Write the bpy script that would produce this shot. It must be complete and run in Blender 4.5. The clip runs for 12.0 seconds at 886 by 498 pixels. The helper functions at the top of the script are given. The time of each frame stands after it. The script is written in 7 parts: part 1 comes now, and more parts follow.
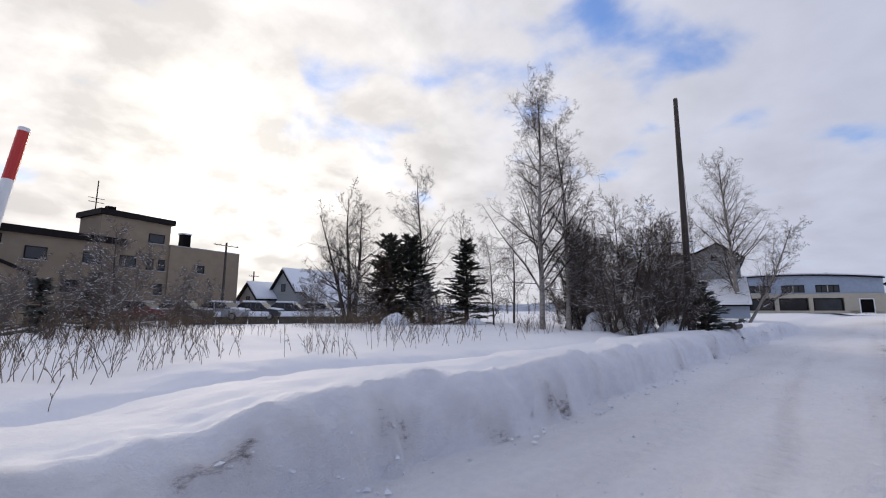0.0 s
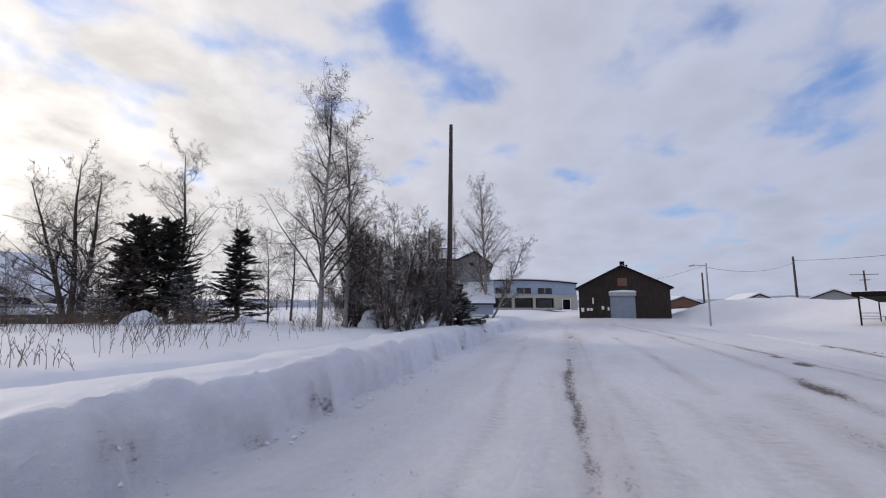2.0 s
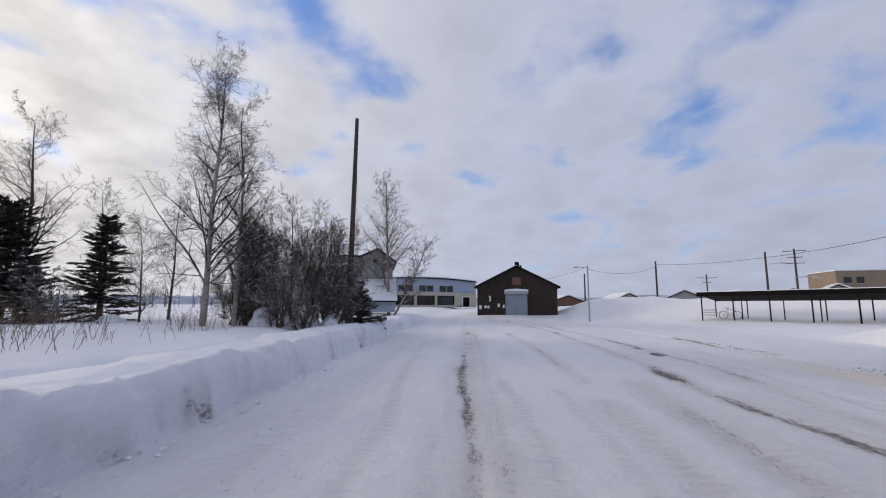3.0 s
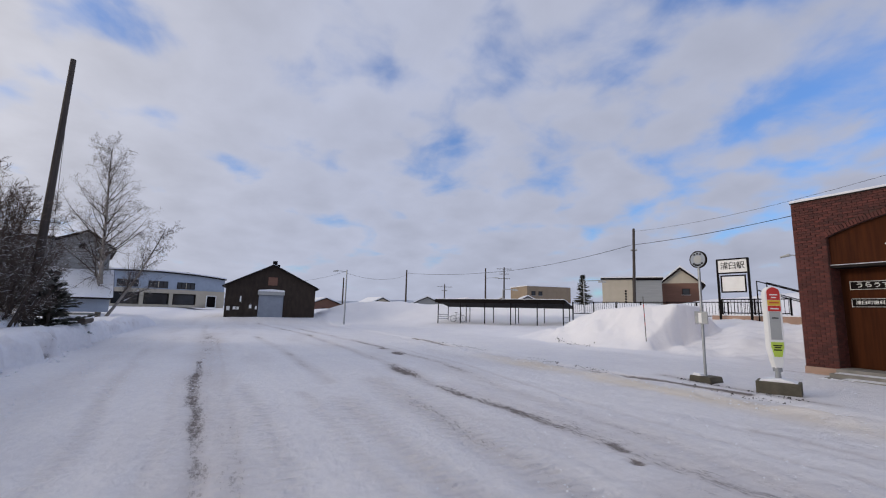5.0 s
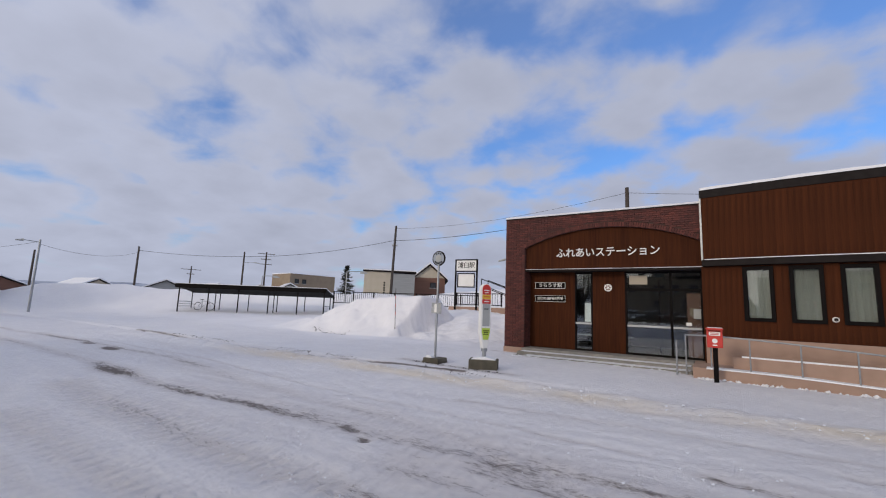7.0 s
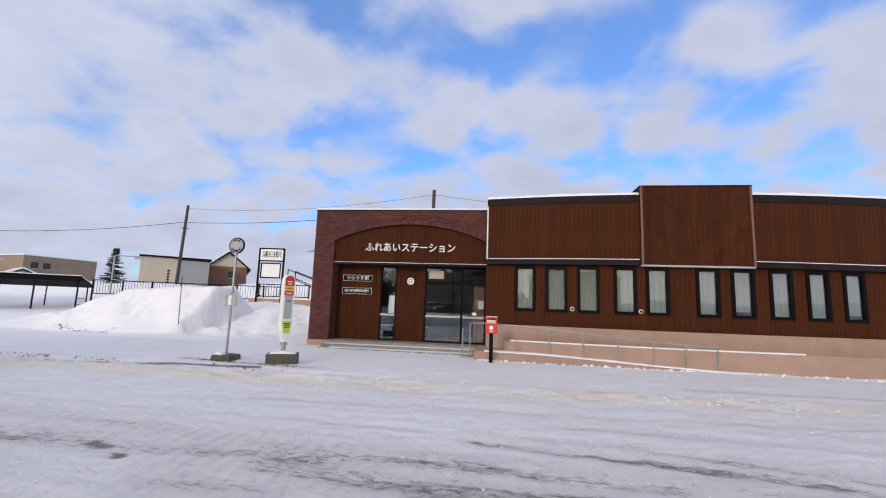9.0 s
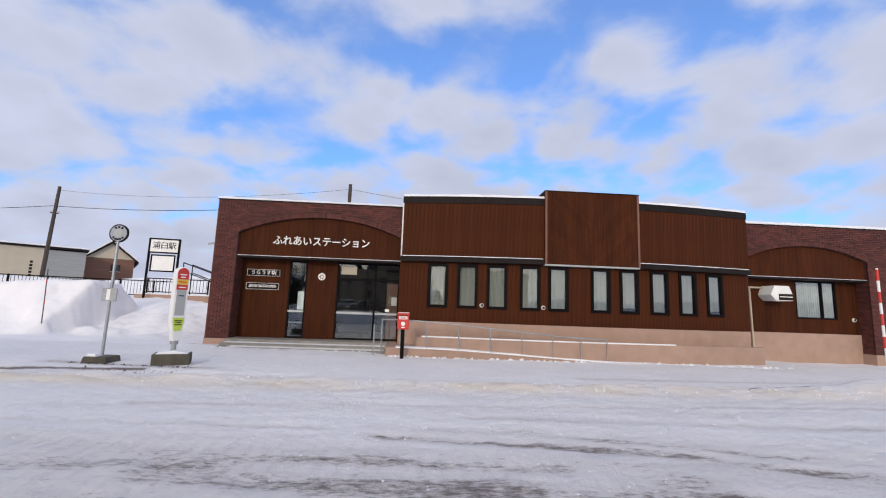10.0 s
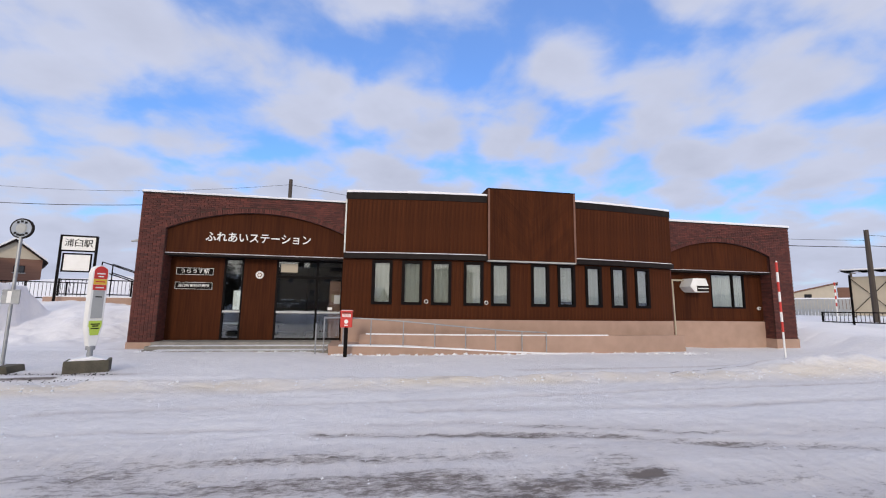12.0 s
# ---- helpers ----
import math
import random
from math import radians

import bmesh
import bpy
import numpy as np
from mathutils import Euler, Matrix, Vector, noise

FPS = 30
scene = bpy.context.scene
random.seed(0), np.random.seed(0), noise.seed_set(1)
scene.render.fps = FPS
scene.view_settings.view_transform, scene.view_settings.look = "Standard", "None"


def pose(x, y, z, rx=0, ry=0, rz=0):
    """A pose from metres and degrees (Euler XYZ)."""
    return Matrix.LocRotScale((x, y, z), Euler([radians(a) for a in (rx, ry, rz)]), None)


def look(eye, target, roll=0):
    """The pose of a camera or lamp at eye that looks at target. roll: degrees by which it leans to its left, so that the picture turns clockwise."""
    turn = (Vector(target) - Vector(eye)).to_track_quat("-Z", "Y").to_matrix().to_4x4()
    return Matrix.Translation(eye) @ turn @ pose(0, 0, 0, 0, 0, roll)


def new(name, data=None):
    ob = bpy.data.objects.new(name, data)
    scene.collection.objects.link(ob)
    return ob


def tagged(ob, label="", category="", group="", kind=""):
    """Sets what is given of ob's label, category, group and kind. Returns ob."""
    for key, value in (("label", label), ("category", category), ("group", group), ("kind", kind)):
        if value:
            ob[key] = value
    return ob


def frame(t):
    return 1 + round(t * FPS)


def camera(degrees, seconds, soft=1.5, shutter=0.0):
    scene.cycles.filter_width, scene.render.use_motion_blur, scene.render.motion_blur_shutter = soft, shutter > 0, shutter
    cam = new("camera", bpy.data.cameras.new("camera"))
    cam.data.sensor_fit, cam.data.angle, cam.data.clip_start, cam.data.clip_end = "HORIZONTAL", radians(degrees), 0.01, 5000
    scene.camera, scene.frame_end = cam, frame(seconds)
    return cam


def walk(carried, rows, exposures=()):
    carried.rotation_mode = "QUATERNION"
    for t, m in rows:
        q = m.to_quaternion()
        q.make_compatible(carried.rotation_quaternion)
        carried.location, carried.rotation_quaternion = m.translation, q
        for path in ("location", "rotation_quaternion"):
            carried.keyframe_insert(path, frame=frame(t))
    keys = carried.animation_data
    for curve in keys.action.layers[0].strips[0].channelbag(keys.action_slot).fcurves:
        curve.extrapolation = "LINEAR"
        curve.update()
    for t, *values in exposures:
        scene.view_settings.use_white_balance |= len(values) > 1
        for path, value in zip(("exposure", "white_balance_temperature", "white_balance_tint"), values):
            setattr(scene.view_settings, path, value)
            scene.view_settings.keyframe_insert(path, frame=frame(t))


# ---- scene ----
cam = camera(92.38, 12.0, 1.1)
PATH = [
    (0, pose(6.385, -15.545, 1.495) @ pose(0, 0, 0, 0, 0, 136.66) @ pose(0, 0, 0, 98.34) @ pose(0, 0, 0, 0, 0, 0.04)),
    (0.5, pose(6.408, -15.484, 1.512) @ pose(0, 0, 0, 0, 0, 129.47) @ pose(0, 0, 0, 97.96) @ pose(0, 0, 0, 0, 0, -0.63)),
    (1, pose(6.428, -15.413, 1.520) @ pose(0, 0, 0, 0, 0, 123.17) @ pose(0, 0, 0, 96.55) @ pose(0, 0, 0, 0, 0, 0.50)),
    (1.5, pose(6.449, -15.349, 1.546) @ pose(0, 0, 0, 0, 0, 116.48) @ pose(0, 0, 0, 97.09) @ pose(0, 0, 0, 0, 0, 0.45)),
    (2, pose(6.478, -15.277, 1.566) @ pose(0, 0, 0, 0, 0, 108.20) @ pose(0, 0, 0, 97.89) @ pose(0, 0, 0, 0, 0, 0.17)),
    (2.5, pose(6.469, -15.251, 1.580) @ pose(0, 0, 0, 0, 0, 100.49) @ pose(0, 0, 0, 97.95) @ pose(0, 0, 0, 0, 0, 0.47)),
    (2.7, pose(6.478, -15.220, 1.583) @ pose(0, 0, 0, 0, 0, 98.22) @ pose(0, 0, 0, 97.83) @ pose(0, 0, 0, 0, 0, 0.41)),
    (4.3, pose(6.647, -15.056, 1.554) @ pose(0, 0, 0, 0, 0, 77.24) @ pose(0, 0, 0, 97.24) @ pose(0, 0, 0, 0, 0, 0.48)),
    (4.5, pose(6.666, -15.069, 1.543) @ pose(0, 0, 0, 0, 0, 72.42) @ pose(0, 0, 0, 97.58) @ pose(0, 0, 0, 0, 0, 0.68)),
    (5, pose(6.703, -15.107, 1.575) @ pose(0, 0, 0, 0, 0, 63.91) @ pose(0, 0, 0, 98.36) @ pose(0, 0, 0, 0, 0, 1.34)),
    (5.5, pose(6.757, -15.066, 1.582) @ pose(0, 0, 0, 0, 0, 55.18) @ pose(0, 0, 0, 98.83) @ pose(0, 0, 0, 0, 0, 1.56)),
    (6, pose(6.795, -15.035, 1.591) @ pose(0, 0, 0, 0, 0, 47.67) @ pose(0, 0, 0, 98.47) @ pose(0, 0, 0, 0, 0, 1.84)),
    (6.5, pose(6.844, -15.020, 1.596) @ pose(0, 0, 0, 0, 0, 40.30) @ pose(0, 0, 0, 98.13) @ pose(0, 0, 0, 0, 0, 2.08)),
    (7, pose(6.870, -14.981, 1.590) @ pose(0, 0, 0, 0, 0, 33.16) @ pose(0, 0, 0, 97.86) @ pose(0, 0, 0, 0, 0, 2.23)),
    (7.2, pose(6.896, -14.963, 1.589) @ pose(0, 0, 0, 0, 0, 30.72) @ pose(0, 0, 0, 97.94) @ pose(0, 0, 0, 0, 0, 2.24)),
    (9, pose(7.045, -15.026, 1.587) @ pose(0, 0, 0, 0, 0, 8.19) @ pose(0, 0, 0, 97.76) @ pose(0, 0, 0, 0, 0, 2.02)),
    (9.5, pose(7.094, -15.048, 1.582) @ pose(0, 0, 0, 0, 0, 2.46) @ pose(0, 0, 0, 97.71) @ pose(0, 0, 0, 0, 0, 2.51)),
    (10, pose(7.146, -15.029, 1.538) @ pose(0, 0, 0, 0, 0, -3.04) @ pose(0, 0, 0, 97.88) @ pose(0, 0, 0, 0, 0, 2.04)),
    (10.5, pose(7.177, -15.053, 1.521) @ pose(0, 0, 0, 0, 0, -8.06) @ pose(0, 0, 0, 97.49) @ pose(0, 0, 0, 0, 0, 1.35)),
    (11, pose(7.191, -15.056, 1.501) @ pose(0, 0, 0, 0, 0, -10.47) @ pose(0, 0, 0, 97.34) @ pose(0, 0, 0, 0, 0, 0.72)),
    (11.5, pose(7.194, -15.055, 1.495) @ pose(0, 0, 0, 0, 0, -10.57) @ pose(0, 0, 0, 97.40) @ pose(0, 0, 0, 0, 0, 0.40)),
    (12, pose(7.195, -15.050, 1.493) @ pose(0, 0, 0, 0, 0, -10.40) @ pose(0, 0, 0, 97.76) @ pose(0, 0, 0, 0, 0, 0.83)),
]
walk(cam, PATH, exposures=((0, -0.32), (2.5, -0.40), (4.5, -0.46), (7.2, -0.46), (9.3, -0.03), (12, -0.03)))


# ---- light ----
SUN_AZ, SUN_EL = 165.0, 16.0          # heading (anticlockwise from +y) and height of the hazy sun
SUN_DIR = Vector((-math.sin(radians(SUN_AZ)) * math.cos(radians(SUN_EL)), math.cos(radians(SUN_AZ)) * math.cos(radians(SUN_EL)), math.sin(radians(SUN_EL))))
sun_data = bpy.data.lights.new("sun", "SUN")
sun_data.energy, sun_data.angle, sun_data.color = 1.40, radians(12.0), (1.0, 0.86, 0.70)
sun = new("sun", sun_data)
sun.matrix_world = look((0, 0, 60), Vector((0, 0, 60)) - SUN_DIR)
scene.view_settings.exposure = 0.0


def build_world():
    """Broken cloud over a blue winter sky, brightest round the veiled sun."""
    world = bpy.data.worlds.new("world")
    scene.world = world
    world.use_nodes = True
    nt = world.node_tree
    n, l = nt.nodes, nt.links
    n.clear()

    def math_node(op, a, b=None, c=None, clamp=False):
        m = n.new("ShaderNodeMath")
        m.operation, m.use_clamp = op, clamp
        for i, v in enumerate((a, b, c)):
            if v is None:
                continue
            if isinstance(v, (int, float)):
                m.inputs[i].default_value = v
            else:
                l.new(v, m.inputs[i])
        return m.outputs[0]

    out = n.new("ShaderNodeOutputWorld")
    sky = n.new("ShaderNodeTexSky")
    sky.sky_type, sky.sun_disc = "NISHITA", False
    sky.sun_elevation, sky.sun_rotation = radians(SUN_EL), radians(360 - SUN_AZ)
    sky.air_density, sky.dust_density, sky.ozone_density = 1.3, 0.05, 6.0
    clear = n.new("ShaderNodeBackground")
    clear.inputs["Strength"].default_value = 0.15
    blue = n.new("ShaderNodeVectorMath")
    blue.operation = "MULTIPLY"
    blue.inputs[1].default_value = (0.90, 1.30, 1.75)
    l.new(sky.outputs[0], blue.inputs[0])
    l.new(blue.outputs[0], clear.inputs["Color"])

    tc = n.new("ShaderNodeTexCoord")
    sep = n.new("ShaderNodeSeparateXYZ")
    l.new(tc.outputs["Generated"], sep.inputs[0])
    x, y, z = sep.outputs
    h = math_node("ADD", math_node("MAXIMUM", z, 0.0), 0.30)
    comb = n.new("ShaderNodeCombineXYZ")
    l.new(math_node("DIVIDE", x, h), comb.inputs[0])
    l.new(math_node("DIVIDE", y, h), comb.inputs[1])

    def cloud_noise(scale, detail, rough, dist, off):
        mp = n.new("ShaderNodeMapping")
        mp.inputs["Location"].default_value = off
        l.new(comb.outputs[0], mp.inputs[0])
        t = n.new("ShaderNodeTexNoise")
        t.inputs["Scale"].default_value, t.inputs["Detail"].default_value = scale, detail
        t.inputs["Roughness"].default_value, t.inputs["Distortion"].default_value = rough, dist
        l.new(mp.outputs[0], t.inputs["Vector"])
        return t.outputs[0]

    puffs = cloud_noise(4.6, 9, 0.52, 0.25, (3.1, 0.4, 0))
    banks = cloud_noise(1.3, 3, 0.5, 0.3, (4.3, 2.2, 0))
    # heaped cells with rounded edges
    wob = n.new("ShaderNodeTexNoise")
    wob.inputs["Scale"].default_value, wob.inputs["Detail"].default_value = 5.0, 4
    l.new(comb.outputs[0], wob.inputs["Vector"])
    push = n.new("ShaderNodeVectorMath")
    push.operation = "MULTIPLY_ADD"
    l.new(wob.outputs["Color"], push.inputs[0])
    push.inputs[1].default_value = (0.22, 0.22, 0)
    l.new(comb.outputs[0], push.inputs[2])
    cell = n.new("ShaderNodeTexVoronoi")
    cell.feature = "SMOOTH_F1"
    cell.inputs["Scale"].default_value, cell.inputs["Smoothness"].default_value = 4.4, 0.30
    l.new(push.outputs[0], cell.inputs["Vector"])
    heap = math_node("SUBTRACT", 0.85, cell.outputs["Distance"])
    dens = math_node("ADD", math_node("MULTIPLY", puffs, 0.52), math_node("MULTIPLY", banks, 0.30))
    dens = math_node("ADD", dens, math_node("MULTIPLY", heap, 0.32))
    # nearer the sun the veil is thicker
    dot = math_node("ADD", math_node("ADD", math_node("MULTIPLY", x, SUN_DIR.x), math_node("MULTIPLY", y, SUN_DIR.y)), math_node("MULTIPLY", z, SUN_DIR.z))
    dotp = math_node("MAXIMUM", dot, 0.0)
    dens = math_node("ADD", dens, math_node("MULTIPLY", dot, 0.075))
    haze = math_node("POWER", math_node("SUBTRACT", 1.0, math_node("MAXIMUM", z, 0.0)), 6.5)
    dens = math_node("ADD", dens, math_node("MULTIPLY", haze, 0.22))
    cover = n.new("ShaderNodeMapRange")
    cover.interpolation_type = "SMOOTHSTEP"
    cover.inputs[1].default_value, cover.inputs[2].default_value = 0.315, 0.545
    cover.inputs[3].default_value, cover.inputs[4].default_value = 0.18, 1.0
    l.new(dens, cover.inputs[0])

    shade = cloud_noise(4.0, 7, 0.55, 0.2, (7.7, 1.9, 0))
    streak = n.new("ShaderNodeMapRange")
    streak.inputs[1].default_value, streak.inputs[2].default_value = 0.38, 0.62
    streak.inputs[3].default_value, streak.inputs[4].default_value = 1.25, 0.45
    l.new(shade, streak.inputs[0])
    glow = math_node("ADD", math_node("MULTIPLY", math_node("POWER", dotp, 4.0), 0.46), math_node("MULTIPLY", math_node("POWER", dotp, 60.0), 0.45))
    glow = math_node("MULTIPLY", glow, streak.outputs[0])
    body = n.new("ShaderNodeMapRange")
    body.inputs[1].default_value, body.inputs[2].default_value = 0.44, 0.74
    body.inputs[3].default_value, body.inputs[4].default_value = 0.80, 0.71
    l.new(dens, body.inputs[0])
    lum = math_node("ADD", body.outputs[0], math_node("MULTIPLY", math_node("SUBTRACT", shade, 0.5), -0.20))
    lum = math_node("ADD", lum, math_node("MULTIPLY", dot, 0.10))
    tint = n.new("ShaderNodeMix")
    tint.data_type = "RGBA"
    l.new(math_node("POWER", dotp, 2.0), tint.inputs["Factor"])
    tint.inputs["A"].default_value, tint.inputs["B"].default_value = (0.825, 0.885, 1.12, 1), (1.04, 0.98, 0.92, 1)
    scaled = n.new("ShaderNodeVectorMath")
    scaled.operation = "SCALE"
    l.new(tint.outputs["Result"], scaled.inputs[0])
    l.new(math_node("ADD", lum, glow), scaled.inputs["Scale"])
    cloud = n.new("ShaderNodeBackground")
    l.new(scaled.outputs[0], cloud.inputs["Color"])
    mix = n.new("ShaderNodeMixShader")
    l.new(cover.outputs[0], mix.inputs[0])
    l.new(clear.outputs[0], mix.inputs[1])
    l.new(cloud.outputs[0], mix.inputs[2])
    l.new(mix.outputs[0], out.inputs[0])


build_world()


# ---- materials ----
def material(name, a, b=None, rough=0.7, scale=3.0, detail=6.0, bump=0.0, bump_scale=40.0, metal=0.0, stretch=(1, 1, 1), piece=0.0, coarse=None, spec=0.5, contrast=(0.35, 0.65)):
    """Two colours mixed by a two-scale noise in metres, with fine relief; piece: variation from object to object or island to island."""
    m = bpy.data.materials.new(name)
    m.use_nodes = True
    nt = m.node_tree
    n, l = nt.nodes, nt.links
    p = n["Principled BSDF"]
    p.inputs["Roughness"].default_value, p.inputs["Metallic"].default_value = rough, metal
    p.inputs["Specular IOR Level"].default_value = spec
    b = b or tuple(c * 0.7 for c in a)
    tc = n.new("ShaderNodeTexCoord")
    mp = n.new("ShaderNodeMapping")
    mp.inputs["Scale"].default_value = stretch
    l.new(tc.outputs["Object"], mp.inputs[0])
    t1, t2 = n.new("ShaderNodeTexNoise"), n.new("ShaderNodeTexNoise")
    for t, s, d in ((t1, scale, detail), (t2, (coarse or scale * 0.13), 3)):
        t.inputs["Scale"].default_value, t.inputs["Detail"].default_value = s, d
        l.new(mp.outputs[0], t.inputs["Vector"])
    avg = n.new("ShaderNodeMath")
    avg.operation = "MULTIPLY_ADD"
    l.new(t1.outputs[0], avg.inputs[0])
    avg.inputs[1].default_value = 0.6
    half = n.new("ShaderNodeMath")
    half.operation = "MULTIPLY"
    l.new(t2.outputs[0], half.inputs[0])
    half.inputs[1].default_value = 0.4
    l.new(half.outputs[0], avg.inputs[2])
    rng = n.new("ShaderNodeMapRange")
    rng.inputs[1].default_value, rng.inputs[2].default_value = contrast
    l.new(avg.outputs[0], rng.inputs[0])
    mix = n.new("ShaderNodeMix")
    mix.data_type = "RGBA"
    l.new(rng.outputs[0], mix.inputs["Factor"])
    mix.inputs["A"].default_value, mix.inputs["B"].default_value = (*a, 1), (*b, 1)
    col = mix.outputs["Result"]
    if piece:
        oi, geo = n.new("ShaderNodeObjectInfo"), n.new("ShaderNodeNewGeometry")
        add = n.new("ShaderNodeMath")
        add.operation = "ADD"
        l.new(oi.outputs["Random"], add.inputs[0])
        l.new(geo.outputs["Random Per Island"], add.inputs[1])
        fr = n.new("ShaderNodeMath")
        fr.operation = "FRACT"
        l.new(add.outputs[0], fr.inputs[0])
        mr = n.new("ShaderNodeMapRange")
        mr.inputs[3].default_value, mr.inputs[4].default_value = 1 - piece, 1 + piece
        l.new(fr.outputs[0], mr.inputs[0])
        vs = n.new("ShaderNodeVectorMath")
        vs.operation = "SCALE"
        l.new(col, vs.inputs[0])
        l.new(mr.outputs[0], vs.inputs["Scale"])
        col = vs.outputs[0]
    l.new(col, p.inputs["Base Color"])
    if bump:
        tb = n.new("ShaderNodeTexNoise")
        tb.inputs["Scale"].default_value, tb.inputs["Detail"].default_value = bump_scale, 5
        l.new(mp.outputs[0], tb.inputs["Vector"])
        bn = n.new("ShaderNodeBump")
        bn.inputs["Strength"].default_value, bn.inputs["Distance"].default_value = bump, 0.02
        l.new(tb.outputs[0], bn.inputs["Height"])
        l.new(bn.outputs[0], p.inputs["Normal"])
    return m


def snow_ground_material():
    """Snow whose trodden and driven parts, kept in the mesh as 'dirt' and 'rough', turn grey-brown and rough."""
    m = material("snow_ground", (0.90, 0.89, 0.90), (0.84, 0.83, 0.85), rough=0.75, scale=0.8, bump=0.0, spec=0.25)
    nt = m.node_tree
    n, l = nt.nodes, nt.links
    p = n["Principled BSDF"]
    p.inputs["Subsurface Weight"].default_value = 0.0
    base = p.inputs["Base Color"].links[0].from_socket
    tc = n["Texture Coordinate"]
    at = n.new("ShaderNodeAttribute")
    at.attribute_name = "dirt"
    ar = n.new("ShaderNodeAttribute")
    ar.attribute_name = "rough"

    def tex(scale, detail, rough, stretch=(1, 1, 1)):
        mp = n.new("ShaderNodeMapping")
        mp.inputs["Scale"].default_value = stretch
        l.new(tc.outputs["Object"], mp.inputs[0])
        t = n.new("ShaderNodeTexNoise")
        t.inputs["Scale"].default_value, t.inputs["Detail"].default_value, t.inputs["Roughness"].default_value = scale, detail, rough
        l.new(mp.outputs[0], t.inputs["Vector"])
        return t.outputs[0]

    def op(kind, a, b, clamp=False):
        k = n.new("ShaderNodeMath")
        k.operation, k.use_clamp = kind, clamp
        for i, v in enumerate((a, b)):
            if isinstance(v, (int, float)):
                k.inputs[i].default_value = v
            else:
                l.new(v, k.inputs[i])
        return k.outputs[0]

    grit, blot = tex(15.0, 8, 0.78, (0.40, 1, 1)), tex(1.8, 5, 0.6, (0.16, 1, 1))
    # packed grey ice shows between loose white crumbs where wheels have passed
    crumbs = tex(9.0, 7, 0.72, (0.6, 1, 1))
    packed = n.new("ShaderNodeMapRange")
    packed.interpolation_type = "SMOOTHSTEP"
    packed.inputs[1].default_value, packed.inputs[2].default_value = 0.56, 0.44
    l.new(crumbs, packed.inputs[0])
    ice = n.new("ShaderNodeMix")
    ice.data_type = "RGBA"
    l.new(op("MULTIPLY", op("MULTIPLY", packed.outputs[0], ar.outputs["Fac"]), 0.24), ice.inputs["Factor"])
    l.new(base, ice.inputs["A"])
    ice.inputs["B"].default_value = (0.70, 0.70, 0.735, 1)
    # cream tone paints the sun's warm light onto the kerb ridge
    a_sunwarm, a_tread = n.new("ShaderNodeAttribute"), n.new("ShaderNodeAttribute")
    a_sunwarm.attribute_name, a_tread.attribute_name = "sunwarm", "tread"
    sunwarmed = n.new("ShaderNodeMix")
    sunwarmed.data_type = "RGBA"
    l.new(op("MULTIPLY", a_sunwarm.outputs["Fac"], op("ADD", crumbs, 0.25), True), sunwarmed.inputs["Factor"])
    l.new(ice.outputs["Result"], sunwarmed.inputs["A"])
    sunwarmed.inputs["B"].default_value = (0.80, 0.71, 0.57, 1)
    # dirt shows first where the noise is high
    lift = op("ADD", op("MULTIPLY", grit, 0.75), op("MULTIPLY", blot, 0.6))
    thr = op("SUBTRACT", 0.97, op("MULTIPLY", at.outputs["Fac"], 0.44))
    mask = op("MULTIPLY", op("SUBTRACT", lift, thr), 7.0, True)
    veil = op("MULTIPLY", at.outputs["Fac"], op("ADD", blot, 0.1), True)
    m1 = n.new("ShaderNodeMix")
    m1.data_type = "RGBA"
    l.new(op("MULTIPLY", veil, 0.9), m1.inputs["Factor"])
    l.new(sunwarmed.outputs["Result"], m1.inputs["A"])
    m1.inputs["B"].default_value = (0.46, 0.395, 0.365, 1)
    m2 = n.new("ShaderNodeMix")
    m2.data_type = "RGBA"
    l.new(op("MULTIPLY", mask, 0.85), m2.inputs["Factor"])
    l.new(m1.outputs["Result"], m2.inputs["A"])
    m2.inputs["B"].default_value = (0.13, 0.105, 0.093, 1)
    l.new(m2.outputs["Result"], p.inputs["Base Color"])
    # relief: soft drift everywhere, crumbs and tread bars where driven on
    b1, b2, b3 = n.new("ShaderNodeBump"), n.new("ShaderNodeBump"), n.new("ShaderNodeBump")
    b1.inputs["Strength"].default_value, b1.inputs["Distance"].default_value = 0.45, 0.05
    l.new(tex(5.0, 8, 0.66), b1.inputs["Height"])
    b2.inputs["Distance"].default_value = 0.056
    l.new(op("MULTIPLY", ar.outputs["Fac"], 0.75), b2.inputs["Strength"])
    l.new(op("ADD", op("MULTIPLY", crumbs, 1.0), op("ADD", op("MULTIPLY", grit, 0.55), op("MULTIPLY", tex(45.0, 4, 0.7), 0.45))), b2.inputs["Height"])
    l.new(b1.outputs[0], b2.inputs["Normal"])
    bars = n.new("ShaderNodeTexWave")
    bars.bands_direction = "X"
    bars.inputs["Scale"].default_value, bars.inputs["Distortion"].default_value, bars.inputs["Detail"].default_value = 1.55, 2.5, 3.0
    bars.inputs["Detail Scale"].default_value = 3.0
    l.new(tc.outputs["Object"], bars.inputs["Vector"])
    b3.inputs["Distance"].default_value = 0.035
    l.new(op("MULTIPLY", a_tread.outputs["Fac"], 0.9, True), b3.inputs["Strength"])
    l.new(bars.outputs["Fac"], b3.inputs["Height"])
    l.new(b2.outputs[0], b3.inputs["Normal"])
    l.new(b3.outputs[0], p.inputs["Normal"])
    return m


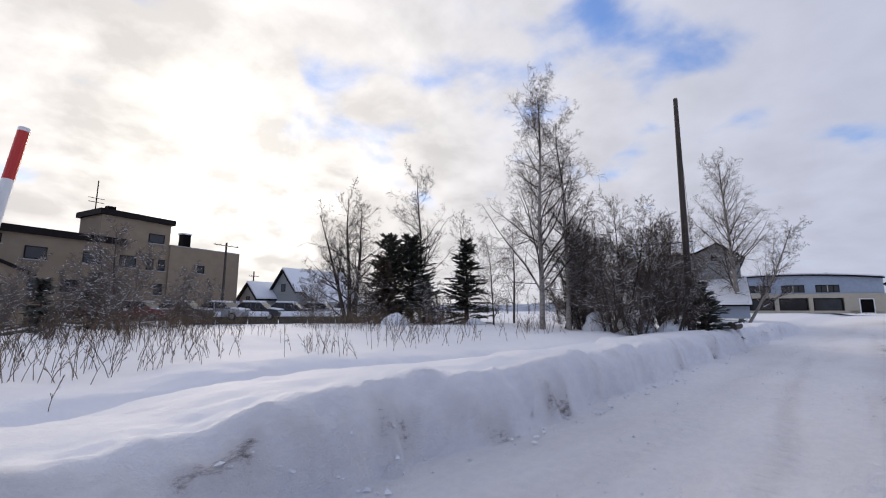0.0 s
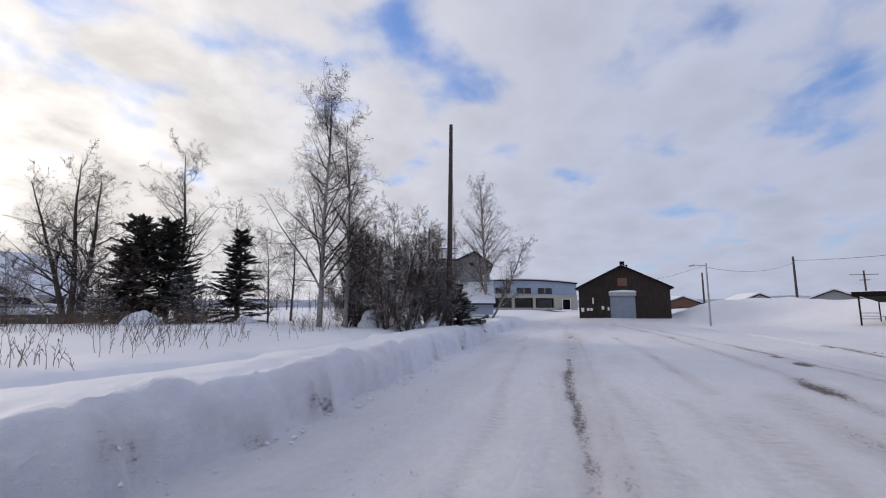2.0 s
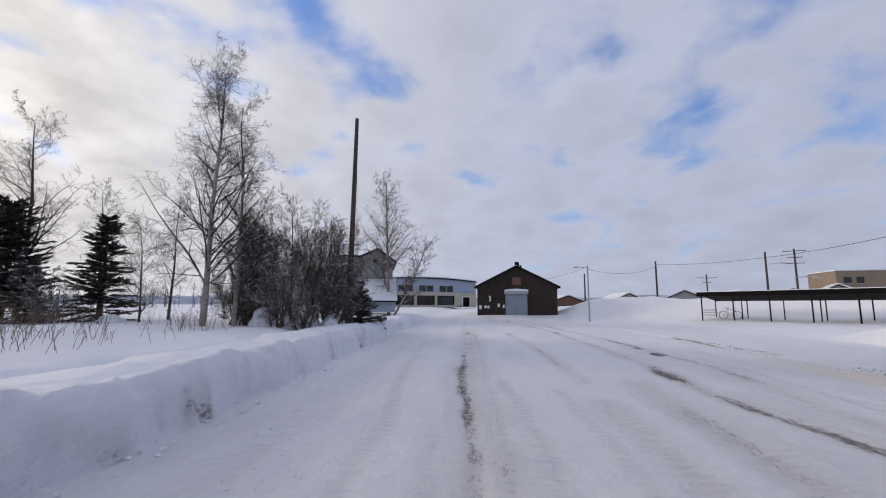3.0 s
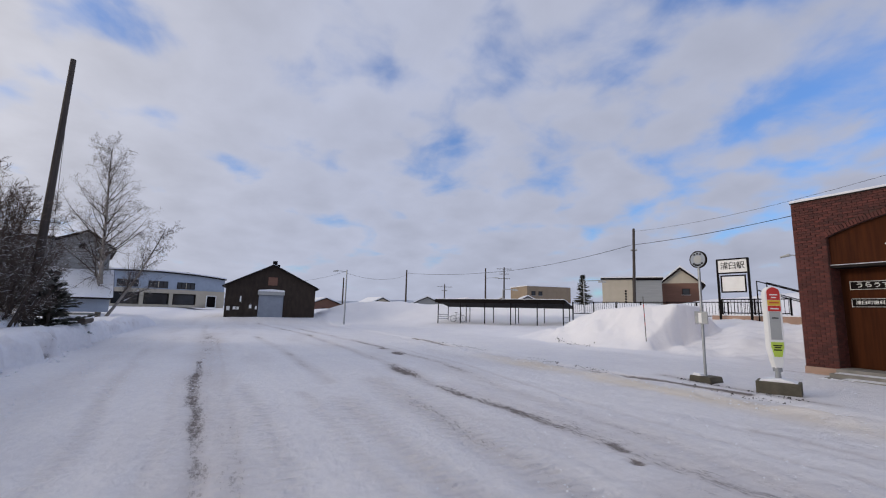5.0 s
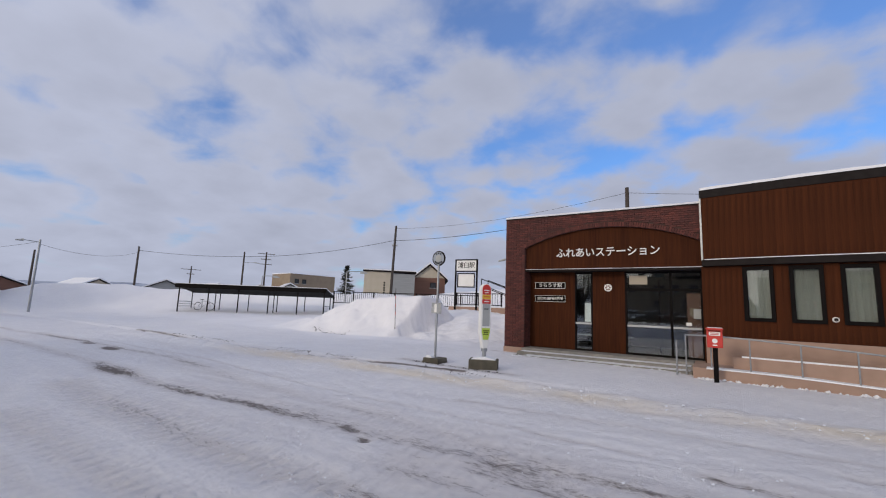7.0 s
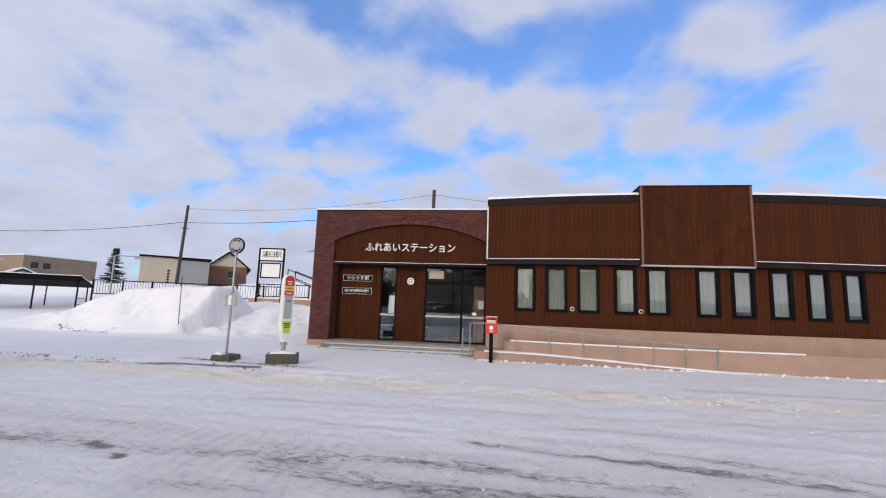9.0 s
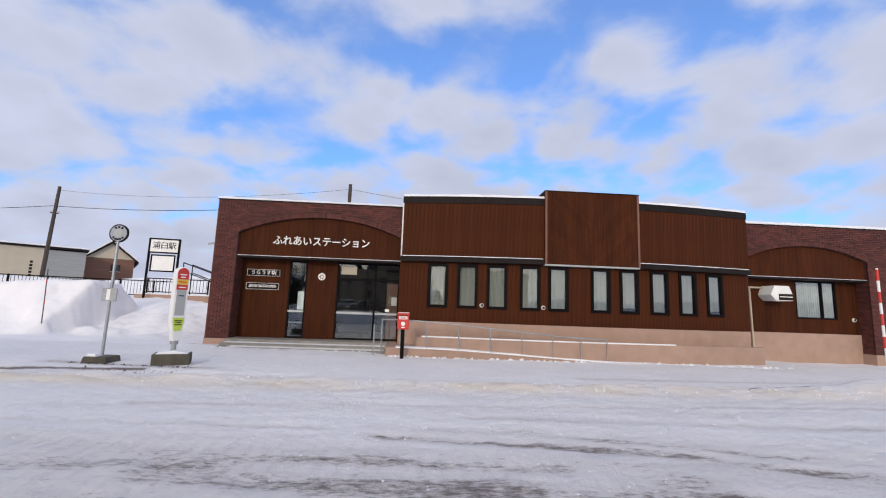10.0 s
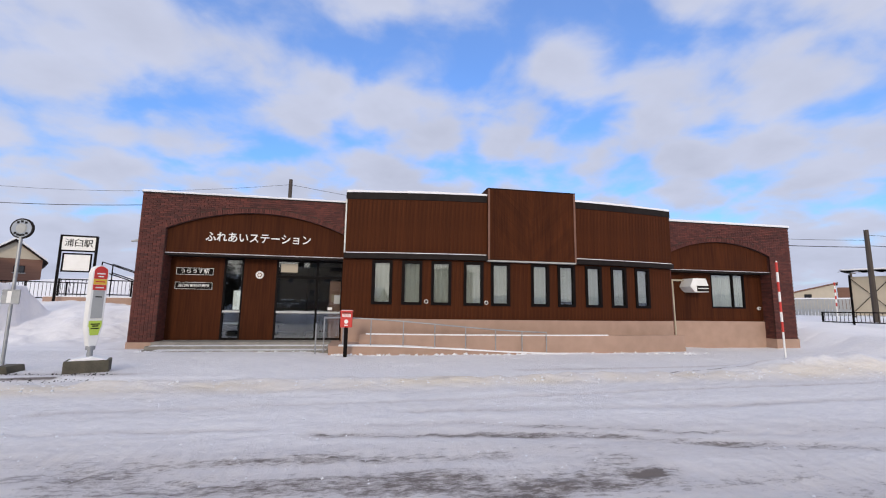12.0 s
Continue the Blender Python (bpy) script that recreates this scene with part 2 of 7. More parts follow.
def glass_material(name, tint=(0.9, 0.95, 0.95), rough=0.02):
    m = bpy.data.materials.new(name)
    m.use_nodes = True
    n, l = m.node_tree.nodes, m.node_tree.links
    n.clear()
    out, mix, tr, gl, fr, pw = (n.new("ShaderNode" + k) for k in ("OutputMaterial", "MixShader", "BsdfTransparent", "BsdfGlossy", "LayerWeight", "Math"))
    tr.inputs[0].default_value = (*tint, 1)
    gl.inputs["Roughness"].default_value = rough
    fr.inputs[0].default_value = 0.5
    pw.operation, pw.use_clamp = "MULTIPLY_ADD", True
    l.new(fr.outputs["Facing"], pw.inputs[0])
    pw.inputs[1].default_value, pw.inputs[2].default_value = 0.22, 0.11
    l.new(pw.outputs[0], mix.inputs[0])
    l.new(tr.outputs[0], mix.inputs[1])
    l.new(gl.outputs[0], mix.inputs[2])
    l.new(mix.outputs[0], out.inputs[0])
    return m


SNOW = snow_ground_material()
CAP = material("snow_cap", (0.87, 0.88, 0.90), (0.80, 0.81, 0.84), rough=0.8, scale=4, bump=0.4, bump_scale=12, spec=0.2)
DIRTY = material("crusted_snow", (0.66, 0.64, 0.62), (0.50, 0.47, 0.44), rough=0.85, scale=7, bump=0.8, bump_scale=20, spec=0.2)
BRICK = material("brick", (0.112, 0.027, 0.019), (0.062, 0.018, 0.015), rough=0.8, scale=9, bump=0.3, bump_scale=60, piece=0.35)
MORTAR = material("mortar", (0.075, 0.038, 0.030), (0.05, 0.026, 0.022), rough=0.9, scale=20, bump=0.3)
WOOD = material("stained_boards", (0.074, 0.0205, 0.0058), (0.036, 0.0098, 0.0030), rough=0.75, scale=5, stretch=(3, 3, 0.18), bump=0.25, bump_scale=30, piece=0.10, coarse=0.9, spec=0.12)
SALMON = material("salmon_render", (0.42, 0.285, 0.22), (0.34, 0.23, 0.175), rough=0.85, scale=2.5, bump=0.2, bump_scale=70)
DARK = material("dark_metal", (0.014, 0.011, 0.011), (0.022, 0.018, 0.017), rough=0.6, scale=6, spec=0.08)
BLACK = material("black_frame", (0.006, 0.005, 0.005), (0.010, 0.008, 0.008), rough=0.6, scale=8, spec=0.05)
STEEL = material("galvanised_steel", (0.40, 0.42, 0.43), (0.28, 0.29, 0.30), rough=0.45, scale=9, metal=0.6, bump=0.1)
WHITE = material("white_paint", (0.85, 0.85, 0.83), (0.76, 0.76, 0.73), rough=0.5, scale=3)
RED = material("red_paint", (0.60, 0.035, 0.025), (0.48, 0.03, 0.022), rough=0.45, scale=4)
YELLOW = material("yellow_paint", (0.75, 0.50, 0.05), (0.66, 0.42, 0.04), rough=0.5)
SOIL = material("wet_soil", (0.055, 0.045, 0.038), (0.03, 0.025, 0.022), rough=0.95)
LIME = material("lime_paint", (0.52, 0.68, 0.08), (0.44, 0.58, 0.07), rough=0.5)
GREYPANEL = material("grey_panel", (0.42, 0.43, 0.42), (0.35, 0.36, 0.35), rough=0.6)
CONCRETE = material("concrete", (0.30, 0.28, 0.25), (0.20, 0.19, 0.17), rough=0.9, scale=6, bump=0.4, bump_scale=50)
OLDCONC = material("mossy_concrete", (0.13, 0.115, 0.085), (0.07, 0.065, 0.05), rough=0.95, scale=5, bump=0.6, bump_scale=30)
TAN = material("tan_render", (0.30, 0.235, 0.165), (0.25, 0.19, 0.13), rough=0.9, scale=1.2, bump=0.2, bump_scale=30)
GREYWALL = material("grey_siding", (0.33, 0.34, 0.34), (0.27, 0.28, 0.28), rough=0.8, scale=2, stretch=(0.3, 0.3, 5))
BLUEWALL = material("pale_blue_siding", (0.36, 0.42, 0.50), (0.30, 0.35, 0.43), rough=0.7, scale=2)
CREAM = material("cream_render", (0.52, 0.46, 0.36), (0.45, 0.40, 0.31), rough=0.85, scale=1.5)
BROWNWALL = material("brown_siding", (0.20, 0.10, 0.07), (0.15, 0.075, 0.05), rough=0.8, scale=2, stretch=(0.3, 0.3, 6))
SHEDWALL = material("dark_corrugated_iron", (0.034, 0.026, 0.022), (0.058, 0.044, 0.035), rough=0.8, scale=3, stretch=(1, 1, 0.4), bump=0.2, spec=0.15)
SHUTTER = material("grey_shutter", (0.32, 0.36, 0.42), (0.26, 0.29, 0.34), rough=0.5, scale=2, metal=0.2)
BARK = material("bark", (0.095, 0.075, 0.06), (0.05, 0.04, 0.034), rough=0.95, scale=12, stretch=(1, 1, 0.3), bump=0.5)
LIMB = material("limb_bark", (0.095, 0.073, 0.060), (0.05, 0.039, 0.033), rough=0.95, scale=9, bump=0.3)
BIRCH = material("birch_bark", (0.33, 0.295, 0.26), (0.08, 0.07, 0.06), rough=0.85, scale=7, stretch=(1, 1, 2.2), bump=0.3, contrast=(0.46, 0.70))
TWIG = material("frosted_twigs", (0.11, 0.083, 0.068), (0.22, 0.19, 0.17), rough=0.9, scale=3, contrast=(0.4, 0.65))
DARKTWIG = material("dark_twigs", (0.12, 0.088, 0.068), (0.27, 0.235, 0.21), rough=0.9, scale=3, contrast=(0.45, 0.72))
NEEDLE = material("spruce_needles", (0.055, 0.060, 0.046), (0.115, 0.112, 0.092), rough=0.8, scale=3, piece=0.3)
LARCH = material("brown_needles", (0.14, 0.10, 0.075), (0.085, 0.062, 0.047), rough=0.9, scale=3, piece=0.3)
WEED = material("dry_weeds", (0.18, 0.125, 0.08), (0.09, 0.062, 0.042), rough=0.9, scale=3, piece=0.4)
POLEWOOD = material("old_pole_wood", (0.085, 0.068, 0.058), (0.045, 0.037, 0.032), rough=0.9, scale=6, stretch=(3, 3, 0.15), bump=0.4)
RUBBER = material("rubber", (0.015, 0.015, 0.016), (0.025, 0.025, 0.025), rough=0.8)
BLIND = material("white_blind", (0.62, 0.61, 0.55), (0.44, 0.43, 0.38), rough=0.8, scale=2, stretch=(4, 1, 0.4))
# near-black colour stands in for the shade of unlit interiors
ROOM_SHADE = material("room_shade", (0.045, 0.04, 0.035), (0.03, 0.026, 0.022), rough=0.9, scale=1)
GLASS = glass_material("glass")
DARKGLASS = material("dark_glass", (0.02, 0.022, 0.025), (0.035, 0.038, 0.042), rough=0.08, scale=1)
LEAD = material("lettering_black", (0.012, 0.012, 0.012), (0.02, 0.02, 0.02), rough=0.7, spec=0.1)
# distance haze is mixed into these pale blue snow and wood tones
HILL = material("hazed_hills", (0.52, 0.56, 0.64), (0.30, 0.33, 0.40), rough=1.0, scale=0.02, coarse=0.006, spec=0.0)


# ---- mesh helpers ----
def link_mesh(name, bm, mat, parent=None, label="", at=None):
    me = bpy.data.meshes.new(name)
    bmesh.ops.recalc_face_normals(bm, faces=bm.faces)
    bm.to_mesh(me)
    bm.free()
    me.materials.append(mat)
    ob = new(name, me)
    if parent is not None:
        ob.parent = parent
    if at is not None:
        ob.matrix_basis = at
    return tagged(ob, label)


def part(name, bm, mat, parent, label=""):
    return link_mesh(name, bm, mat, parent, label)


def thing(name, m, label, category, group="", kind=""):
    ob = new(name)
    ob.empty_display_size = 0.2
    ob.matrix_basis = m
    return tagged(ob, label, category, group, kind)


def box(x0, x1, y0, y1, z0, z1, bm=None, bevel=0.0):
    fresh = bmesh.new()
    v = [fresh.verts.new((x, y, z)) for z in (z0, z1) for x, y in ((x0, y0), (x1, y0), (x1, y1), (x0, y1))]
    for f in ((3, 2, 1, 0), (4, 5, 6, 7), (0, 1, 5, 4), (1, 2, 6, 5), (2, 3, 7, 6), (3, 0, 4, 7)):
        fresh.faces.new([v[i] for i in f])
    if bevel:
        bmesh.ops.bevel(fresh, geom=fresh.edges[:], offset=bevel, segments=2, profile=0.6, affect="EDGES")
    return join(bm, fresh)


def join(bm, fresh):
    if bm is None:
        return fresh
    tmp = bpy.data.meshes.new("tmp")
    fresh.to_mesh(tmp)
    fresh.free()
    bm.from_mesh(tmp)
    bpy.data.meshes.remove(tmp)
    return bm


def prism(points, depth, axis="y", start=0.0, bm=None, bevel=0.0):
    """A flat outline, (a, z) points, drawn out along y (or x)."""
    fresh = bmesh.new()
    def put(a, z, d):
        return (a, start + d, z) if axis == "y" else (start + d, a, z)
    f = [fresh.verts.new(put(a, z, 0)) for a, z in points]
    b = [fresh.verts.new(put(a, z, depth)) for a, z in points]
    fresh.faces.new(f)
    fresh.faces.new(b[::-1])
    for i in range(len(points)):
        j = (i + 1) % len(points)
        fresh.faces.new((f[j], f[i], b[i], b[j]))
    if bevel:
        bmesh.ops.bevel(fresh, geom=fresh.edges[:], offset=bevel, segments=2, profile=0.6, affect="EDGES")
    return join(bm, fresh)


def rod(p, q, r0, r1=None, sides=10, bm=None):
    fresh = bmesh.new()
    p, q = Vector(p), Vector(q)
    r1 = r0 if r1 is None else r1
    d = (q - p).normalized()
    u = d.orthogonal().normalized()
    w = d.cross(u)
    rings = []
    for c, r in ((p, r0), (q, r1)):
        rings.append([fresh.verts.new(c + (u * math.cos(a) + w * math.sin(a)) * r) for a in (2 * math.pi * i / sides for i in range(sides))])
    for i in range(sides):
        j = (i + 1) % sides
        fresh.faces.new((rings[0][i], rings[0][j], rings[1][j], rings[1][i]))
    fresh.faces.new(rings[0][::-1])
    fresh.faces.new(rings[1])
    return join(bm, fresh)


def frame_bars(x0, x1, z0, z1, y0, y1, w, bm=None):
    bm = box(x0, x1, y0, y1, z0, z0 + w, bm)
    box(x0, x1, y0, y1, z1 - w, z1, bm)
    box(x0, x0 + w, y0, y1, z0 + w, z1 - w, bm)
    return box(x1 - w, x1, y0, y1, z0 + w, z1 - w, bm)


def tubes(name, segs, mat, parent=None, label=""):
    """Many tapered limbs, (p, q, r0, r1), as one mesh."""
    verts, faces = [], []
    for p, q, r0, r1 in segs:
        d = (q - p)
        if d.length < 1e-5:
            continue
        d.normalize()
        u = d.orthogonal().normalized()
        w = d.cross(u)
        k = 3 if r0 < 0.012 else (5 if r0 < 0.05 else 9)
        s = len(verts)
        for c, r in ((p, r0), (q, r1)):
            for i in range(k):
                a = 2 * math.pi * i / k
                verts.append(c + u * (math.cos(a) * r) + w * (math.sin(a) * r))
        for i in range(k):
            j = (i + 1) % k
            faces.append((s + i, s + j, s + k + j, s + k + i))
    me = bpy.data.meshes.new(name)
    me.from_pydata(verts, [], faces)
    me.materials.append(mat)
    for pl in me.polygons:
        pl.use_smooth = True
    ob = new(name, me)
    if parent is not None:
        ob.parent = parent
    return tagged(ob, label)


def lettering(name, body, size, mat, parent, m, extrude=0.012, label="", width=None):
    cu = bpy.data.curves.new(name, "FONT")
    cu.body, cu.size, cu.extrude, cu.align_x, cu.align_y, cu.resolution_u = body, size, extrude, "CENTER", "CENTER", 3
    cu.offset = size * 0.006
    tmp = bpy.data.objects.new(name, cu)
    scene.collection.objects.link(tmp)
    bpy.context.view_layer.update()
    me = bpy.data.meshes.new_from_object(tmp)
    span = tmp.dimensions.x
    scene.collection.objects.unlink(tmp)
    bpy.data.objects.remove(tmp)
    me.name = name
    me.materials.clear()
    me.materials.append(mat)
    ob = new(name, me)
    ob.parent = parent
    ob.matrix_basis = m @ (Matrix.Diagonal((width / span, 1, 1, 1)) if width else Matrix())
    return tagged(ob, label)


UPRIGHT = pose(0, 0, 0, 90, 0, 0)     # lettering that faces -y


# ---- ground ----
def step(a, b, v):
    t = np.clip((v - a) / (b - a), 0, 1)
    return t * t * (3 - 2 * t)


def value_noise(x, y, seed):
    """Smooth lattice noise for arrays, -1 to 1."""
    xi, yi = np.floor(x).astype(np.int64), np.floor(y).astype(np.int64)
    xf, yf = x - xi, y - yi
    u, v = xf * xf * (3 - 2 * xf), yf * yf * (3 - 2 * yf)

    def h(i, j):
        k = (i * 374761393 + j * 668265263 + seed * 974634541) & 0x7FFFFFFF
        k = ((k ^ (k >> 13)) * 1274126177) & 0x7FFFFFFF
        return ((k ^ (k >> 16)) & 0xFFFF) / 32767.5 - 1
    return (h(xi, yi) * (1 - u) + h(xi + 1, yi) * u) * (1 - v) + (h(xi, yi + 1) * (1 - u) + h(xi + 1, yi + 1) * u) * v


def fractal(x, y, scale, seed, octaves=4):
    out, amp, f = 0, 0.5, scale
    for k in range(octaves):
        out = out + amp * value_noise(x * f, y * f, seed + k)
        amp, f = amp * 0.5, f * 2.03
    return out


def near_line(x, y, pts):
    """Distance from a polyline and how far along it (0 to 1)."""
    best, along = np.full(np.shape(x), 1e9), np.zeros(np.shape(x))
    for i in range(len(pts) - 1):
        (ax, ay), (bx, by) = pts[i], pts[i + 1]
        dx, dy = bx - ax, by - ay
        t = np.clip(((x - ax) * dx + (y - ay) * dy) / (dx * dx + dy * dy), 0, 1)
        d = np.hypot(x - ax - t * dx, y - ay - t * dy)
        along = np.where(d < best, (i + t) / (len(pts) - 1), along)
        best = np.minimum(best, d)
    return best, along


def bank_foot(x):
    return -18.85 - 0.065 * np.clip(3 - x, 0, 24) + 0.03 * np.clip(x - 4.5, 0, 3) + 0.12 * np.sin(x * 1.3) + 0.08 * np.sin(x * 3.1 + 1)


BERM = [(-50, -3), (-44, -2), (-37.5, 5.5), (-28, 14), (-16, 19), (-4, 22)]


def height(x, y):
    x, y = np.asarray(x, float), np.asarray(y, float)
    z = 0.012 * fractal(x, y, 0.6, 3) + 0.006 * fractal(x * 0.5, y, 3.0, 9)
    # ploughed bank and field south of the road
    s = bank_foot(x) - y + 0.30 * fractal(x, y, 0.9, 21, 4) + 0.10 * fractal(x, y, 4.5, 23, 2)
    crest = 0.75 - 0.20 * step(4.3, 6.3, x) + 0.10 * fractal(x, y * 0.3, 0.45, 5, 3)
    face = crest * (0.66 * step(-0.02, 0.18, s) + 0.34 * step(0.12, 0.48, s))
    dip = -0.10 * step(1.3, 2.6, s) + 0.20 * step(2.6, 8.5, s)
    groove = -0.17 * np.exp(-((s - 2.6 - 0.5 * np.sin(x * 0.35)) / 0.27) ** 2) * (1 + 0.8 * fractal(x, y, 1.6, 35, 3)) + 0.05 * np.exp(-((s - 4.0) / 0.7) ** 2)
    lumps = step(0.0, 0.3, s) * ((0.035 + 0.05 * step(1.6, 0.6, s)) * fractal(x, y, 0.7, 31) + (0.03 + 0.09 * step(1.6, 0.6, s)) * fractal(x, y, 2.4, 37, 4) + 0.07 * step(0.9, 0.35, s) * fractal(x, y, 6.5, 39, 3))
    inside = step(-37, -31, x + 0.5 * fractal(x, y, 0.3, 11))
    south = face + dip + groove + lumps
    far_south = 0.35 * step(-24, -34, x) * step(1.0, 7.0, s) - 0.42 * step(14, 30, s)
    z = z + inside * south + far_south * step(0, 3, s)
    z = z + (1 - inside) * step(0, 3, s) * 0.35
    # the lot rises towards the shed and the hall behind it
    z = z + 0.62 * step(-37.5, -41.5, x) * step(-30, -12, y) + 0.5 * step(-46, -75, x) * step(-60, -40, y)
    # snowfield beyond the kerb, north of the road
    west = step(-0.3, -2.5, x)
    k = y + 5.9 + 0.25 * fractal(x, y, 0.5, 41)
    z = z + 0.07 * step(-0.1, 0.25, k) * step(6.5, 5.0, x)
    z = z + west * (0.45 * step(3, 11, k) * step(-8, -22, x) + 1.25 * step(7.5, 13.0, k + 0.3 * fractal(x, y, 0.6, 45)) * step(-20, -8, x) + 0.4 * step(12, 20, k))
    z = z + 0.05 * step(0.3, 2, k) * fractal(x, y, 0.7, 43) + west * step(6.5, 8.5, k) * step(-14, -8, x) * 0.28 * fractal(x, y, 0.75, 47)
    # crumbly plough ridge along the kerb
    r = y + 6.35 - 0.02 * (x - 5)
    z = z + 0.085 * np.exp(-(r / 0.42) ** 2) * (1 + 1.1 * fractal(x, y, 2.6, 51, 3)) * step(-18, -10, x) * step(24, 18, x)
    # berm behind the shelter
    d, along = near_line(x, y, BERM)
    z = z + (1.75 + 0.35 * fractal(x, y, 0.22, 61)) * np.exp(-(d / 3.2) ** 2) * step(-50, -45, x)
    # piled snow with a cut end
    d, along = near_line(x, y, [(-17.0, 2.2), (-5.6, 4.2)])
    body = (0.15 + 1.92 * step(0, 0.78, along)) * np.clip((3.0 - d + 0.3 * fractal(x, y, 0.6, 73)) / 2.3, 0, 1) ** 1.2
    cut = step(0.40, -0.10, (x + 6.6) * 0.98 - (y - 1.8) * 0.18 + 0.22 * fractal(x, y, 1.2, 75))
    pile = body * cut + 0.30 * fractal(x, y, 0.9, 71) * step(0.2, 0.9, body)
    z = np.maximum(z, pile + 0.02) if np.ndim(z) == 0 else np.where(body * cut > 0.05, np.maximum(z, pile), z)
    # low heap round the marker and banks east of the station
    z = z + 0.40 * np.exp(-((x - 19.2) / 2.3) ** 2 - ((y + 5.6) / 0.7) ** 2) * (1 + 0.4 * fractal(x, y, 1.5, 81))
    z = z + 0.07 * step(6, 3, np.abs(x - 25)) * np.exp(-((y + 5.9) / 0.5) ** 2)
    east = step(25.2, 27.5, x + 0.5 * fractal(x, y, 0.7, 85))
    z = z + east * (0.45 * step(-4.2, -2.0, y) + 0.55 * step(-2.5, 4, y)) * (1 + 0.15 * fractal(x, y, 0.8, 87))
    # open country
    away = np.hypot(x, y + 10)
    z = z + 0.5 * step(90, 200, away) + 1.0 * fractal(x, y, 0.012, 91, 3) * step(110, 400, away)
    return z


TRACKS = []


def track(w, k, tread, *pts):
    """One driven line on the road: half-width, dirt, depth of its tread marks, and its course."""
    TRACKS.append((pts, w, k, tread))


# the middle of the road, driven towards the shed
track(0.12, 0.98, 0.6, (6.5, -15.05), (2.4, -15.22), (0.1, -15.42), (-2.3, -15.55), (-7.6, -15.8))
track(0.16, 0.50, 0.0, (-7.6, -15.8), (-17, -16.15), (-22, -16.4), (-34, -16.8))
track(0.42, 0.60, 0.3, (6.5, -15.05), (0.1, -15.3), (-7.6, -15.6), (-22, -16.1))
track(0.09, 0.62, 0.5, (4, -14.85), (2.5, -14.9), (0.3, -14.95), (-3.4, -15.1), (-17, -15.6))
track(0.08, 0.42, 0.6, (3.5, -15.65), (0, -15.75), (-4, -16.0))
track(0.12, 0.34, 0.9, (4.5, -14.4), (1.5, -14.5), (-3.2, -14.75))
track(0.12, 0.34, 0.9, (4, -16.4), (2.6, -16.45), (0.2, -16.6), (-4.2, -17.1), (-12, -17.7))
track(0.30, 0.28, 0.5, (4, -17.8), (0.8, -17.7), (-2.2, -17.9), (-10, -18.3))
track(0.16, 0.52, 0.0, (-19, -13.8), (-10.6, -13.24), (-6.2, -13.1), (-3, -13.0))
# the two tracks curving towards the station front
track(0.17, 0.66, 0.8, (-38, -12.6), (-22, -10.9), (-12.8, -10.7), (-5.7, -10.72))
track(0.18, 0.84, 1.0, (-5.7, -10.72), (-2.4, -10.92), (-0.8, -10.9))
track(0.17, 0.74, 0.4, (-0.8, -10.9), (0.8, -10.68), (2.7, -10.74), (4.2, -10.65), (5.9, -10.45), (8.7, -10.6))
track(0.36, 0.50, 0.0, (-2, -10.7), (2.7, -10.5), (5.9, -10.3), (8.7, -10.4), (12, -10.8))
track(0.18, 0.66, 0.3, (-30, -10.4), (-15, -9.3), (-9.7, -9.12), (-5.6, -9.05), (-1.1, -9.72), (2.0, -9.93), (5.3, -10.28))
track(0.42, 0.42, 0.0, (-12, -9.3), (-5.6, -9.2), (-1.1, -9.8), (3.5, -10.1), (6.5, -10.4))
track(0.06, 0.60, 0.0, (-12, -8.6), (-5, -8.55), (0, -9.1), (6, -9.3))
track(0.24, 0.56, 1.0, (-3, -11.9), (-0.9, -12.08), (1.3, -12.17), (2.9, -12.18), (4.2, -12.13), (6, -12.0))
track(0.20, 0.44, 1.0, (-1, -13.15), (0.2, -13.2), (1.7, -13.15), (2.8, -13.12), (4.4, -13.0))
track(0.10, 0.34, 0.7, (-2, -13.75), (1.5, -13.7), (4.0, -13.55))
# worn down towards the asphalt before the station
track(0.36, 0.84, 0.2, (4.9, -10.8), (6.3, -11.0), (7.5, -11.0), (8.4, -11.4), (9.8, -11.2))
track(0.50, 0.60, 0.3, (4.3, -11.3), (7, -11.6), (10, -11.8), (15, -12.2))
track(0.13, 0.85, 0.0, (6.7, -9.6), (7.8, -9.76), (8.9, -9.9), (10, -10.1), (10.8, -10.4), (13, -11.0), (17, -11.8))
track(0.12, 0.66, 0.0, (7.3, -9.3), (8.8, -9.3), (9.6, -9.68), (12, -10.3))
track(0.35, 0.46, 0.0, (7.0, -9.5), (10, -9.9), (15, -10.6), (22, -11))
track(0.08, 0.55, 0.0, (3, -8.2), (9, -7.9), (16, -7.4), (24, -7.0))
track(0.10, 0.55, 0.0, (8, -8.6), (13, -8.9), (22, -8.5))
# bare spots
track(0.09, 1.12, 0.0, (2.6, -10.72), (2.85, -10.74))
track(0.07, 1.15, 0.0, (3.18, -10.93), (3.28, -10.98))
track(0.08, 1.25, 0.0, (9.7, -11.25), (9.95, -11.25))
track(0.14, 1.25, 0.0, (-10.9, -9.32), (-10.6, -9.32))
track(0.15, 1.25, 0.0, (-9.1, -9.3), (-8.5, -9.33))
# soil along the kerb
track(0.07, 1.05, 0.0, (-16, -5.75), (-10, -6.0), (-5.5, -6.05), (-2.9, -5.9), (1.5, -5.62))
track(0.16, 0.85, 0.0, (-0.9, -4.85), (2.6, -5.3))
track(0.10, 0.90, 0.0, (-0.4, -0.15), (0.8, -0.12))
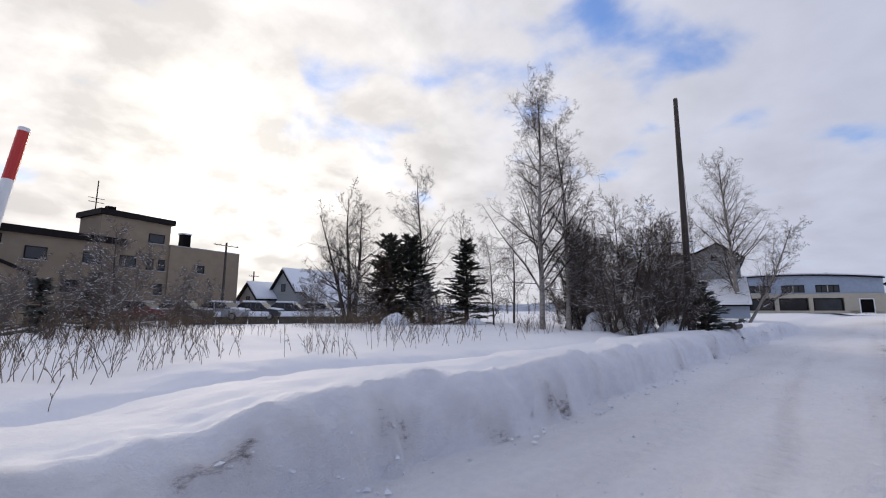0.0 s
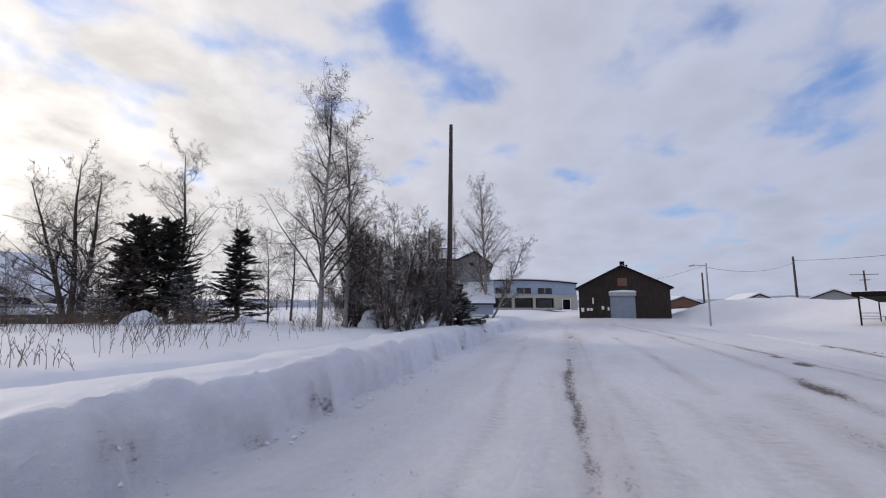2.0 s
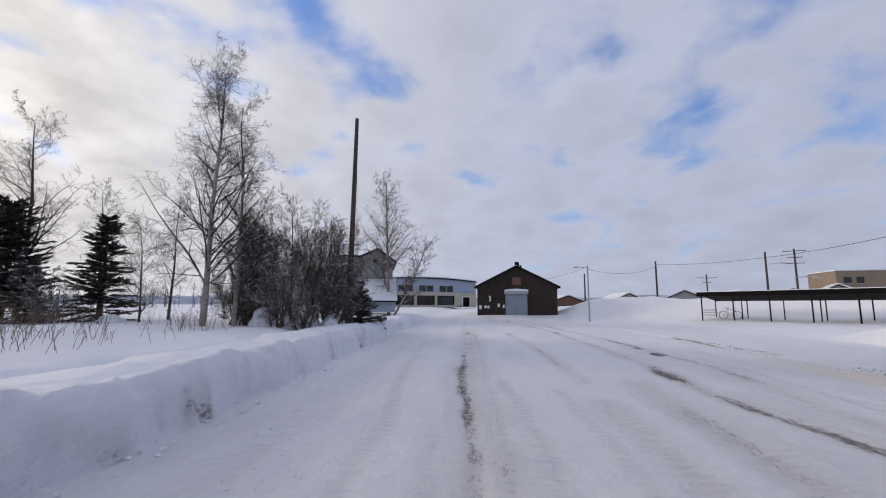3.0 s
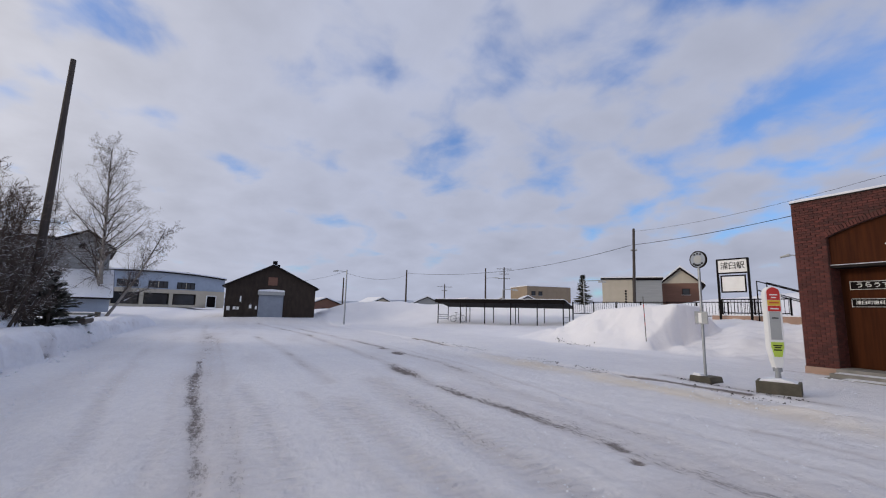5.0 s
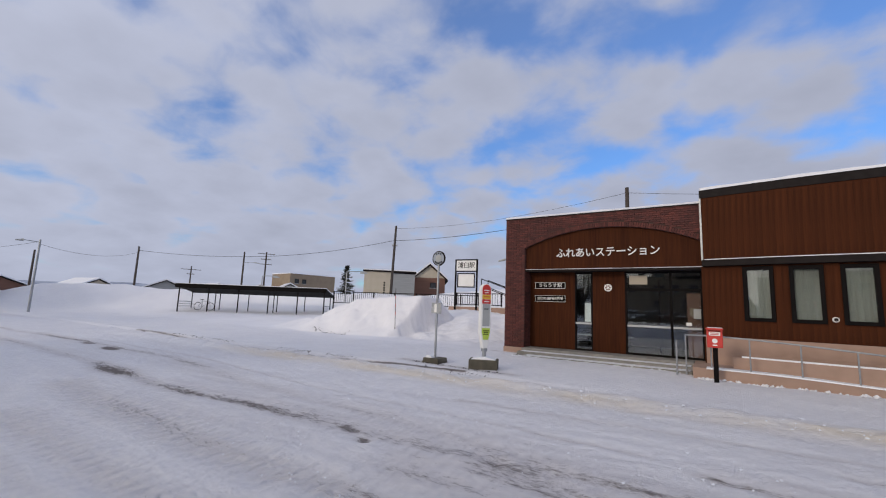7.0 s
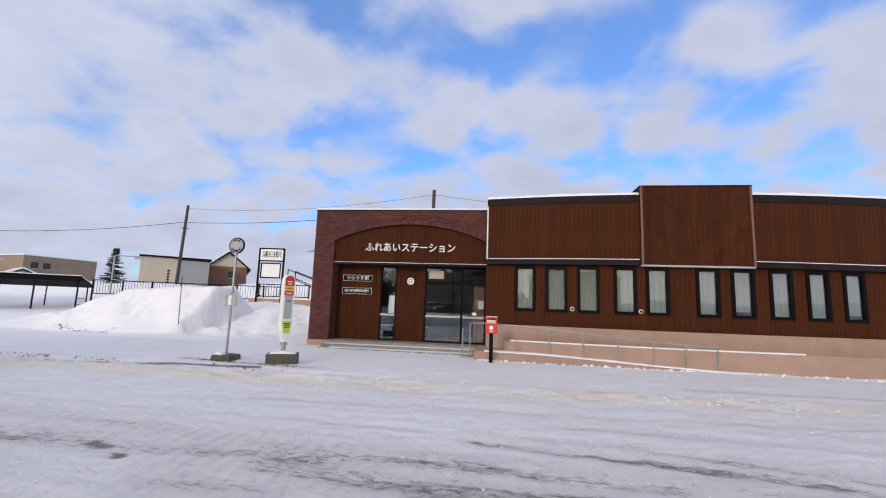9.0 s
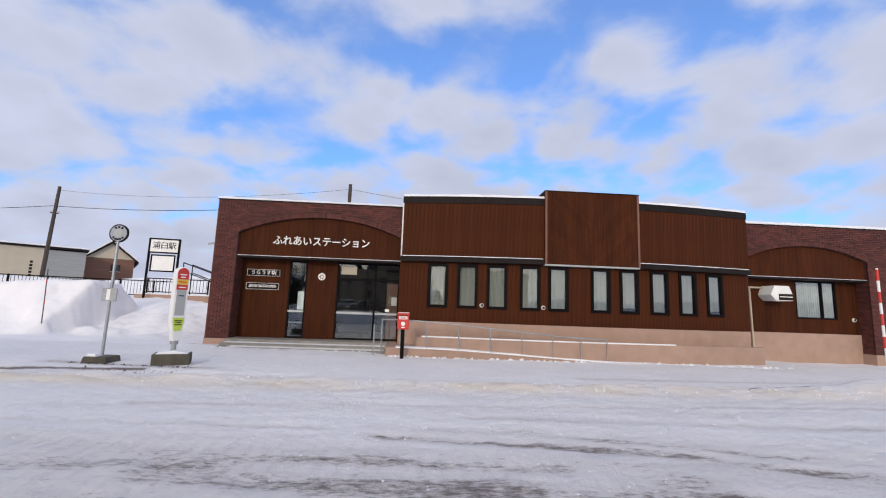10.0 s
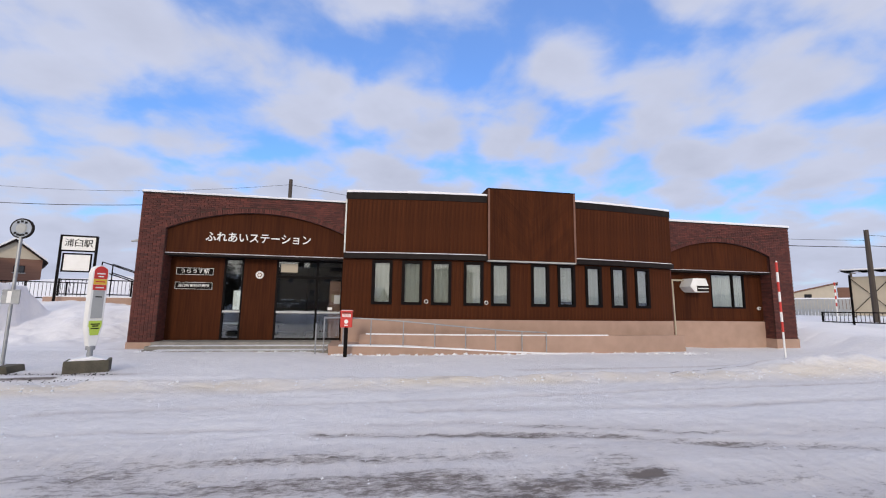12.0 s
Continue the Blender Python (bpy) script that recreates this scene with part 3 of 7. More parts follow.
track(0.05, 0.80, 0.0, (8.7, -6.3), (11, -5.95), (14, -5.9), (22, -4.9))
track(0.09, 0.55, 0.0, (11, -5.0), (17, -4.75), (24, -4.4))


def axis_grid(lo, hi, fine, far):
    """Coordinates that are fine between lo and hi and spread out to far."""
    c = list(np.arange(lo, hi + fine / 2, fine))
    for sign, edge in ((1, hi), (-1, lo)):
        st, v, ext = fine, edge, []
        while abs(v) < far:
            st *= 1.09
            v += sign * st
            ext.append(v)
        c = c + ext if sign > 0 else ext[::-1] + c
    return np.array(c)


def build_ground():
    gx, gy = axis_grid(-24.0, 20.0, 0.085, 3500), axis_grid(-23.0, 5.0, 0.06, 3500)
    X, Y = np.meshgrid(gx, gy, indexing="ij")
    Z = height(X, Y)
    dirt, tread = np.zeros_like(X), np.zeros_like(X)
    wx, wy = X + 0.08 * fractal(X, Y, 0.5, 201), Y + 0.07 * fractal(X, Y, 0.35, 203) + 0.05 * fractal(X, Y, 1.6, 204)
    wide = 1.5 + 0.7 * fractal(X, Y, 0.5, 205)
    worn = np.clip(0.95 + 0.5 * fractal(X, Y, 0.45, 206), 0.5, 1.25)
    for pts, w, k, deep in TRACKS:
        d, _ = near_line(wx, wy, pts)
        lane = np.exp(-(d / (w * wide)) ** 2)
        dirt = np.maximum(dirt, k * worn * lane)
        tread = np.maximum(tread, deep * lane)
    foot = bank_foot(X) - Y
    road = step(0.3, -0.2, foot) * step(-5.6, -6.0, Y) * step(-48, -36, X)
    dirt = np.maximum(dirt, road * (0.05 + 0.55 * np.clip(fractal(X * 0.35, Y * 2.2, 0.35, 207), 0, 1)))
    # grit thrown on the bank's face
    grit = np.exp(-((foot - 0.10) / 0.12) ** 2) * np.clip(fractal(X, Y, 1.3, 209) * 3.0 - 0.10, 0, 1) + 0.55 * np.exp(-((foot - 0.35) / 0.2) ** 2) * np.clip(fractal(X, Y, 1.9, 210) * 3.0 - 0.5, 0, 1)
    dirt = np.maximum(dirt, 0.85 * grit * step(-34, -28, X))
    # warm sunlight on the snow thrown up along the kerb, put into its colour
    sunwarm = np.exp(-((Y + 6.62 - 0.02 * (X - 5) + 0.15 * fractal(X, Y, 0.9, 217)) / 0.42) ** 2) * step(-9, -3, X) * step(26, 16, X) * np.clip(0.75 + 0.9 * fractal(X, Y, 1.1, 219), 0.15, 1)
    rough = np.clip(0.18 + 0.7 * np.exp(-((foot - 0.28) / 0.32) ** 2) * step(-34, -28, X) + 0.75 * road + 0.5 * np.exp(-((Y + 6.35) / 0.6) ** 2) + 0.9 * step(-9, -6, Y) * step(0.2, -1, Y), 0, 1)
    # tyre ruts and crumbs
    Z = Z - 0.034 * np.clip(dirt, 0, 1) * road + road * (0.018 * fractal(X * 0.3, Y, 3.0, 211, 3) + 0.022 * fractal(X, Y, 5.2, 213, 2) + 0.014 * tread * np.sin(X * 30.0 + 9.0 * Y)) + step(-9.5, -7.5, Y) * step(-0.5, -2.0, Y) * step(-4, 0, X) * (0.022 * fractal(X * 0.4, Y, 1.8, 215, 4))
    nx, ny = X.shape
    verts = np.stack([X, Y, Z], -1).reshape(-1, 3)
    i, j = np.meshgrid(np.arange(nx - 1), np.arange(ny - 1), indexing="ij")
    a = (i * ny + j).ravel()
    faces = np.stack([a, a + ny, a + ny + 1, a + 1], 1)
    me = bpy.data.meshes.new("ground")
    me.vertices.add(len(verts))
    me.vertices.foreach_set("co", verts.ravel())
    me.loops.add(faces.size)
    me.loops.foreach_set("vertex_index", faces.ravel())
    me.polygons.add(len(faces))
    me.polygons.foreach_set("loop_start", np.arange(len(faces)) * 4)
    me.polygons.foreach_set("use_smooth", np.ones(len(faces), bool))
    me.update(calc_edges=True)
    for nm, arr in (("dirt", dirt), ("rough", rough), ("tread", tread), ("sunwarm", sunwarm)):
        at = me.attributes.new(nm, "FLOAT", "POINT")
        at.data.foreach_set("value", np.clip(arr, 0, 1.4).astype(np.float32).ravel())
    me.materials.append(SNOW)
    tagged(new("ground", me), "snow-covered ground with a rutted road and ploughed bank", "ground", kind="structure")


build_ground()


def ground_z(x, y):
    return float(height(np.array([x]), np.array([y]))[0])


def build_hills():
    """Low snowy hills on the northern horizon, with haze in their colour."""
    bm = bmesh.new()
    prev = None
    for k in range(121):
        a = radians(-60 + 3.0 * k)
        r = 2600
        x, y = -math.sin(a) * r, math.cos(a) * r
        top = 45 + 70 * max(0.0, 0.35 + fractal(np.array([k * 0.3]), np.array([1.0]), 0.7, 301)[0] + 0.4 * math.exp(-((k - 27) / 9) ** 2))
        ring = [bm.verts.new((x * q, y * q, z)) for q, z in ((1.0, -5), (1.06, top * 0.55), (1.12, top))]
        if prev:
            for c in range(2):
                bm.faces.new((prev[c], ring[c], ring[c + 1], prev[c + 1]))
        prev = ring
    tagged(link_mesh("backdrop_hills", bm, HILL), "far snowy wooded hills on the horizon, coloured pale blue with haze", "hills", kind="structure")


build_hills()


# ---- station building ----
def bow(x):
    """The bowed front of the middle section."""
    return -0.10 - 0.65 * (1 - ((x - 12.85) / 6.35) ** 2)


def bow_slab(x0, x1, back, front, z0, z1, bm=None, n=10):
    """A slab that follows the bow, between the offsets front (towards -y) and back."""
    fresh = bmesh.new()
    prev = None
    for k in range(n + 1):
        x = x0 + (x1 - x0) * k / n
        ring = [fresh.verts.new(p) for p in ((x, bow(x) + front, z0), (x, bow(x) + back, z0), (x, bow(x) + back, z1), (x, bow(x) + front, z1))]
        if prev:
            for c in range(4):
                fresh.faces.new((prev[c], prev[(c + 1) % 4], ring[(c + 1) % 4], ring[c]))
        else:
            fresh.faces.new(ring[::-1])
        prev = ring
    fresh.faces.new(prev)
    return join(bm, fresh)


def arc_z(x, x0, x1, spring, rise):
    """Height of a segmental arch over x."""
    half, mid = (x1 - x0) / 2, (x0 + x1) / 2
    R = (half * half + rise * rise) / (2 * rise)
    u = min(max(x - mid, -half), half)
    return spring + rise - R + math.sqrt(R * R - u * u)


TOP, BASE = 5.10, 0.26
ARCHES = {"left": (0.78, 6.46, 3.93, 0.62), "right": (19.25, 24.0, 3.80, 0.52)}
station = thing("station_building", pose(0, 0, 0), "brown-boarded and red-brick single-storey railway station in snow", "station")


def wing(side, x0, x1, px0, px1):
    """Brick wing: mortar backing with an arched opening between px0 and px1."""
    a0, a1, spring, rise = ARCHES[side]
    bm = box(x0, a0, 0.02, 0.6, BASE, TOP - 0.05) if x0 < a0 - 0.01 else bmesh.new()
    if x1 > a1 + 0.01:
        box(a1, x1, 0.02, 0.6, BASE, TOP - 0.05, bm)
    n = 28
    prev = None
    for k in range(n + 1):
        x = a0 + (a1 - a0) * k / n
        z = arc_z(x, *ARCHES[side])
        ring = [bm.verts.new(p) for p in ((x, 0.02, z), (x, 0.6, z), (x, 0.6, TOP - 0.05), (x, 0.02, TOP - 0.05))]
        if prev:
            for c in range(4):
                bm.faces.new((prev[c], prev[(c + 1) % 4], ring[(c + 1) % 4], ring[c]))
        prev = ring
    part("brick_wall", bm, MORTAR, station, "dark red brick facing")
    return x0, x1


wing("left", 0.0, 6.46, 0.78, 6.46)
wing("right", 19.22, 25.07, 19.22, 24.0)
# plinths
part("plinth", box(-0.02, 0.80, -0.03, 0.62, -0.1, BASE), SALMON, station, "salmon rendered plinth")
part("plinth", box(23.98, 25.1, -0.03, 0.62, -0.1, BASE + 0.12), SALMON, station, "salmon rendered plinth")
# side and back walls, roof
part("side_wall", box(0.0, 0.25, 0.6, 11.0, 0.0, TOP - 0.05), BROWNWALL, station)
part("side_wall", box(24.82, 25.07, 0.6, 11.0, 0.0, TOP - 0.05), BROWNWALL, station)
part("back_wall", box(0.25, 24.82, 10.75, 11.0, 0.0, TOP - 0.05), BROWNWALL, station)
part("roof", box(0.0, 25.07, 0.6, 11.0, TOP - 0.05, TOP + 0.02), DARK, station)


def snow_strip(x0, x1, y0, y1, z, h=0.075):
    bm = bmesh.new()
    n = max(6, int((x1 - x0) * 3))
    prev = None
    for k in range(n + 1):
        x = x0 + (x1 - x0) * k / n
        hh = h * (1 + 0.35 * noise.noise((x * 1.3, z, 0)))
        ring = [bm.verts.new(p) for p in ((x, y0, z), (x, y0 - 0.015, z + hh * 0.5), (x, y0 + 0.05, z + hh), (x, y1, z + hh), (x, y1, z))]
        if prev:
            for c in range(4):
                bm.faces.new((prev[c], prev[c + 1], ring[c + 1], ring[c]))
        prev = ring
    return bm


part("coping", box(-0.02, 6.46, -0.02, 0.6, TOP - 0.05, TOP - 0.012), DARK, station)
part("coping", box(19.22, 25.09, -0.02, 0.6, TOP - 0.05, TOP - 0.012), DARK, station)
tagged(link_mesh("roof_snow", snow_strip(-0.02, 6.46, -0.03, 10.9, TOP - 0.012), CAP), "thin snow lying on the west wing roof", "snow")
tagged(link_mesh("roof_snow", snow_strip(19.22, 25.09, -0.03, 10.9, TOP - 0.012, 0.10), CAP), "thin snow lying on the east wing roof", "snow")

# left wing porch
LINTEL = 3.12
bm = bmesh.new()
a0, a1, spring, rise = ARCHES["left"]
pts = [(a0, LINTEL)] + [(a0 + (a1 - a0) * k / 24, arc_z(a0 + (a1 - a0) * k / 24, *ARCHES["left"])) for k in range(25)] + [(a1, LINTEL)]
part("arch_panel", prism(pts, 0.06, start=0.12), WOOD, station, "dark brown boarded panel under the arch")
part("lintel_trim", box(a0, a1, 0.07, 0.62, LINTEL - 0.07, LINTEL - 0.003), DARK, station)
tagged(link_mesh("ledge_snow", snow_strip(a0, a1, 0.075, 0.12, LINTEL - 0.003, 0.03), CAP), "line of snow on the porch lintel", "snow")
part("porch_wall", box(a0, 2.46, 0.60, 0.72, 0.29, LINTEL - 0.07), WOOD, station)
part("porch_wall", box(3.10, 4.16, 0.60, 0.72, 0.29, LINTEL - 0.07), WOOD, station)
part("porch_wall", box(6.44, 6.52, 0.02, 0.72, 0.29, LINTEL), WOOD, station)

# rooms behind the glass, the darkness inside put into the wall and ceiling colour
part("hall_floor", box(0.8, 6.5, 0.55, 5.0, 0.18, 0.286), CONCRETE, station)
part("hall_wall", box(0.8, 6.5, 4.9, 5.0, 0.29, 3.3), ROOM_SHADE, station)
part("hall_wall", box(6.42, 6.5, 0.74, 4.9, 0.29, 3.3), ROOM_SHADE, station)
part("hall_ceiling", box(0.8, 6.5, 0.74, 4.9, 3.2, 3.3), ROOM_SHADE, station)
bench = thing("waiting_bench", pose(3.0, 3.6, 0.286), "dim waiting-room bench seen through the glass", "bench")
part("seat", box(-0.9, 0.9, -0.25, 0.25, 0.38, 0.44, bevel=0.01), CREAM, bench)
for dx in (-0.75, 0.75):
    part("leg", box(dx - 0.03, dx + 0.03, -0.2, 0.2, 0, 0.38), DARK, bench)


def glazing(name, x0, x1, z0, z1, y, mullions, bars, label):
    w = tagged(new(name), "", "")
    w.parent = station
    w["label"] = label
    part("frame", frame_bars(x0, x1, z0, z1, y, y + 0.1, 0.06), BLACK, w)
    for mx in mullions:
        part("mullion", box(mx - 0.035, mx + 0.035, y + 0.002, y + 0.098, z0 + 0.06, z1 - 0.06), BLACK, w)
    edges = [x0 + 0.06] + [v for mx in mullions for v in (mx - 0.035, mx + 0.035)] + [x1 - 0.06]
    for k in range(0, len(edges), 2):
        zs = [z0 + 0.06] + [v for b in bars for v in (b - 0.04, b + 0.04)] + [z1 - 0.06]
        for b in bars:
            part("transom", box(edges[k], edges[k + 1], y + 0.004, y + 0.096, b - 0.04, b + 0.04), BLACK, w)
        for q in range(0, len(zs), 2):
            pane = part("pane", box(edges[k], edges[k + 1], y + 0.045, y + 0.055, zs[q], zs[q + 1]), GLASS, w)
            pane.visible_shadow = False
    return w


door_win = glazing("porch_window", 2.46, 3.10, 0.29, LINTEL - 0.07, 0.60, (), (), "tall narrow porch window reflecting trees")
part("poster", box(2.80, 3.02, 0.660, 0.664, 1.30, 1.95), WHITE, door_win, "white posters behind the glass")
part("shelf_edge", box(2.52, 3.04, 0.70, 0.74, 0.82, 0.86), GREYPANEL, door_win)
part("push_bar", box(2.50, 3.06, 0.575, 0.60, 1.20, 1.27, bevel=0.008), STEEL, door_win)
entrance = glazing("entrance_door", 4.16, 6.44, 0.29, LINTEL - 0.07, 0.60, (5.55,), (2.45,), "dark-framed sliding glass entrance door, closed")
part("push_bar", box(4.22, 5.51, 0.575, 0.60, 1.20, 1.27, bevel=0.008), STEEL, entrance)
part("push_bar", box(5.59, 6.38, 0.575, 0.60, 1.20, 1.27, bevel=0.008), STEEL, entrance)
part("sticker", box(5.95, 6.10, 0.640, 0.645, 1.32, 1.42), WHITE, entrance)
part("notice", box(6.16, 6.36, 0.640, 0.645, 1.55, 1.85), GREYPANEL, entrance)
part("poster", box(4.30, 4.86, 0.640, 0.645, 2.62, 2.92), CREAM, entrance, "pale paper notice behind the glass")
part("side_board", box(5.98, 6.36, 0.80, 0.84, 0.30, 2.35), BROWNWALL, entrance, "brown notice board inside")
part("poster", box(6.05, 6.30, 0.790, 0.798, 1.62, 1.88), TAN, entrance)
part("inner_mullion", box(4.98, 5.04, 2.4, 2.46, 0.29, 2.9), BLACK, entrance)
part("sensor", box(6.45, 6.50, 0.50, 0.60, 2.25, 2.50, bevel=0.01), WHITE, entrance)

# porch signs
for name, body, z, mat_t in (("station_name_plate", "うらうす駅", 2.565, WHITE), ("clinic_name_plate", "浦臼町歯科診療所", 2.08, WHITE)):
    plate = thing(name, pose(1.555, 0.60, z), "black name plate with white rim and lettering", "sign", "porch plates")
    part("plate", box(-0.585, 0.585, -0.03, -0.002, -0.125, 0.125, bevel=0.006), BLACK, plate)
    part("rim", frame_bars(-0.575, 0.575, -0.115, 0.115, -0.034, -0.030, 0.010), WHITE, plate)
    lettering("lettering", body, 0.165 if len(body) < 6 else 0.115, WHITE, plate, pose(0, -0.034, 0) @ UPRIGHT, 0.003, width=0.88 if len(body) < 6 else 0.98)
emblem = thing("round_emblem", pose(3.62, 0.60, 2.50), "round white town emblem with dark petals on the porch wall", "emblem")
bm = rod((0, -0.002, 0), (0, -0.03, 0), 0.13, sides=24)
part("disc", bm, WHITE, emblem)
bm = None
for k in range(6):
    a = radians(60 * k)
    bm = rod((0.065 * math.cos(a), -0.031, 0.065 * math.sin(a)), (0.065 * math.cos(a), -0.036, 0.065 * math.sin(a)), 0.026, sides=10, bm=bm)
part("petals", bm, BROWNWALL, emblem)
sign_text = thing("fascia_lettering", pose(3.645, 0.12, 3.68), "raised white station name lettering on the arch panel", "lettering")
lettering("lettering", "ふれあいステーション", 0.36, WHITE, sign_text, pose(0, -0.03, 0) @ UPRIGHT, 0.025, width=3.36)

# porch floor and steps
steps = thing("entrance_steps", pose(0, 0, 0), "worn concrete entrance steps dusted with snow", "steps")
for k, (yf, z) in enumerate(((-0.30, 0.286), (-0.68, 0.19), (-1.06, 0.095))):
    part("step", box(0.80, 6.15, yf, 0.60 if k == 0 else yf + 0.40, -0.08, z, bevel=0.012), CONCRETE, steps)
for k, (yf, z) in enumerate(((-0.68, 0.19), (-1.06, 0.095))):
    part("tread_snow", snow_strip(0.9 + 0.3 * k, 6.1, yf + 0.05, yf + 0.36, z, 0.018), CAP, steps, "thin trodden snow")

# middle section
MX0, MX1, TX0, TX1 = 6.48, 19.22, 11.40, 14.72
FB, FT = 3.30, 5.45
part("fascia", bow_slab(MX0, TX0, 0.25, 0.0, FB, FT - 0.24), WOOD, station, "dark brown vertical boards")
part("fascia", bow_slab(TX1, MX1, 0.25, 0.0, FB, FT - 0.24), WOOD, station, "dark brown vertical boards")
part("eaves_trim", bow_slab(MX0 - 0.02, TX0, 0.25, -0.03, FT - 0.24, FT), DARK, station, "dark metal eaves trim")
part("eaves_trim", bow_slab(TX1, MX1 + 0.02, 0.25, -0.03, FT - 0.24, FT), DARK, station, "dark metal eaves trim")
part("drip_trim", bow_slab(MX0 - 0.02, TX0, 0.25, -0.10, FB - 0.18, FB), DARK, station, "dark metal drip ledge")
part("drip_trim", bow_slab(TX1, MX1 + 0.02, 0.25, -0.10, FB - 0.18, FB), DARK, station, "dark metal drip ledge")
part("corner_trim", bow_slab(MX0 - 0.03, MX0 + 0.02, 0.2, -0.02, FB, FT - 0.24, n=1), STEEL, station)
yy = bow((TX0 + TX1) / 2)
part("centre_panel", box(TX0, TX1, yy - 0.12, 0.3, 3.15, 5.69), WOOD, station, "taller centre panel with chevron boards")
for x in (TX0 + 0.03, TX1 - 0.03):
    part("corner_trim", box(x - 0.035, x + 0.035, yy - 0.135, yy - 0.118, 3.15, 5.69), BROWNWALL, station)
part("panel_cap", box(TX0 - 0.02, TX1 + 0.02, yy - 0.14, 0.32, 5.69, 5.72), DARK, station)
part("soffit_trim", box(TX0, TX1, yy - 0.10, 0.2, 3.09, 3.146), GREYPANEL, station)
part("middle_roof", box(MX0, MX1, 0.16, 10.9, FT - 0.1, FT), DARK, station)
for x0, x1 in ((MX0, TX0), (TX1, MX1)):
    bm = bmesh.new()
    prev = None
    for k in range(21):
        x = x0 + (x1 - x0) * k / 20
        hh = 0.10 * (1 + 0.4 * noise.noise((x * 1.4, 3, 0)))
        ring = [bm.verts.new(p) for p in ((x, bow(x) - 0.04, FT), (x, bow(x) - 0.04, FT + hh * 0.6), (x, bow(x) + 0.04, FT + hh), (x, 10.8, FT + hh))]
        if prev:
            for c in range(3):
                bm.faces.new((prev[c], prev[c + 1], ring[c + 1], ring[c]))
        prev = ring
    tagged(link_mesh("roof_snow", bm, CAP), "thin snow lying on the bowed middle roof", "snow")
    bm = bow_slab(x0 + 0.05, x1 - 0.05, -0.005, -0.095, FB, FB + 0.022)
    tagged(link_mesh("ledge_snow", bm, CAP), "line of snow on the dark drip ledge", "snow")

WINDOWS = (7.79, 8.81, 9.82, 10.95, 11.92, 13.40, 14.43, 15.55, 16.65, 17.75)
WW, WZ0, WZ1 = 0.70, 1.55, 3.07
SET = 0.10                                   # the lower wall stands back from the fascia
edges = [MX0]
for wx in WINDOWS:
    edges += [wx - WW / 2, wx + WW / 2]
edges.append(MX1)
for k in range(0, len(edges), 2):
    part("boarded_wall", bow_slab(edges[k], edges[k + 1], SET + 0.2, SET, 1.07, FB - 0.18, n=4), WOOD, station)
for wx in WINDOWS:
    part("boarded_wall", bow_slab(wx - WW / 2, wx + WW / 2, SET + 0.2, SET, 1.07, WZ0, n=2), WOOD, station)
    part("boarded_wall", bow_slab(wx - WW / 2, wx + WW / 2, SET + 0.2, SET, WZ1, FB - 0.18, n=2), WOOD, station)
part("base_wall", bow_slab(MX0, MX1, SET + 0.2, SET - 0.02, -0.1, 1.07), SALMON, station, "salmon rendered base wall")


def tall_window(wx):
    slope = math.degrees(math.atan(0.65 * 2 * (wx - 12.85) / 6.35 ** 2))
    w = new("tall_window")
    w.parent = station
    w.matrix_basis = pose(wx, bow(wx) + SET, 0, 0, 0, slope)
    w["label"] = "narrow black-framed window with a pale blind"
    h = WW / 2
    part("frame", frame_bars(-h, h, WZ0, WZ1, -0.05, 0.09, 0.095), BLACK, w)
    pane = part("pane", box(-h + 0.095, h - 0.095, 0.01, 0.018, WZ0 + 0.095, WZ1 - 0.095), GLASS, w)
    pane.visible_shadow = False
    bm = bmesh.new()
    n = 9
    prev = None
    for k in range(n + 1):
        x = -h + 0.095 + (WW - 0.19) * k / n
        y = 0.11 + 0.010 * math.sin(k * 2.1 + wx)
        low = WZ0 + 0.095 + (0.10 if int(wx * 10) % 3 == 0 else 0.0)
        ring = [bm.verts.new((x, y, low)), bm.verts.new((x, y, WZ1 - 0.07))]
        if prev:
            bm.faces.new((prev[0], ring[0], ring[1], prev[1]))
        prev = ring
    bmesh.ops.solidify(bm, geom=bm.faces[:], thickness=0.004)
    part("blind", bm, BLIND, w, "pale drawn blind")
    # dark sheet in place of the shaded room behind the blind
    part("backing", box(-h + 0.02, h - 0.02, 0.17, 0.19, WZ0 + 0.02, WZ1 - 0.02), ROOM_SHADE, w)


for wx in WINDOWS:
    tall_window(wx)

for lx, lz in ((9.31, 1.67), (11.40, 1.66)):
    v = thing("vent_cap", pose(lx, bow(lx) + SET, lz), "small round white vent cap on the boarded wall", "vent", "wall vents")
    part("ring", rod((0, 0, 0), (0, -0.05, 0), 0.075, 0.065, 16), WHITE, v)
    part("grille", rod((0, -0.05, 0), (0, -0.058, 0), 0.045, 0.045, 12), DARK, v)

# right wing recess
a0, a1, spring, rise = ARCHES["right"]
pts = [(a0, LINTEL)] + [(a0 + (a1 - a0) * k / 20, arc_z(a0 + (a1 - a0) * k / 20, *ARCHES["right"])) for k in range(21)] + [(a1, LINTEL)]
part("arch_panel", prism(pts, 0.06, start=0.12), WOOD, station, "dark brown boarded panel under the arch")
part("lintel_trim", box(a0, a1, 0.07, 0.52, LINTEL - 0.07, LINTEL - 0.003), DARK, station)
tagged(link_mesh("ledge_snow", snow_strip(a0, a1, 0.075, 0.12, LINTEL - 0.003, 0.03), CAP), "line of snow on the east lintel", "snow")
RX0, RX1, RZ0, RZ1 = 21.50, 23.16, 1.60, 3.05
part("recess_wall", box(a0, RX0, 0.5, 0.62, 1.07, LINTEL - 0.07), WOOD, station)
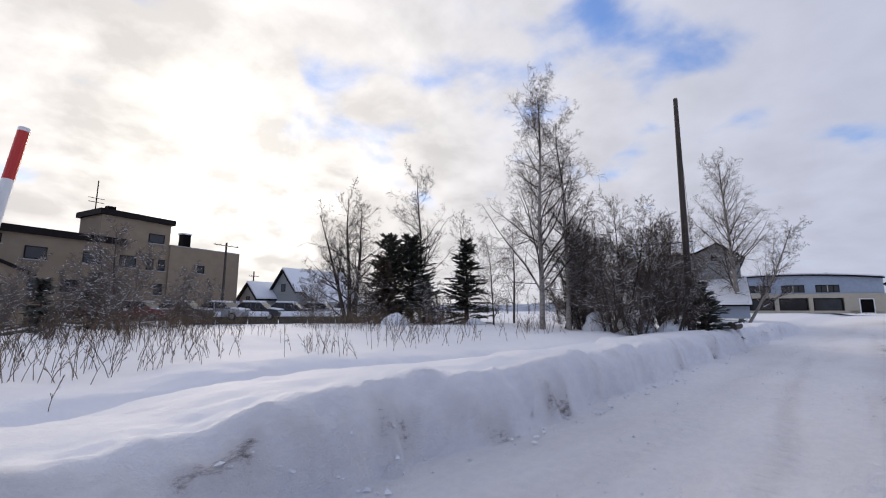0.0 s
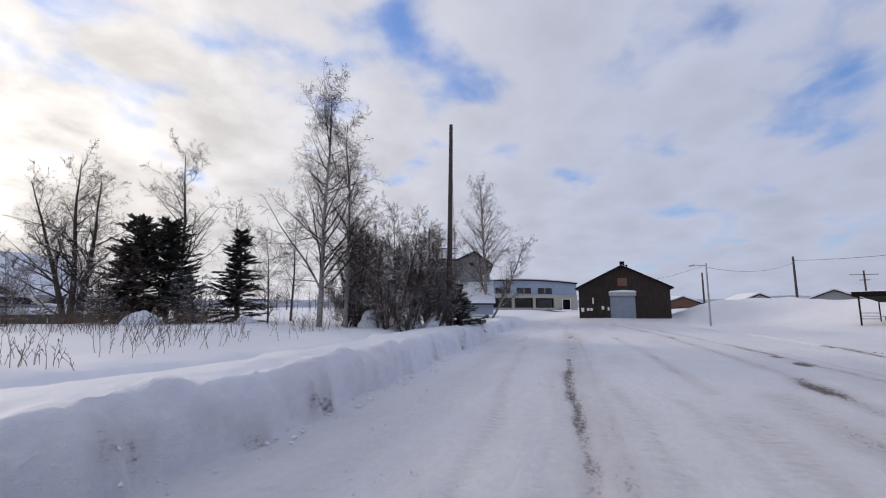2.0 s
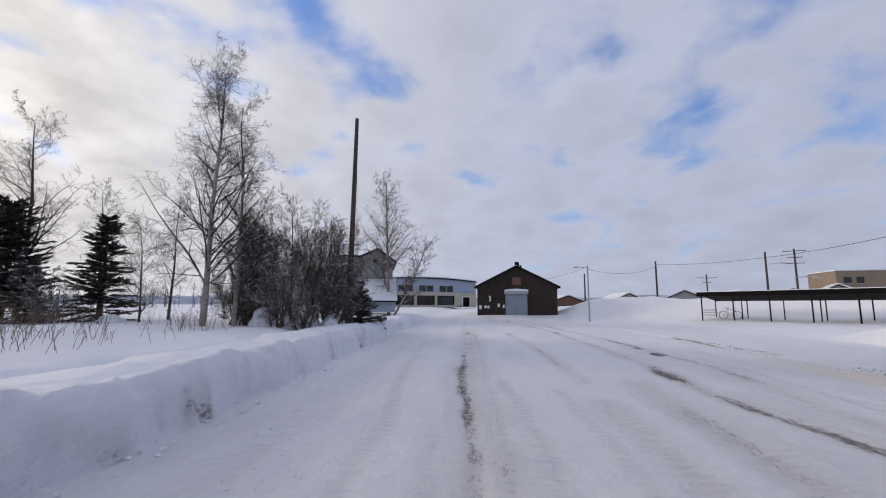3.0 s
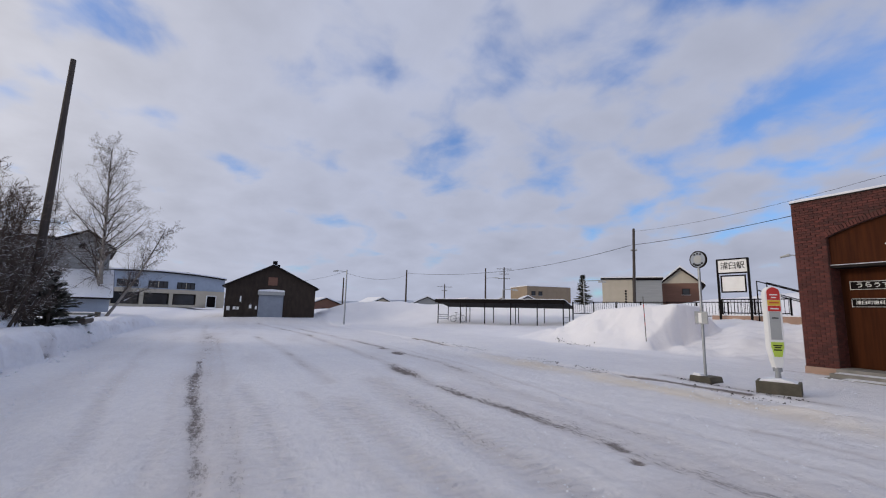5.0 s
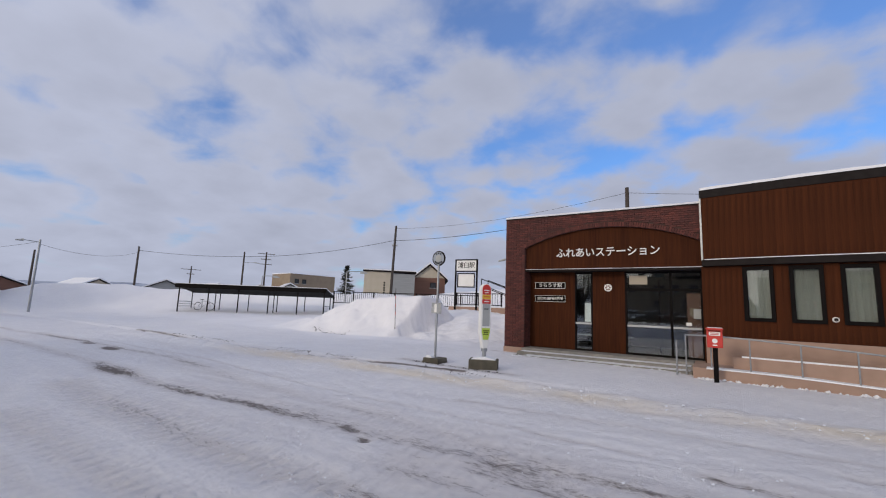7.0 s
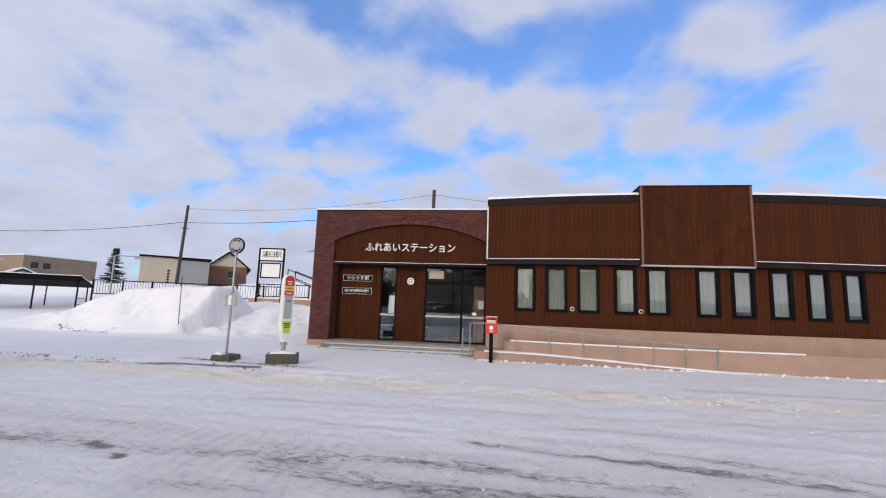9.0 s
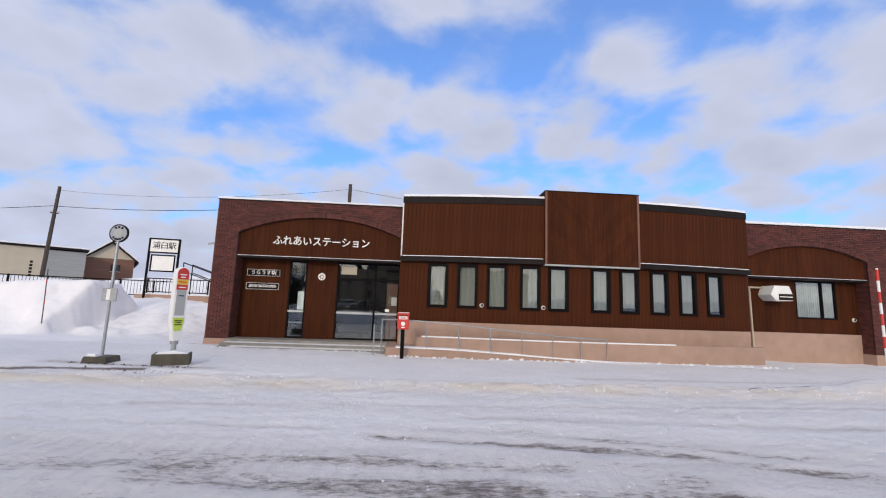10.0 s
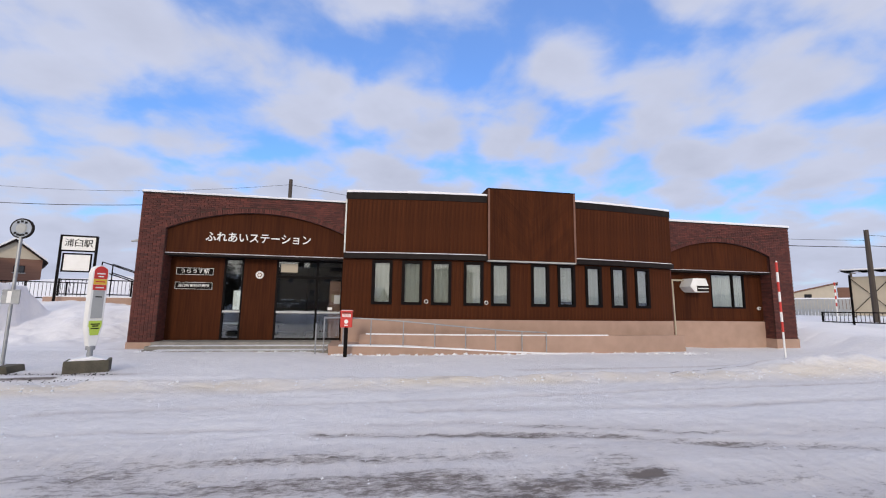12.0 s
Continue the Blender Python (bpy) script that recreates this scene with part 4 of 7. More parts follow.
part("recess_wall", box(RX1, a1, 0.5, 0.62, 1.07, LINTEL - 0.07), WOOD, station)
part("recess_wall", box(RX0, RX1, 0.5, 0.62, 1.07, RZ0), WOOD, station)
part("recess_base", box(a0, a1, 0.46, 0.62, -0.1, 1.07), SALMON, station, "salmon rendered base wall")
side_win = glazing("side_window", RX0, RX1, RZ0, LINTEL - 0.07, 0.50, (22.58,), (), "wide black-framed window with pale vertical blinds")
for k in range(17):
    x = RX0 + 0.10 + k * 0.09
    part("blind_slat", box(x, x + 0.078, 0.60, 0.604, RZ0 + 0.08, LINTEL - 0.14), BLIND, side_win)
# dark sheet in place of the shaded room behind the slats
part("backing", box(RX0, RX1, 0.75, 0.78, RZ0, LINTEL - 0.07), ROOM_SHADE, side_win)

# heater vent with its pipe
vent = thing("heater_vent_hood", pose(20.42, 0.5, 2.50), "white boxy heater vent hood on the east wing wall", "vent")
hood = prism([(-0.42, -0.05), (-0.22, -0.27), (0.42, -0.27), (0.42, 0.0), (0.30, 0.28), (-0.26, 0.28)], -0.62, start=0.0, bevel=0.012)
part("hood", hood, WHITE, vent)
part("opening", box(-0.12, 0.40, -0.640, -0.622, -0.24, -0.02), DARK, vent)
part("louvre", box(-0.10, 0.38, -0.66, -0.640, -0.14, -0.11), WHITE, vent)
pipe = thing("drain_pipe", pose(19.62, 0.42, 0.0), "cream vertical drain pipe with an elbow at the top", "pipe")
part("pipe", rod((0.05, 0, 0.12), (0, 0, 2.72), 0.035), CREAM, pipe)
part("pipe", rod((-0.03, 0, 2.72), (0.55, 0, 2.72), 0.035), CREAM, pipe)
part("elbow", rod((0.05, 0, 0.14), (0.11, -0.02, 0.0), 0.036), CREAM, pipe)
for x, z in ((19.38, 1.72), (23.78, 1.62)):
    v = thing("vent_cap", pose(x, 0.5, z), "small round white vent cap on the boarded wall", "vent", "wall vents")
    part("ring", rod((0, 0, 0), (0, -0.05, 0), 0.075, 0.065, 16), WHITE, v)
    part("grille", rod((0, -0.05, 0), (0, -0.058, 0), 0.045, 0.045, 12), DARK, v)

# ramp, its wall and rail
ramp = thing("access_ramp", pose(0, 0, 0), "salmon rendered access ramp with a steel rail along the front", "ramp")
part("retaining_wall", bow_slab(7.1, 19.0, -0.55, -0.72, -0.1, 0.58, n=14), SALMON, ramp)
bm = bmesh.new()
prev = None
for k in range(13):
    x = 6.2 + (14.2 - 6.2) * k / 12
    z = 0.29 - 0.27 * step(0.08, 1.0, k / 12)
    yf = -1.62
    ring = [bm.verts.new(p) for p in ((x, yf, -0.1), (x, bow(x) - 0.72, -0.1), (x, bow(x) - 0.72, z), (x, yf, z))]
    if prev:
        for c in range(4):
            bm.faces.new((prev[c], prev[(c + 1) % 4], ring[(c + 1) % 4], ring[c]))
    else:
        bm.faces.new(ring[::-1])
    prev = ring
bm.faces.new(prev)
part("slope", bm, SALMON, ramp)
part("landing", box(6.17, 7.1, -1.2, 0.55, -0.1, 0.284), SALMON, ramp)
bm = bow_slab(7.3, 15.6, -0.56, -0.71, 0.58, 0.615, n=14)
tagged(link_mesh("wall_snow", bm, CAP), "strip of snow on the ramp wall", "snow")
bm = bmesh.new()
prev = None
for k in range(25):
    x = 6.5 + (14.3 - 6.5) * k / 24
    z = 0.29 - 0.27 * float(step(0.08, 1.0, (x - 6.2) / 8.0))
    hh = 0.008 + 0.03 * max(0.0, noise.noise((x * 2, 1, 2)) + 0.1)
    ring = [bm.verts.new(p) for p in ((x, -1.64, z - 0.02), (x, -1.63, z + hh), (x, -1.2, z + hh * 0.7), (x, -1.1, z))]
    if prev:
        for c in range(3):
            bm.faces.new((prev[c], prev[c + 1], ring[c + 1], ring[c]))
    prev = ring
tagged(link_mesh("ramp_snow", bm, CAP), "ragged snow along the edge of the ramp", "snow")
rail = thing("handrail", pose(0, 0, 0), "galvanised steel handrail along the access ramp", "railing")
def rail_z(x):
    return 1.13 - 0.43 * float(step(-0.15, 1.05, (x - 7.0) / 6.2))
xs = [6.62, 7.45, 8.45, 9.45, 10.45, 11.45, 12.35, 13.2]
for a, b in zip(xs, xs[1:]):
    part("top_bar", rod((a, -1.55, rail_z(a)), (b, -1.55, rail_z(b)), 0.021), STEEL, rail)
for x in xs:
    part("post", rod((x, -1.55, 0.0), (x, -1.55, rail_z(x)), 0.018), STEEL, rail)
part("top_bar", rod((6.02, -1.15, 1.10), (6.62, -1.55, 1.13), 0.021), STEEL, rail)
part("post", rod((6.02, -1.15, 0.0), (6.02, -1.15, 1.10), 0.021), STEEL, rail)
part("post", rod((5.82, -1.55, 0.0), (5.82, -1.55, 0.95), 0.024), STEEL, rail)


# ---- street furniture ----
def bus_stop():
    t = thing("bus_stop_sign", pose(0.08, -4.78, 0), "round white bus stop sign on a grey steel post", "sign")
    part("base_block", prism([(-0.30, -0.05), (0.30, -0.05), (0.24, 0.20), (-0.24, 0.20)], 0.48, start=-0.24, bevel=0.02), OLDCONC, t, "weathered concrete base")
    part("base_snow", prism([(-0.22, 0.19), (0.02, 0.19), (-0.02, 0.25), (-0.16, 0.27)], 0.30, start=-0.2, bevel=0.02), CAP, t, "clump of snow")
    part("post", rod((0, 0, 0.18), (0, 0, 2.82), 0.032), STEEL, t)
    disc = part("disc", rod((0, 0.02, 3.0), (0, -0.02, 3.0), 0.215, sides=32), DARK, t)
    part("face", rod((0, -0.021, 3.0), (0, -0.026, 3.0), 0.185, sides=32), SHUTTER, disc)
    part("inner_ring", rod((0, -0.027, 3.0), (0, -0.031, 3.0), 0.10, sides=24), GREYPANEL, disc)
    part("inner_face", rod((0, -0.032, 3.0), (0, -0.036, 3.0), 0.085, sides=24), GREYPANEL, disc)
    for a in (60, 90, 120, 225, 250, 270, 290, 315):
        c = (0.145 * math.cos(radians(a)), 0.145 * math.sin(radians(a)))
        part("mark", box(c[0] - 0.022, c[0] + 0.022, -0.032, -0.027, 3 + c[1] - 0.022, 3 + c[1] + 0.022), LEAD, disc)
    tb = part("timetable_box", box(-0.15, 0.17, -0.06, -0.033, 1.42, 1.72, bevel=0.008), STEEL, t, "grey timetable board")
    part("sheet", box(-0.05, 0.03, -0.066, -0.061, 1.45, 1.69), WHITE, tb)
    for z in (1.48, 1.66):
        part("clamp", box(-0.05, 0.05, -0.034, 0.04, z - 0.015, z + 0.015), STEEL, t)


def lantern_sign():
    t = thing("bus_timetable_post", pose(1.60, -4.75, 0, 0, 0, 22), "rounded white bus timetable post with red and lime bands", "sign")
    part("base_block", box(-0.37, 0.37, -0.27, 0.27, -0.05, 0.30, bevel=0.02), OLDCONC, t, "weathered dark concrete base")
    part("base_snow", prism([(-0.33, 0.295), (0.33, 0.295), (0.25, 0.33), (0.05, 0.37), (-0.2, 0.34)], 0.46, start=-0.23, bevel=0.015), CAP, t, "thin snow")
    part("stem", rod((0, 0, 0.30), (0, 0, 0.55), 0.06, 0.045), STEEL, t)
    part("collar", rod((0, 0, 0.50), (0, 0, 0.58), 0.085, 0.085, 14), STEEL, t)
    half, zt = 0.150, 2.27
    out = [(-0.07, 0.56), (0.07, 0.56), (half, 0.98)] + [(half * math.cos(radians(a)), zt - half + half * math.sin(radians(a))) for a in range(0, 181, 20)] + [(-half, 0.98)]
    body = part("body", prism(out, 0.15, start=-0.065, bevel=0.02), WHITE, t, "white moulded body")
    body.matrix_basis = pose(0, 0, 0, 0, 0, 34)
    def band(name, z0, z1, mat, inset=0.045):
        pts = []
        n = 8
        for s in (1, -1):
            for k in range(n + 1):
                z = z0 + (z1 - z0) * (k / n if s > 0 else 1 - k / n)
                w = half - inset
                if z > zt - half:
                    w = min(w, math.sqrt(max(0.0, (half - 0.02) ** 2 - (z - zt + half) ** 2)))
                if z < 0.98:
                    w = min(w, 0.03 + (half - 0.07) * (z - 0.56) / 0.42)
                pts.append((s * max(w, 0.012), z))
        return part(name, prism(pts, -0.006, start=-0.0655), mat, body)
    band("red_cap", 1.98, zt - 0.022, RED, 0.025)
    band("yellow_band", 1.86, 1.975, YELLOW, 0.025)
    band("red_band", 1.74, 1.855, RED, 0.025)
    band("grey_panel", 1.15, 1.735, GREYPANEL)
    band("lime_band", 0.80, 1.10, LIME, 0.03)
    for z, w, m in ((2.09, 0.15, WHITE), (2.03, 0.10, WHITE), (1.92, 0.18, RED), (1.795, 0.16, WHITE), (1.60, 0.12, LEAD), (1.03, 0.17, LEAD), (0.99, 0.12, LEAD), (0.94, 0.15, LEAD)):
        part("text_bar", box(-w / 2, w / 2, -0.076, -0.072, z - 0.012, z + 0.012), m, body)


def mailbox():
    t = thing("mailbox", pose(6.72, -2.05, 0), "red wall-type mailbox on a black post in the snow", "mailbox")
    part("post", box(-0.055, 0.055, -0.055, 0.055, -0.05, 0.86, bevel=0.006), BLACK, t)
    b = part("body", box(-0.17, 0.17, -0.15, 0.15, 0.86, 1.30, bevel=0.018), RED, t)
    part("cap", box(-0.185, 0.185, -0.17, 0.165, 1.30, 1.345, bevel=0.012), RED, t)
    part("cap_snow", box(-0.15, 0.17, -0.12, 0.14, 1.345, 1.36, bevel=0.006), CAP, t)
    part("label_plate", box(-0.12, 0.12, -0.157, -0.151, 1.16, 1.25), WHITE, b)
    part("slot", box(-0.13, 0.13, -0.158, -0.151, 1.265, 1.285), BLACK, b)
    part("badge", rod((0, -0.151, 1.03), (0, -0.157, 1.03), 0.06, sides=16), WHITE, b)
    for z in (1.225, 1.19):
        part("text_bar", box(-0.09, 0.09, -0.162, -0.158, z - 0.008, z + 0.008), RED, b)
    part("text_bar", box(-0.05, 0.05, -0.156, -0.151, 0.91, 0.94), WHITE, b)


def snow_marker(x, y, top, lean=0.0, base=0.0, r=0.03, first_white=True, length=2.8):
    t = thing("snow_marker_pole", pose(x, y, base, 0, lean, 0), "red and white striped snow marker pole standing in snow", "pole", "snow marker poles")
    n = 7
    lo, z0 = 0.95, 0.0
    part("shaft", rod((0, 0, -0.2), (0, 0, lo), r * 0.8), WHITE, t)
    h = (top - base - lo) / n
    for k in range(n):
        part("band", rod((0, 0, lo + k * h), (0, 0, lo + (k + 1) * h), r), RED if k % 2 == 0 else WHITE, t)
    part("cap", rod((0, 0, top - base), (0, 0, top - base + 0.04), r * 0.8), WHITE, t)


bus_stop()
lantern_sign()
mailbox()
snow_marker(18.45, -5.18, 2.85, -0.5)
stick = thing("snow_stake", pose(-6.58, 1.60, 0.0), "thin weathered snow stake at the cut end of the pile", "pole")
part("shaft", rod((0, 0, -0.2), (-0.10, 0, 2.45), 0.018, 0.015, 8), POLEWOOD, stick)
for z in (1.15, 1.55, 1.95):
    part("band", rod((-0.04 * z, 0, z), (-0.04 * z - 0.006, 0, z + 0.14), 0.019, sides=8), RED, stick)


def overhead_marker():
    t = thing("roadside_marker_pole", pose(6.81, -19.80, 0.85, 5.5, -6.0, 0), "tall thick red and white snow marker pole by the road", "pole", "snow marker poles")
    for k, (a, b, m) in enumerate(((-0.3, 1.62, WHITE), (1.62, 2.02, RED), (2.02, 2.05, WHITE))):
        part("band", rod((0, 0, a), (0, 0, b), 0.037), m, t)


overhead_marker()


# ---- poles and cables ----
def utility_pole(name, x, y, z, top, r0, r1, label, mat=POLEWOOD, lean=(0, 0), arms=(), lamp=None):
    t = thing(name, pose(x, y, z), label, "pole")
    tip = (lean[0], lean[1], top - z)
    part("shaft", rod((0, 0, -0.4), tip, r0, r1, 12), mat, t)
    for h, half, ang in arms:
        f = h / (top - z)
        c = (tip[0] * f, tip[1] * f, h)
        dx, dy = math.cos(radians(ang)) * half, math.sin(radians(ang)) * half
        part("crossarm", rod((c[0] - dx, c[1] - dy, h), (c[0] + dx, c[1] + dy, h), 0.045, sides=6), mat, t)
        for s in (-0.9, -0.45, 0.45, 0.9):
            part("insulator", rod((c[0] + dx * s, c[1] + dy * s, h), (c[0] + dx * s, c[1] + dy * s, h + 0.16), 0.05, 0.035, 8), GREYPANEL, t)
    if lamp:
        h, dx, dy = lamp
        part("lamp_arm", rod((0, 0, h), (dx, dy, h + 0.08), 0.03, sides=6), STEEL, t)
        part("lamp_head", rod((dx, dy, h + 0.08), (dx * 1.5, dy * 1.5, h + 0.02), 0.09, 0.05, 8), GREYPANEL, t)
    return t


utility_pole("utility_pole", -12.78, -21.30, 0.9, 10.6, 0.15, 0.085, "tall bare weathered wooden pole leaning beside the thicket", lean=(0.02, 0.10))
utility_pole("street_lamp", -36.4, -4.85, 0.0, 5.55, 0.085, 0.065, "grey street lamp pole standing in snow by the road", STEEL, lamp=(5.35, -0.3, -0.85))
utility_pole("utility_pole", -58.7, 10.35, 1.2, 8.2, 0.16, 0.11, "far dark wooden pole carrying one cable")
utility_pole("utility_pole", -46.0, 17.7, 1.2, 7.95, 0.14, 0.10, "dark wooden pole with a lamp behind the snow berm", lamp=(5.3, 0.9, 1.0))
utility_pole("utility_pole", -55.3, 27.3, 1.3, 9.5, 0.16, 0.11, "far pole with several crossarms", arms=((7.9, 1.3, 60), (7.0, 0.8, 60), (6.2, 1.0, 60)))
utility_pole("utility_pole", -23.95, 21.8, 1.4, 10.6, 0.17, 0.12, "tall wooden pole carrying the cable past the platform", arms=((6.9, 0.3, 20),), lean=(0.25, 0.1))
utility_pole("utility_pole", 2.0, 14.5, 1.0, 9.95, 0.16, 0.12, "wooden pole rising behind the station roof")
utility_pole("utility_pole", 35.3, 4.1, 1.0, 6.2, 0.15, 0.11, "dark pole beyond the platform shelter")
utility_pole("utility_pole", -8.0, -65.5, 1.2, 8.95, 0.15, 0.10, "pole with a crossarm beside the tan building", arms=((7.4, 1.5, 20),))
utility_pole("utility_pole", -62.0, 0.8, 1.0, 6.6, 0.14, 0.10, "far bare pole beyond the dark shed")
utility_pole("utility_pole", -72.0, 24.0, 1.2, 7.2, 0.14, 0.10, "far pole among snowy houses", arms=((5.4, 1.6, 80), (4.6, 0.6, 80)))
utility_pole("utility_pole", 48.0, 22.0, 1.0, 5.6, 0.13, 0.10, "far pole east of the station", arms=((4.3, 0.6, 10),))
utility_pole("utility_pole", 56.0, 20.0, 1.0, 5.8, 0.13, 0.10, "far pole east of the station", arms=((4.5, 0.8, 10),))
utility_pole("utility_pole", -19.0, -88.0, 1.0, 8.0, 0.15, 0.10, "far pole behind the grey house", arms=((6.2, 0.8, 0),))
utility_pole("utility_pole", -27.0, -27.5, 1.3, 8.1, 0.11, 0.08, "thin pole behind the thicket", arms=((5.2, 2.4, 100),))


def cable(a, b, sag, r=0.014, n=18, label="black overhead cable strung between poles"):
    a, b = Vector(a), Vector(b)
    pts = [a.lerp(b, k / n) - Vector((0, 0, sag * 4 * (k / n) * (1 - k / n))) for k in range(n + 1)]
    bm = bmesh.new()
    u = (b - a).orthogonal().normalized()
    w = (b - a).normalized().cross(u)
    rings = [[bm.verts.new(p + u * (math.cos(k * 1.2566) * r) + w * (math.sin(k * 1.2566) * r)) for k in range(5)] for p in pts]
    for g, h in zip(rings, rings[1:]):
        for k in range(5):
            bm.faces.new((g[k], g[(k + 1) % 5], h[(k + 1) % 5], h[k]))
    tagged(link_mesh("overhead_cable", bm, BLACK), label, "cable", "overhead cables")


cable((-36.4, -4.85, 5.2), (-58.7, 10.35, 7.4), 0.7, 0.012)
cable((-58.7, 10.35, 7.7), (-46.0, 17.7, 7.3), 0.25, 0.02)
cable((-46.0, 17.7, 7.3), (-23.9, 21.8, 8.9), 0.5, 0.022)
cable((-23.7, 21.9, 8.9), (2.0, 14.5, 8.6), 0.45, 0.022)
cable((-23.7, 21.9, 10.3), (2.0, 14.5, 9.6), 0.6, 0.010)
cable((2.0, 14.5, 9.6), (35.3, 4.1, 5.6), 0.9, 0.010)
cable((2.0, 14.5, 8.6), (35.3, 4.1, 5.2), 0.7, 0.020)
cable((35.3, 4.1, 5.3), (60, -4, 5.0), 0.5, 0.018)
cable((35.3, 4.1, 5.9), (60, -4, 5.9), 0.5, 0.010)
cable((-12.75, -21.2, 10.3), (-14.2, -21.4, 3.2), 0.0, 0.008, label="thin guy wire hanging down the wooden pole")
cable((-36.4, -4.85, 5.4), (-80, -12, 7.5), 1.2, 0.010)


# ---- west side: shelter, shed, hall, barn ----
def bike_shelter():
    # origin at the south-west end; u runs along the shelter
    t = thing("bicycle_shelter", pose(-31.05, 3.2, 0.55, 0, 0, 32.4), "long dark open bicycle shelter with snow on its roof", "shelter")
    L = 12.45
    part("roof", prism([(-0.9, 2.06), (-0.9, 2.16), (1.7, 1.62), (1.7, 1.50)], L, axis="x", start=0.0), BLACK, t)
    part("fascia", box(0, L, -0.94, -0.90, 1.86, 2.20), BLACK, t)
    part("roof_snow", prism([(-0.88, 2.165), (-0.84, 2.25), (1.6, 1.74), (1.68, 1.64)], L - 0.1, axis="x", start=0.05), CAP, t, "layer of snow")
    for x in (0.15, 2.6, 5.1, 7.6, 10.0, 12.2):
        part("post", rod((x, -0.55, -0.5), (x, -0.55, 2.0), 0.05, sides=8), DARK, t)
        part("post", rod((x, 1.35, -0.5), (x, 1.35, 1.55), 0.04, sides=8), DARK, t)
    for x in (2.6, 7.6):
        part("post", rod((x, 0.6, -0.5), (x, 0.6, 1.7), 0.04, sides=8), DARK, t)
    for z in (0.35, 0.75):
        part("end_rail", rod((0.15, -0.55, z), (0.15, 1.35, z), 0.03, sides=6), STEEL, t)
        part("end_rail", rod((12.2, -0.55, z), (12.2, 1.35, z), 0.03, sides=6), STEEL, t)
    part("back_rail", rod((0.15, -0.55, 0.55), (1.7, -0.55, 0.55), 0.025, sides=6), STEEL, t)
    b = thing("bicycle", pose(-30.1, 4.7, 0.62, 0, 0, 40), "old bicycle half buried in snow under the shelter", "bicycle")
    for x in (-0.5, 0.5):
        bm = bmesh.new()
        for k in range(20):
            a, c = radians(18 * k), radians(18 * (k + 1))
            rod((x + 0.32 * math.cos(a), 0, 0.3 + 0.32 * math.sin(a)), (x + 0.32 * math.cos(c), 0, 0.3 + 0.32 * math.sin(c)), 0.02, sides=5, bm=bm)
        part("wheel", bm, RUBBER, b)
    for p, q in (((-0.5, 0.3), (-0.15, 0.75)), ((-0.15, 0.75), (0.35, 0.7)), ((0.35, 0.8), (0.5, 0.3)), ((-0.1, 0.3), (0.35, 0.65)), ((-0.1, 0.3), (-0.2, 0.85)), ((-0.5, 0.3), (-0.1, 0.3))):
        part("frame_tube", rod((p[0], 0, p[1]), (q[0], 0, q[1]), 0.018, sides=6), STEEL, b)
    part("saddle", box(-0.32, -0.08, -0.07, 0.07, 0.84, 0.90, bevel=0.02), BLACK, b)
    part("handlebar", rod((0.33, -0.25, 0.92), (0.33, 0.25, 0.92), 0.015, sides=6), STEEL, b)


bike_shelter()


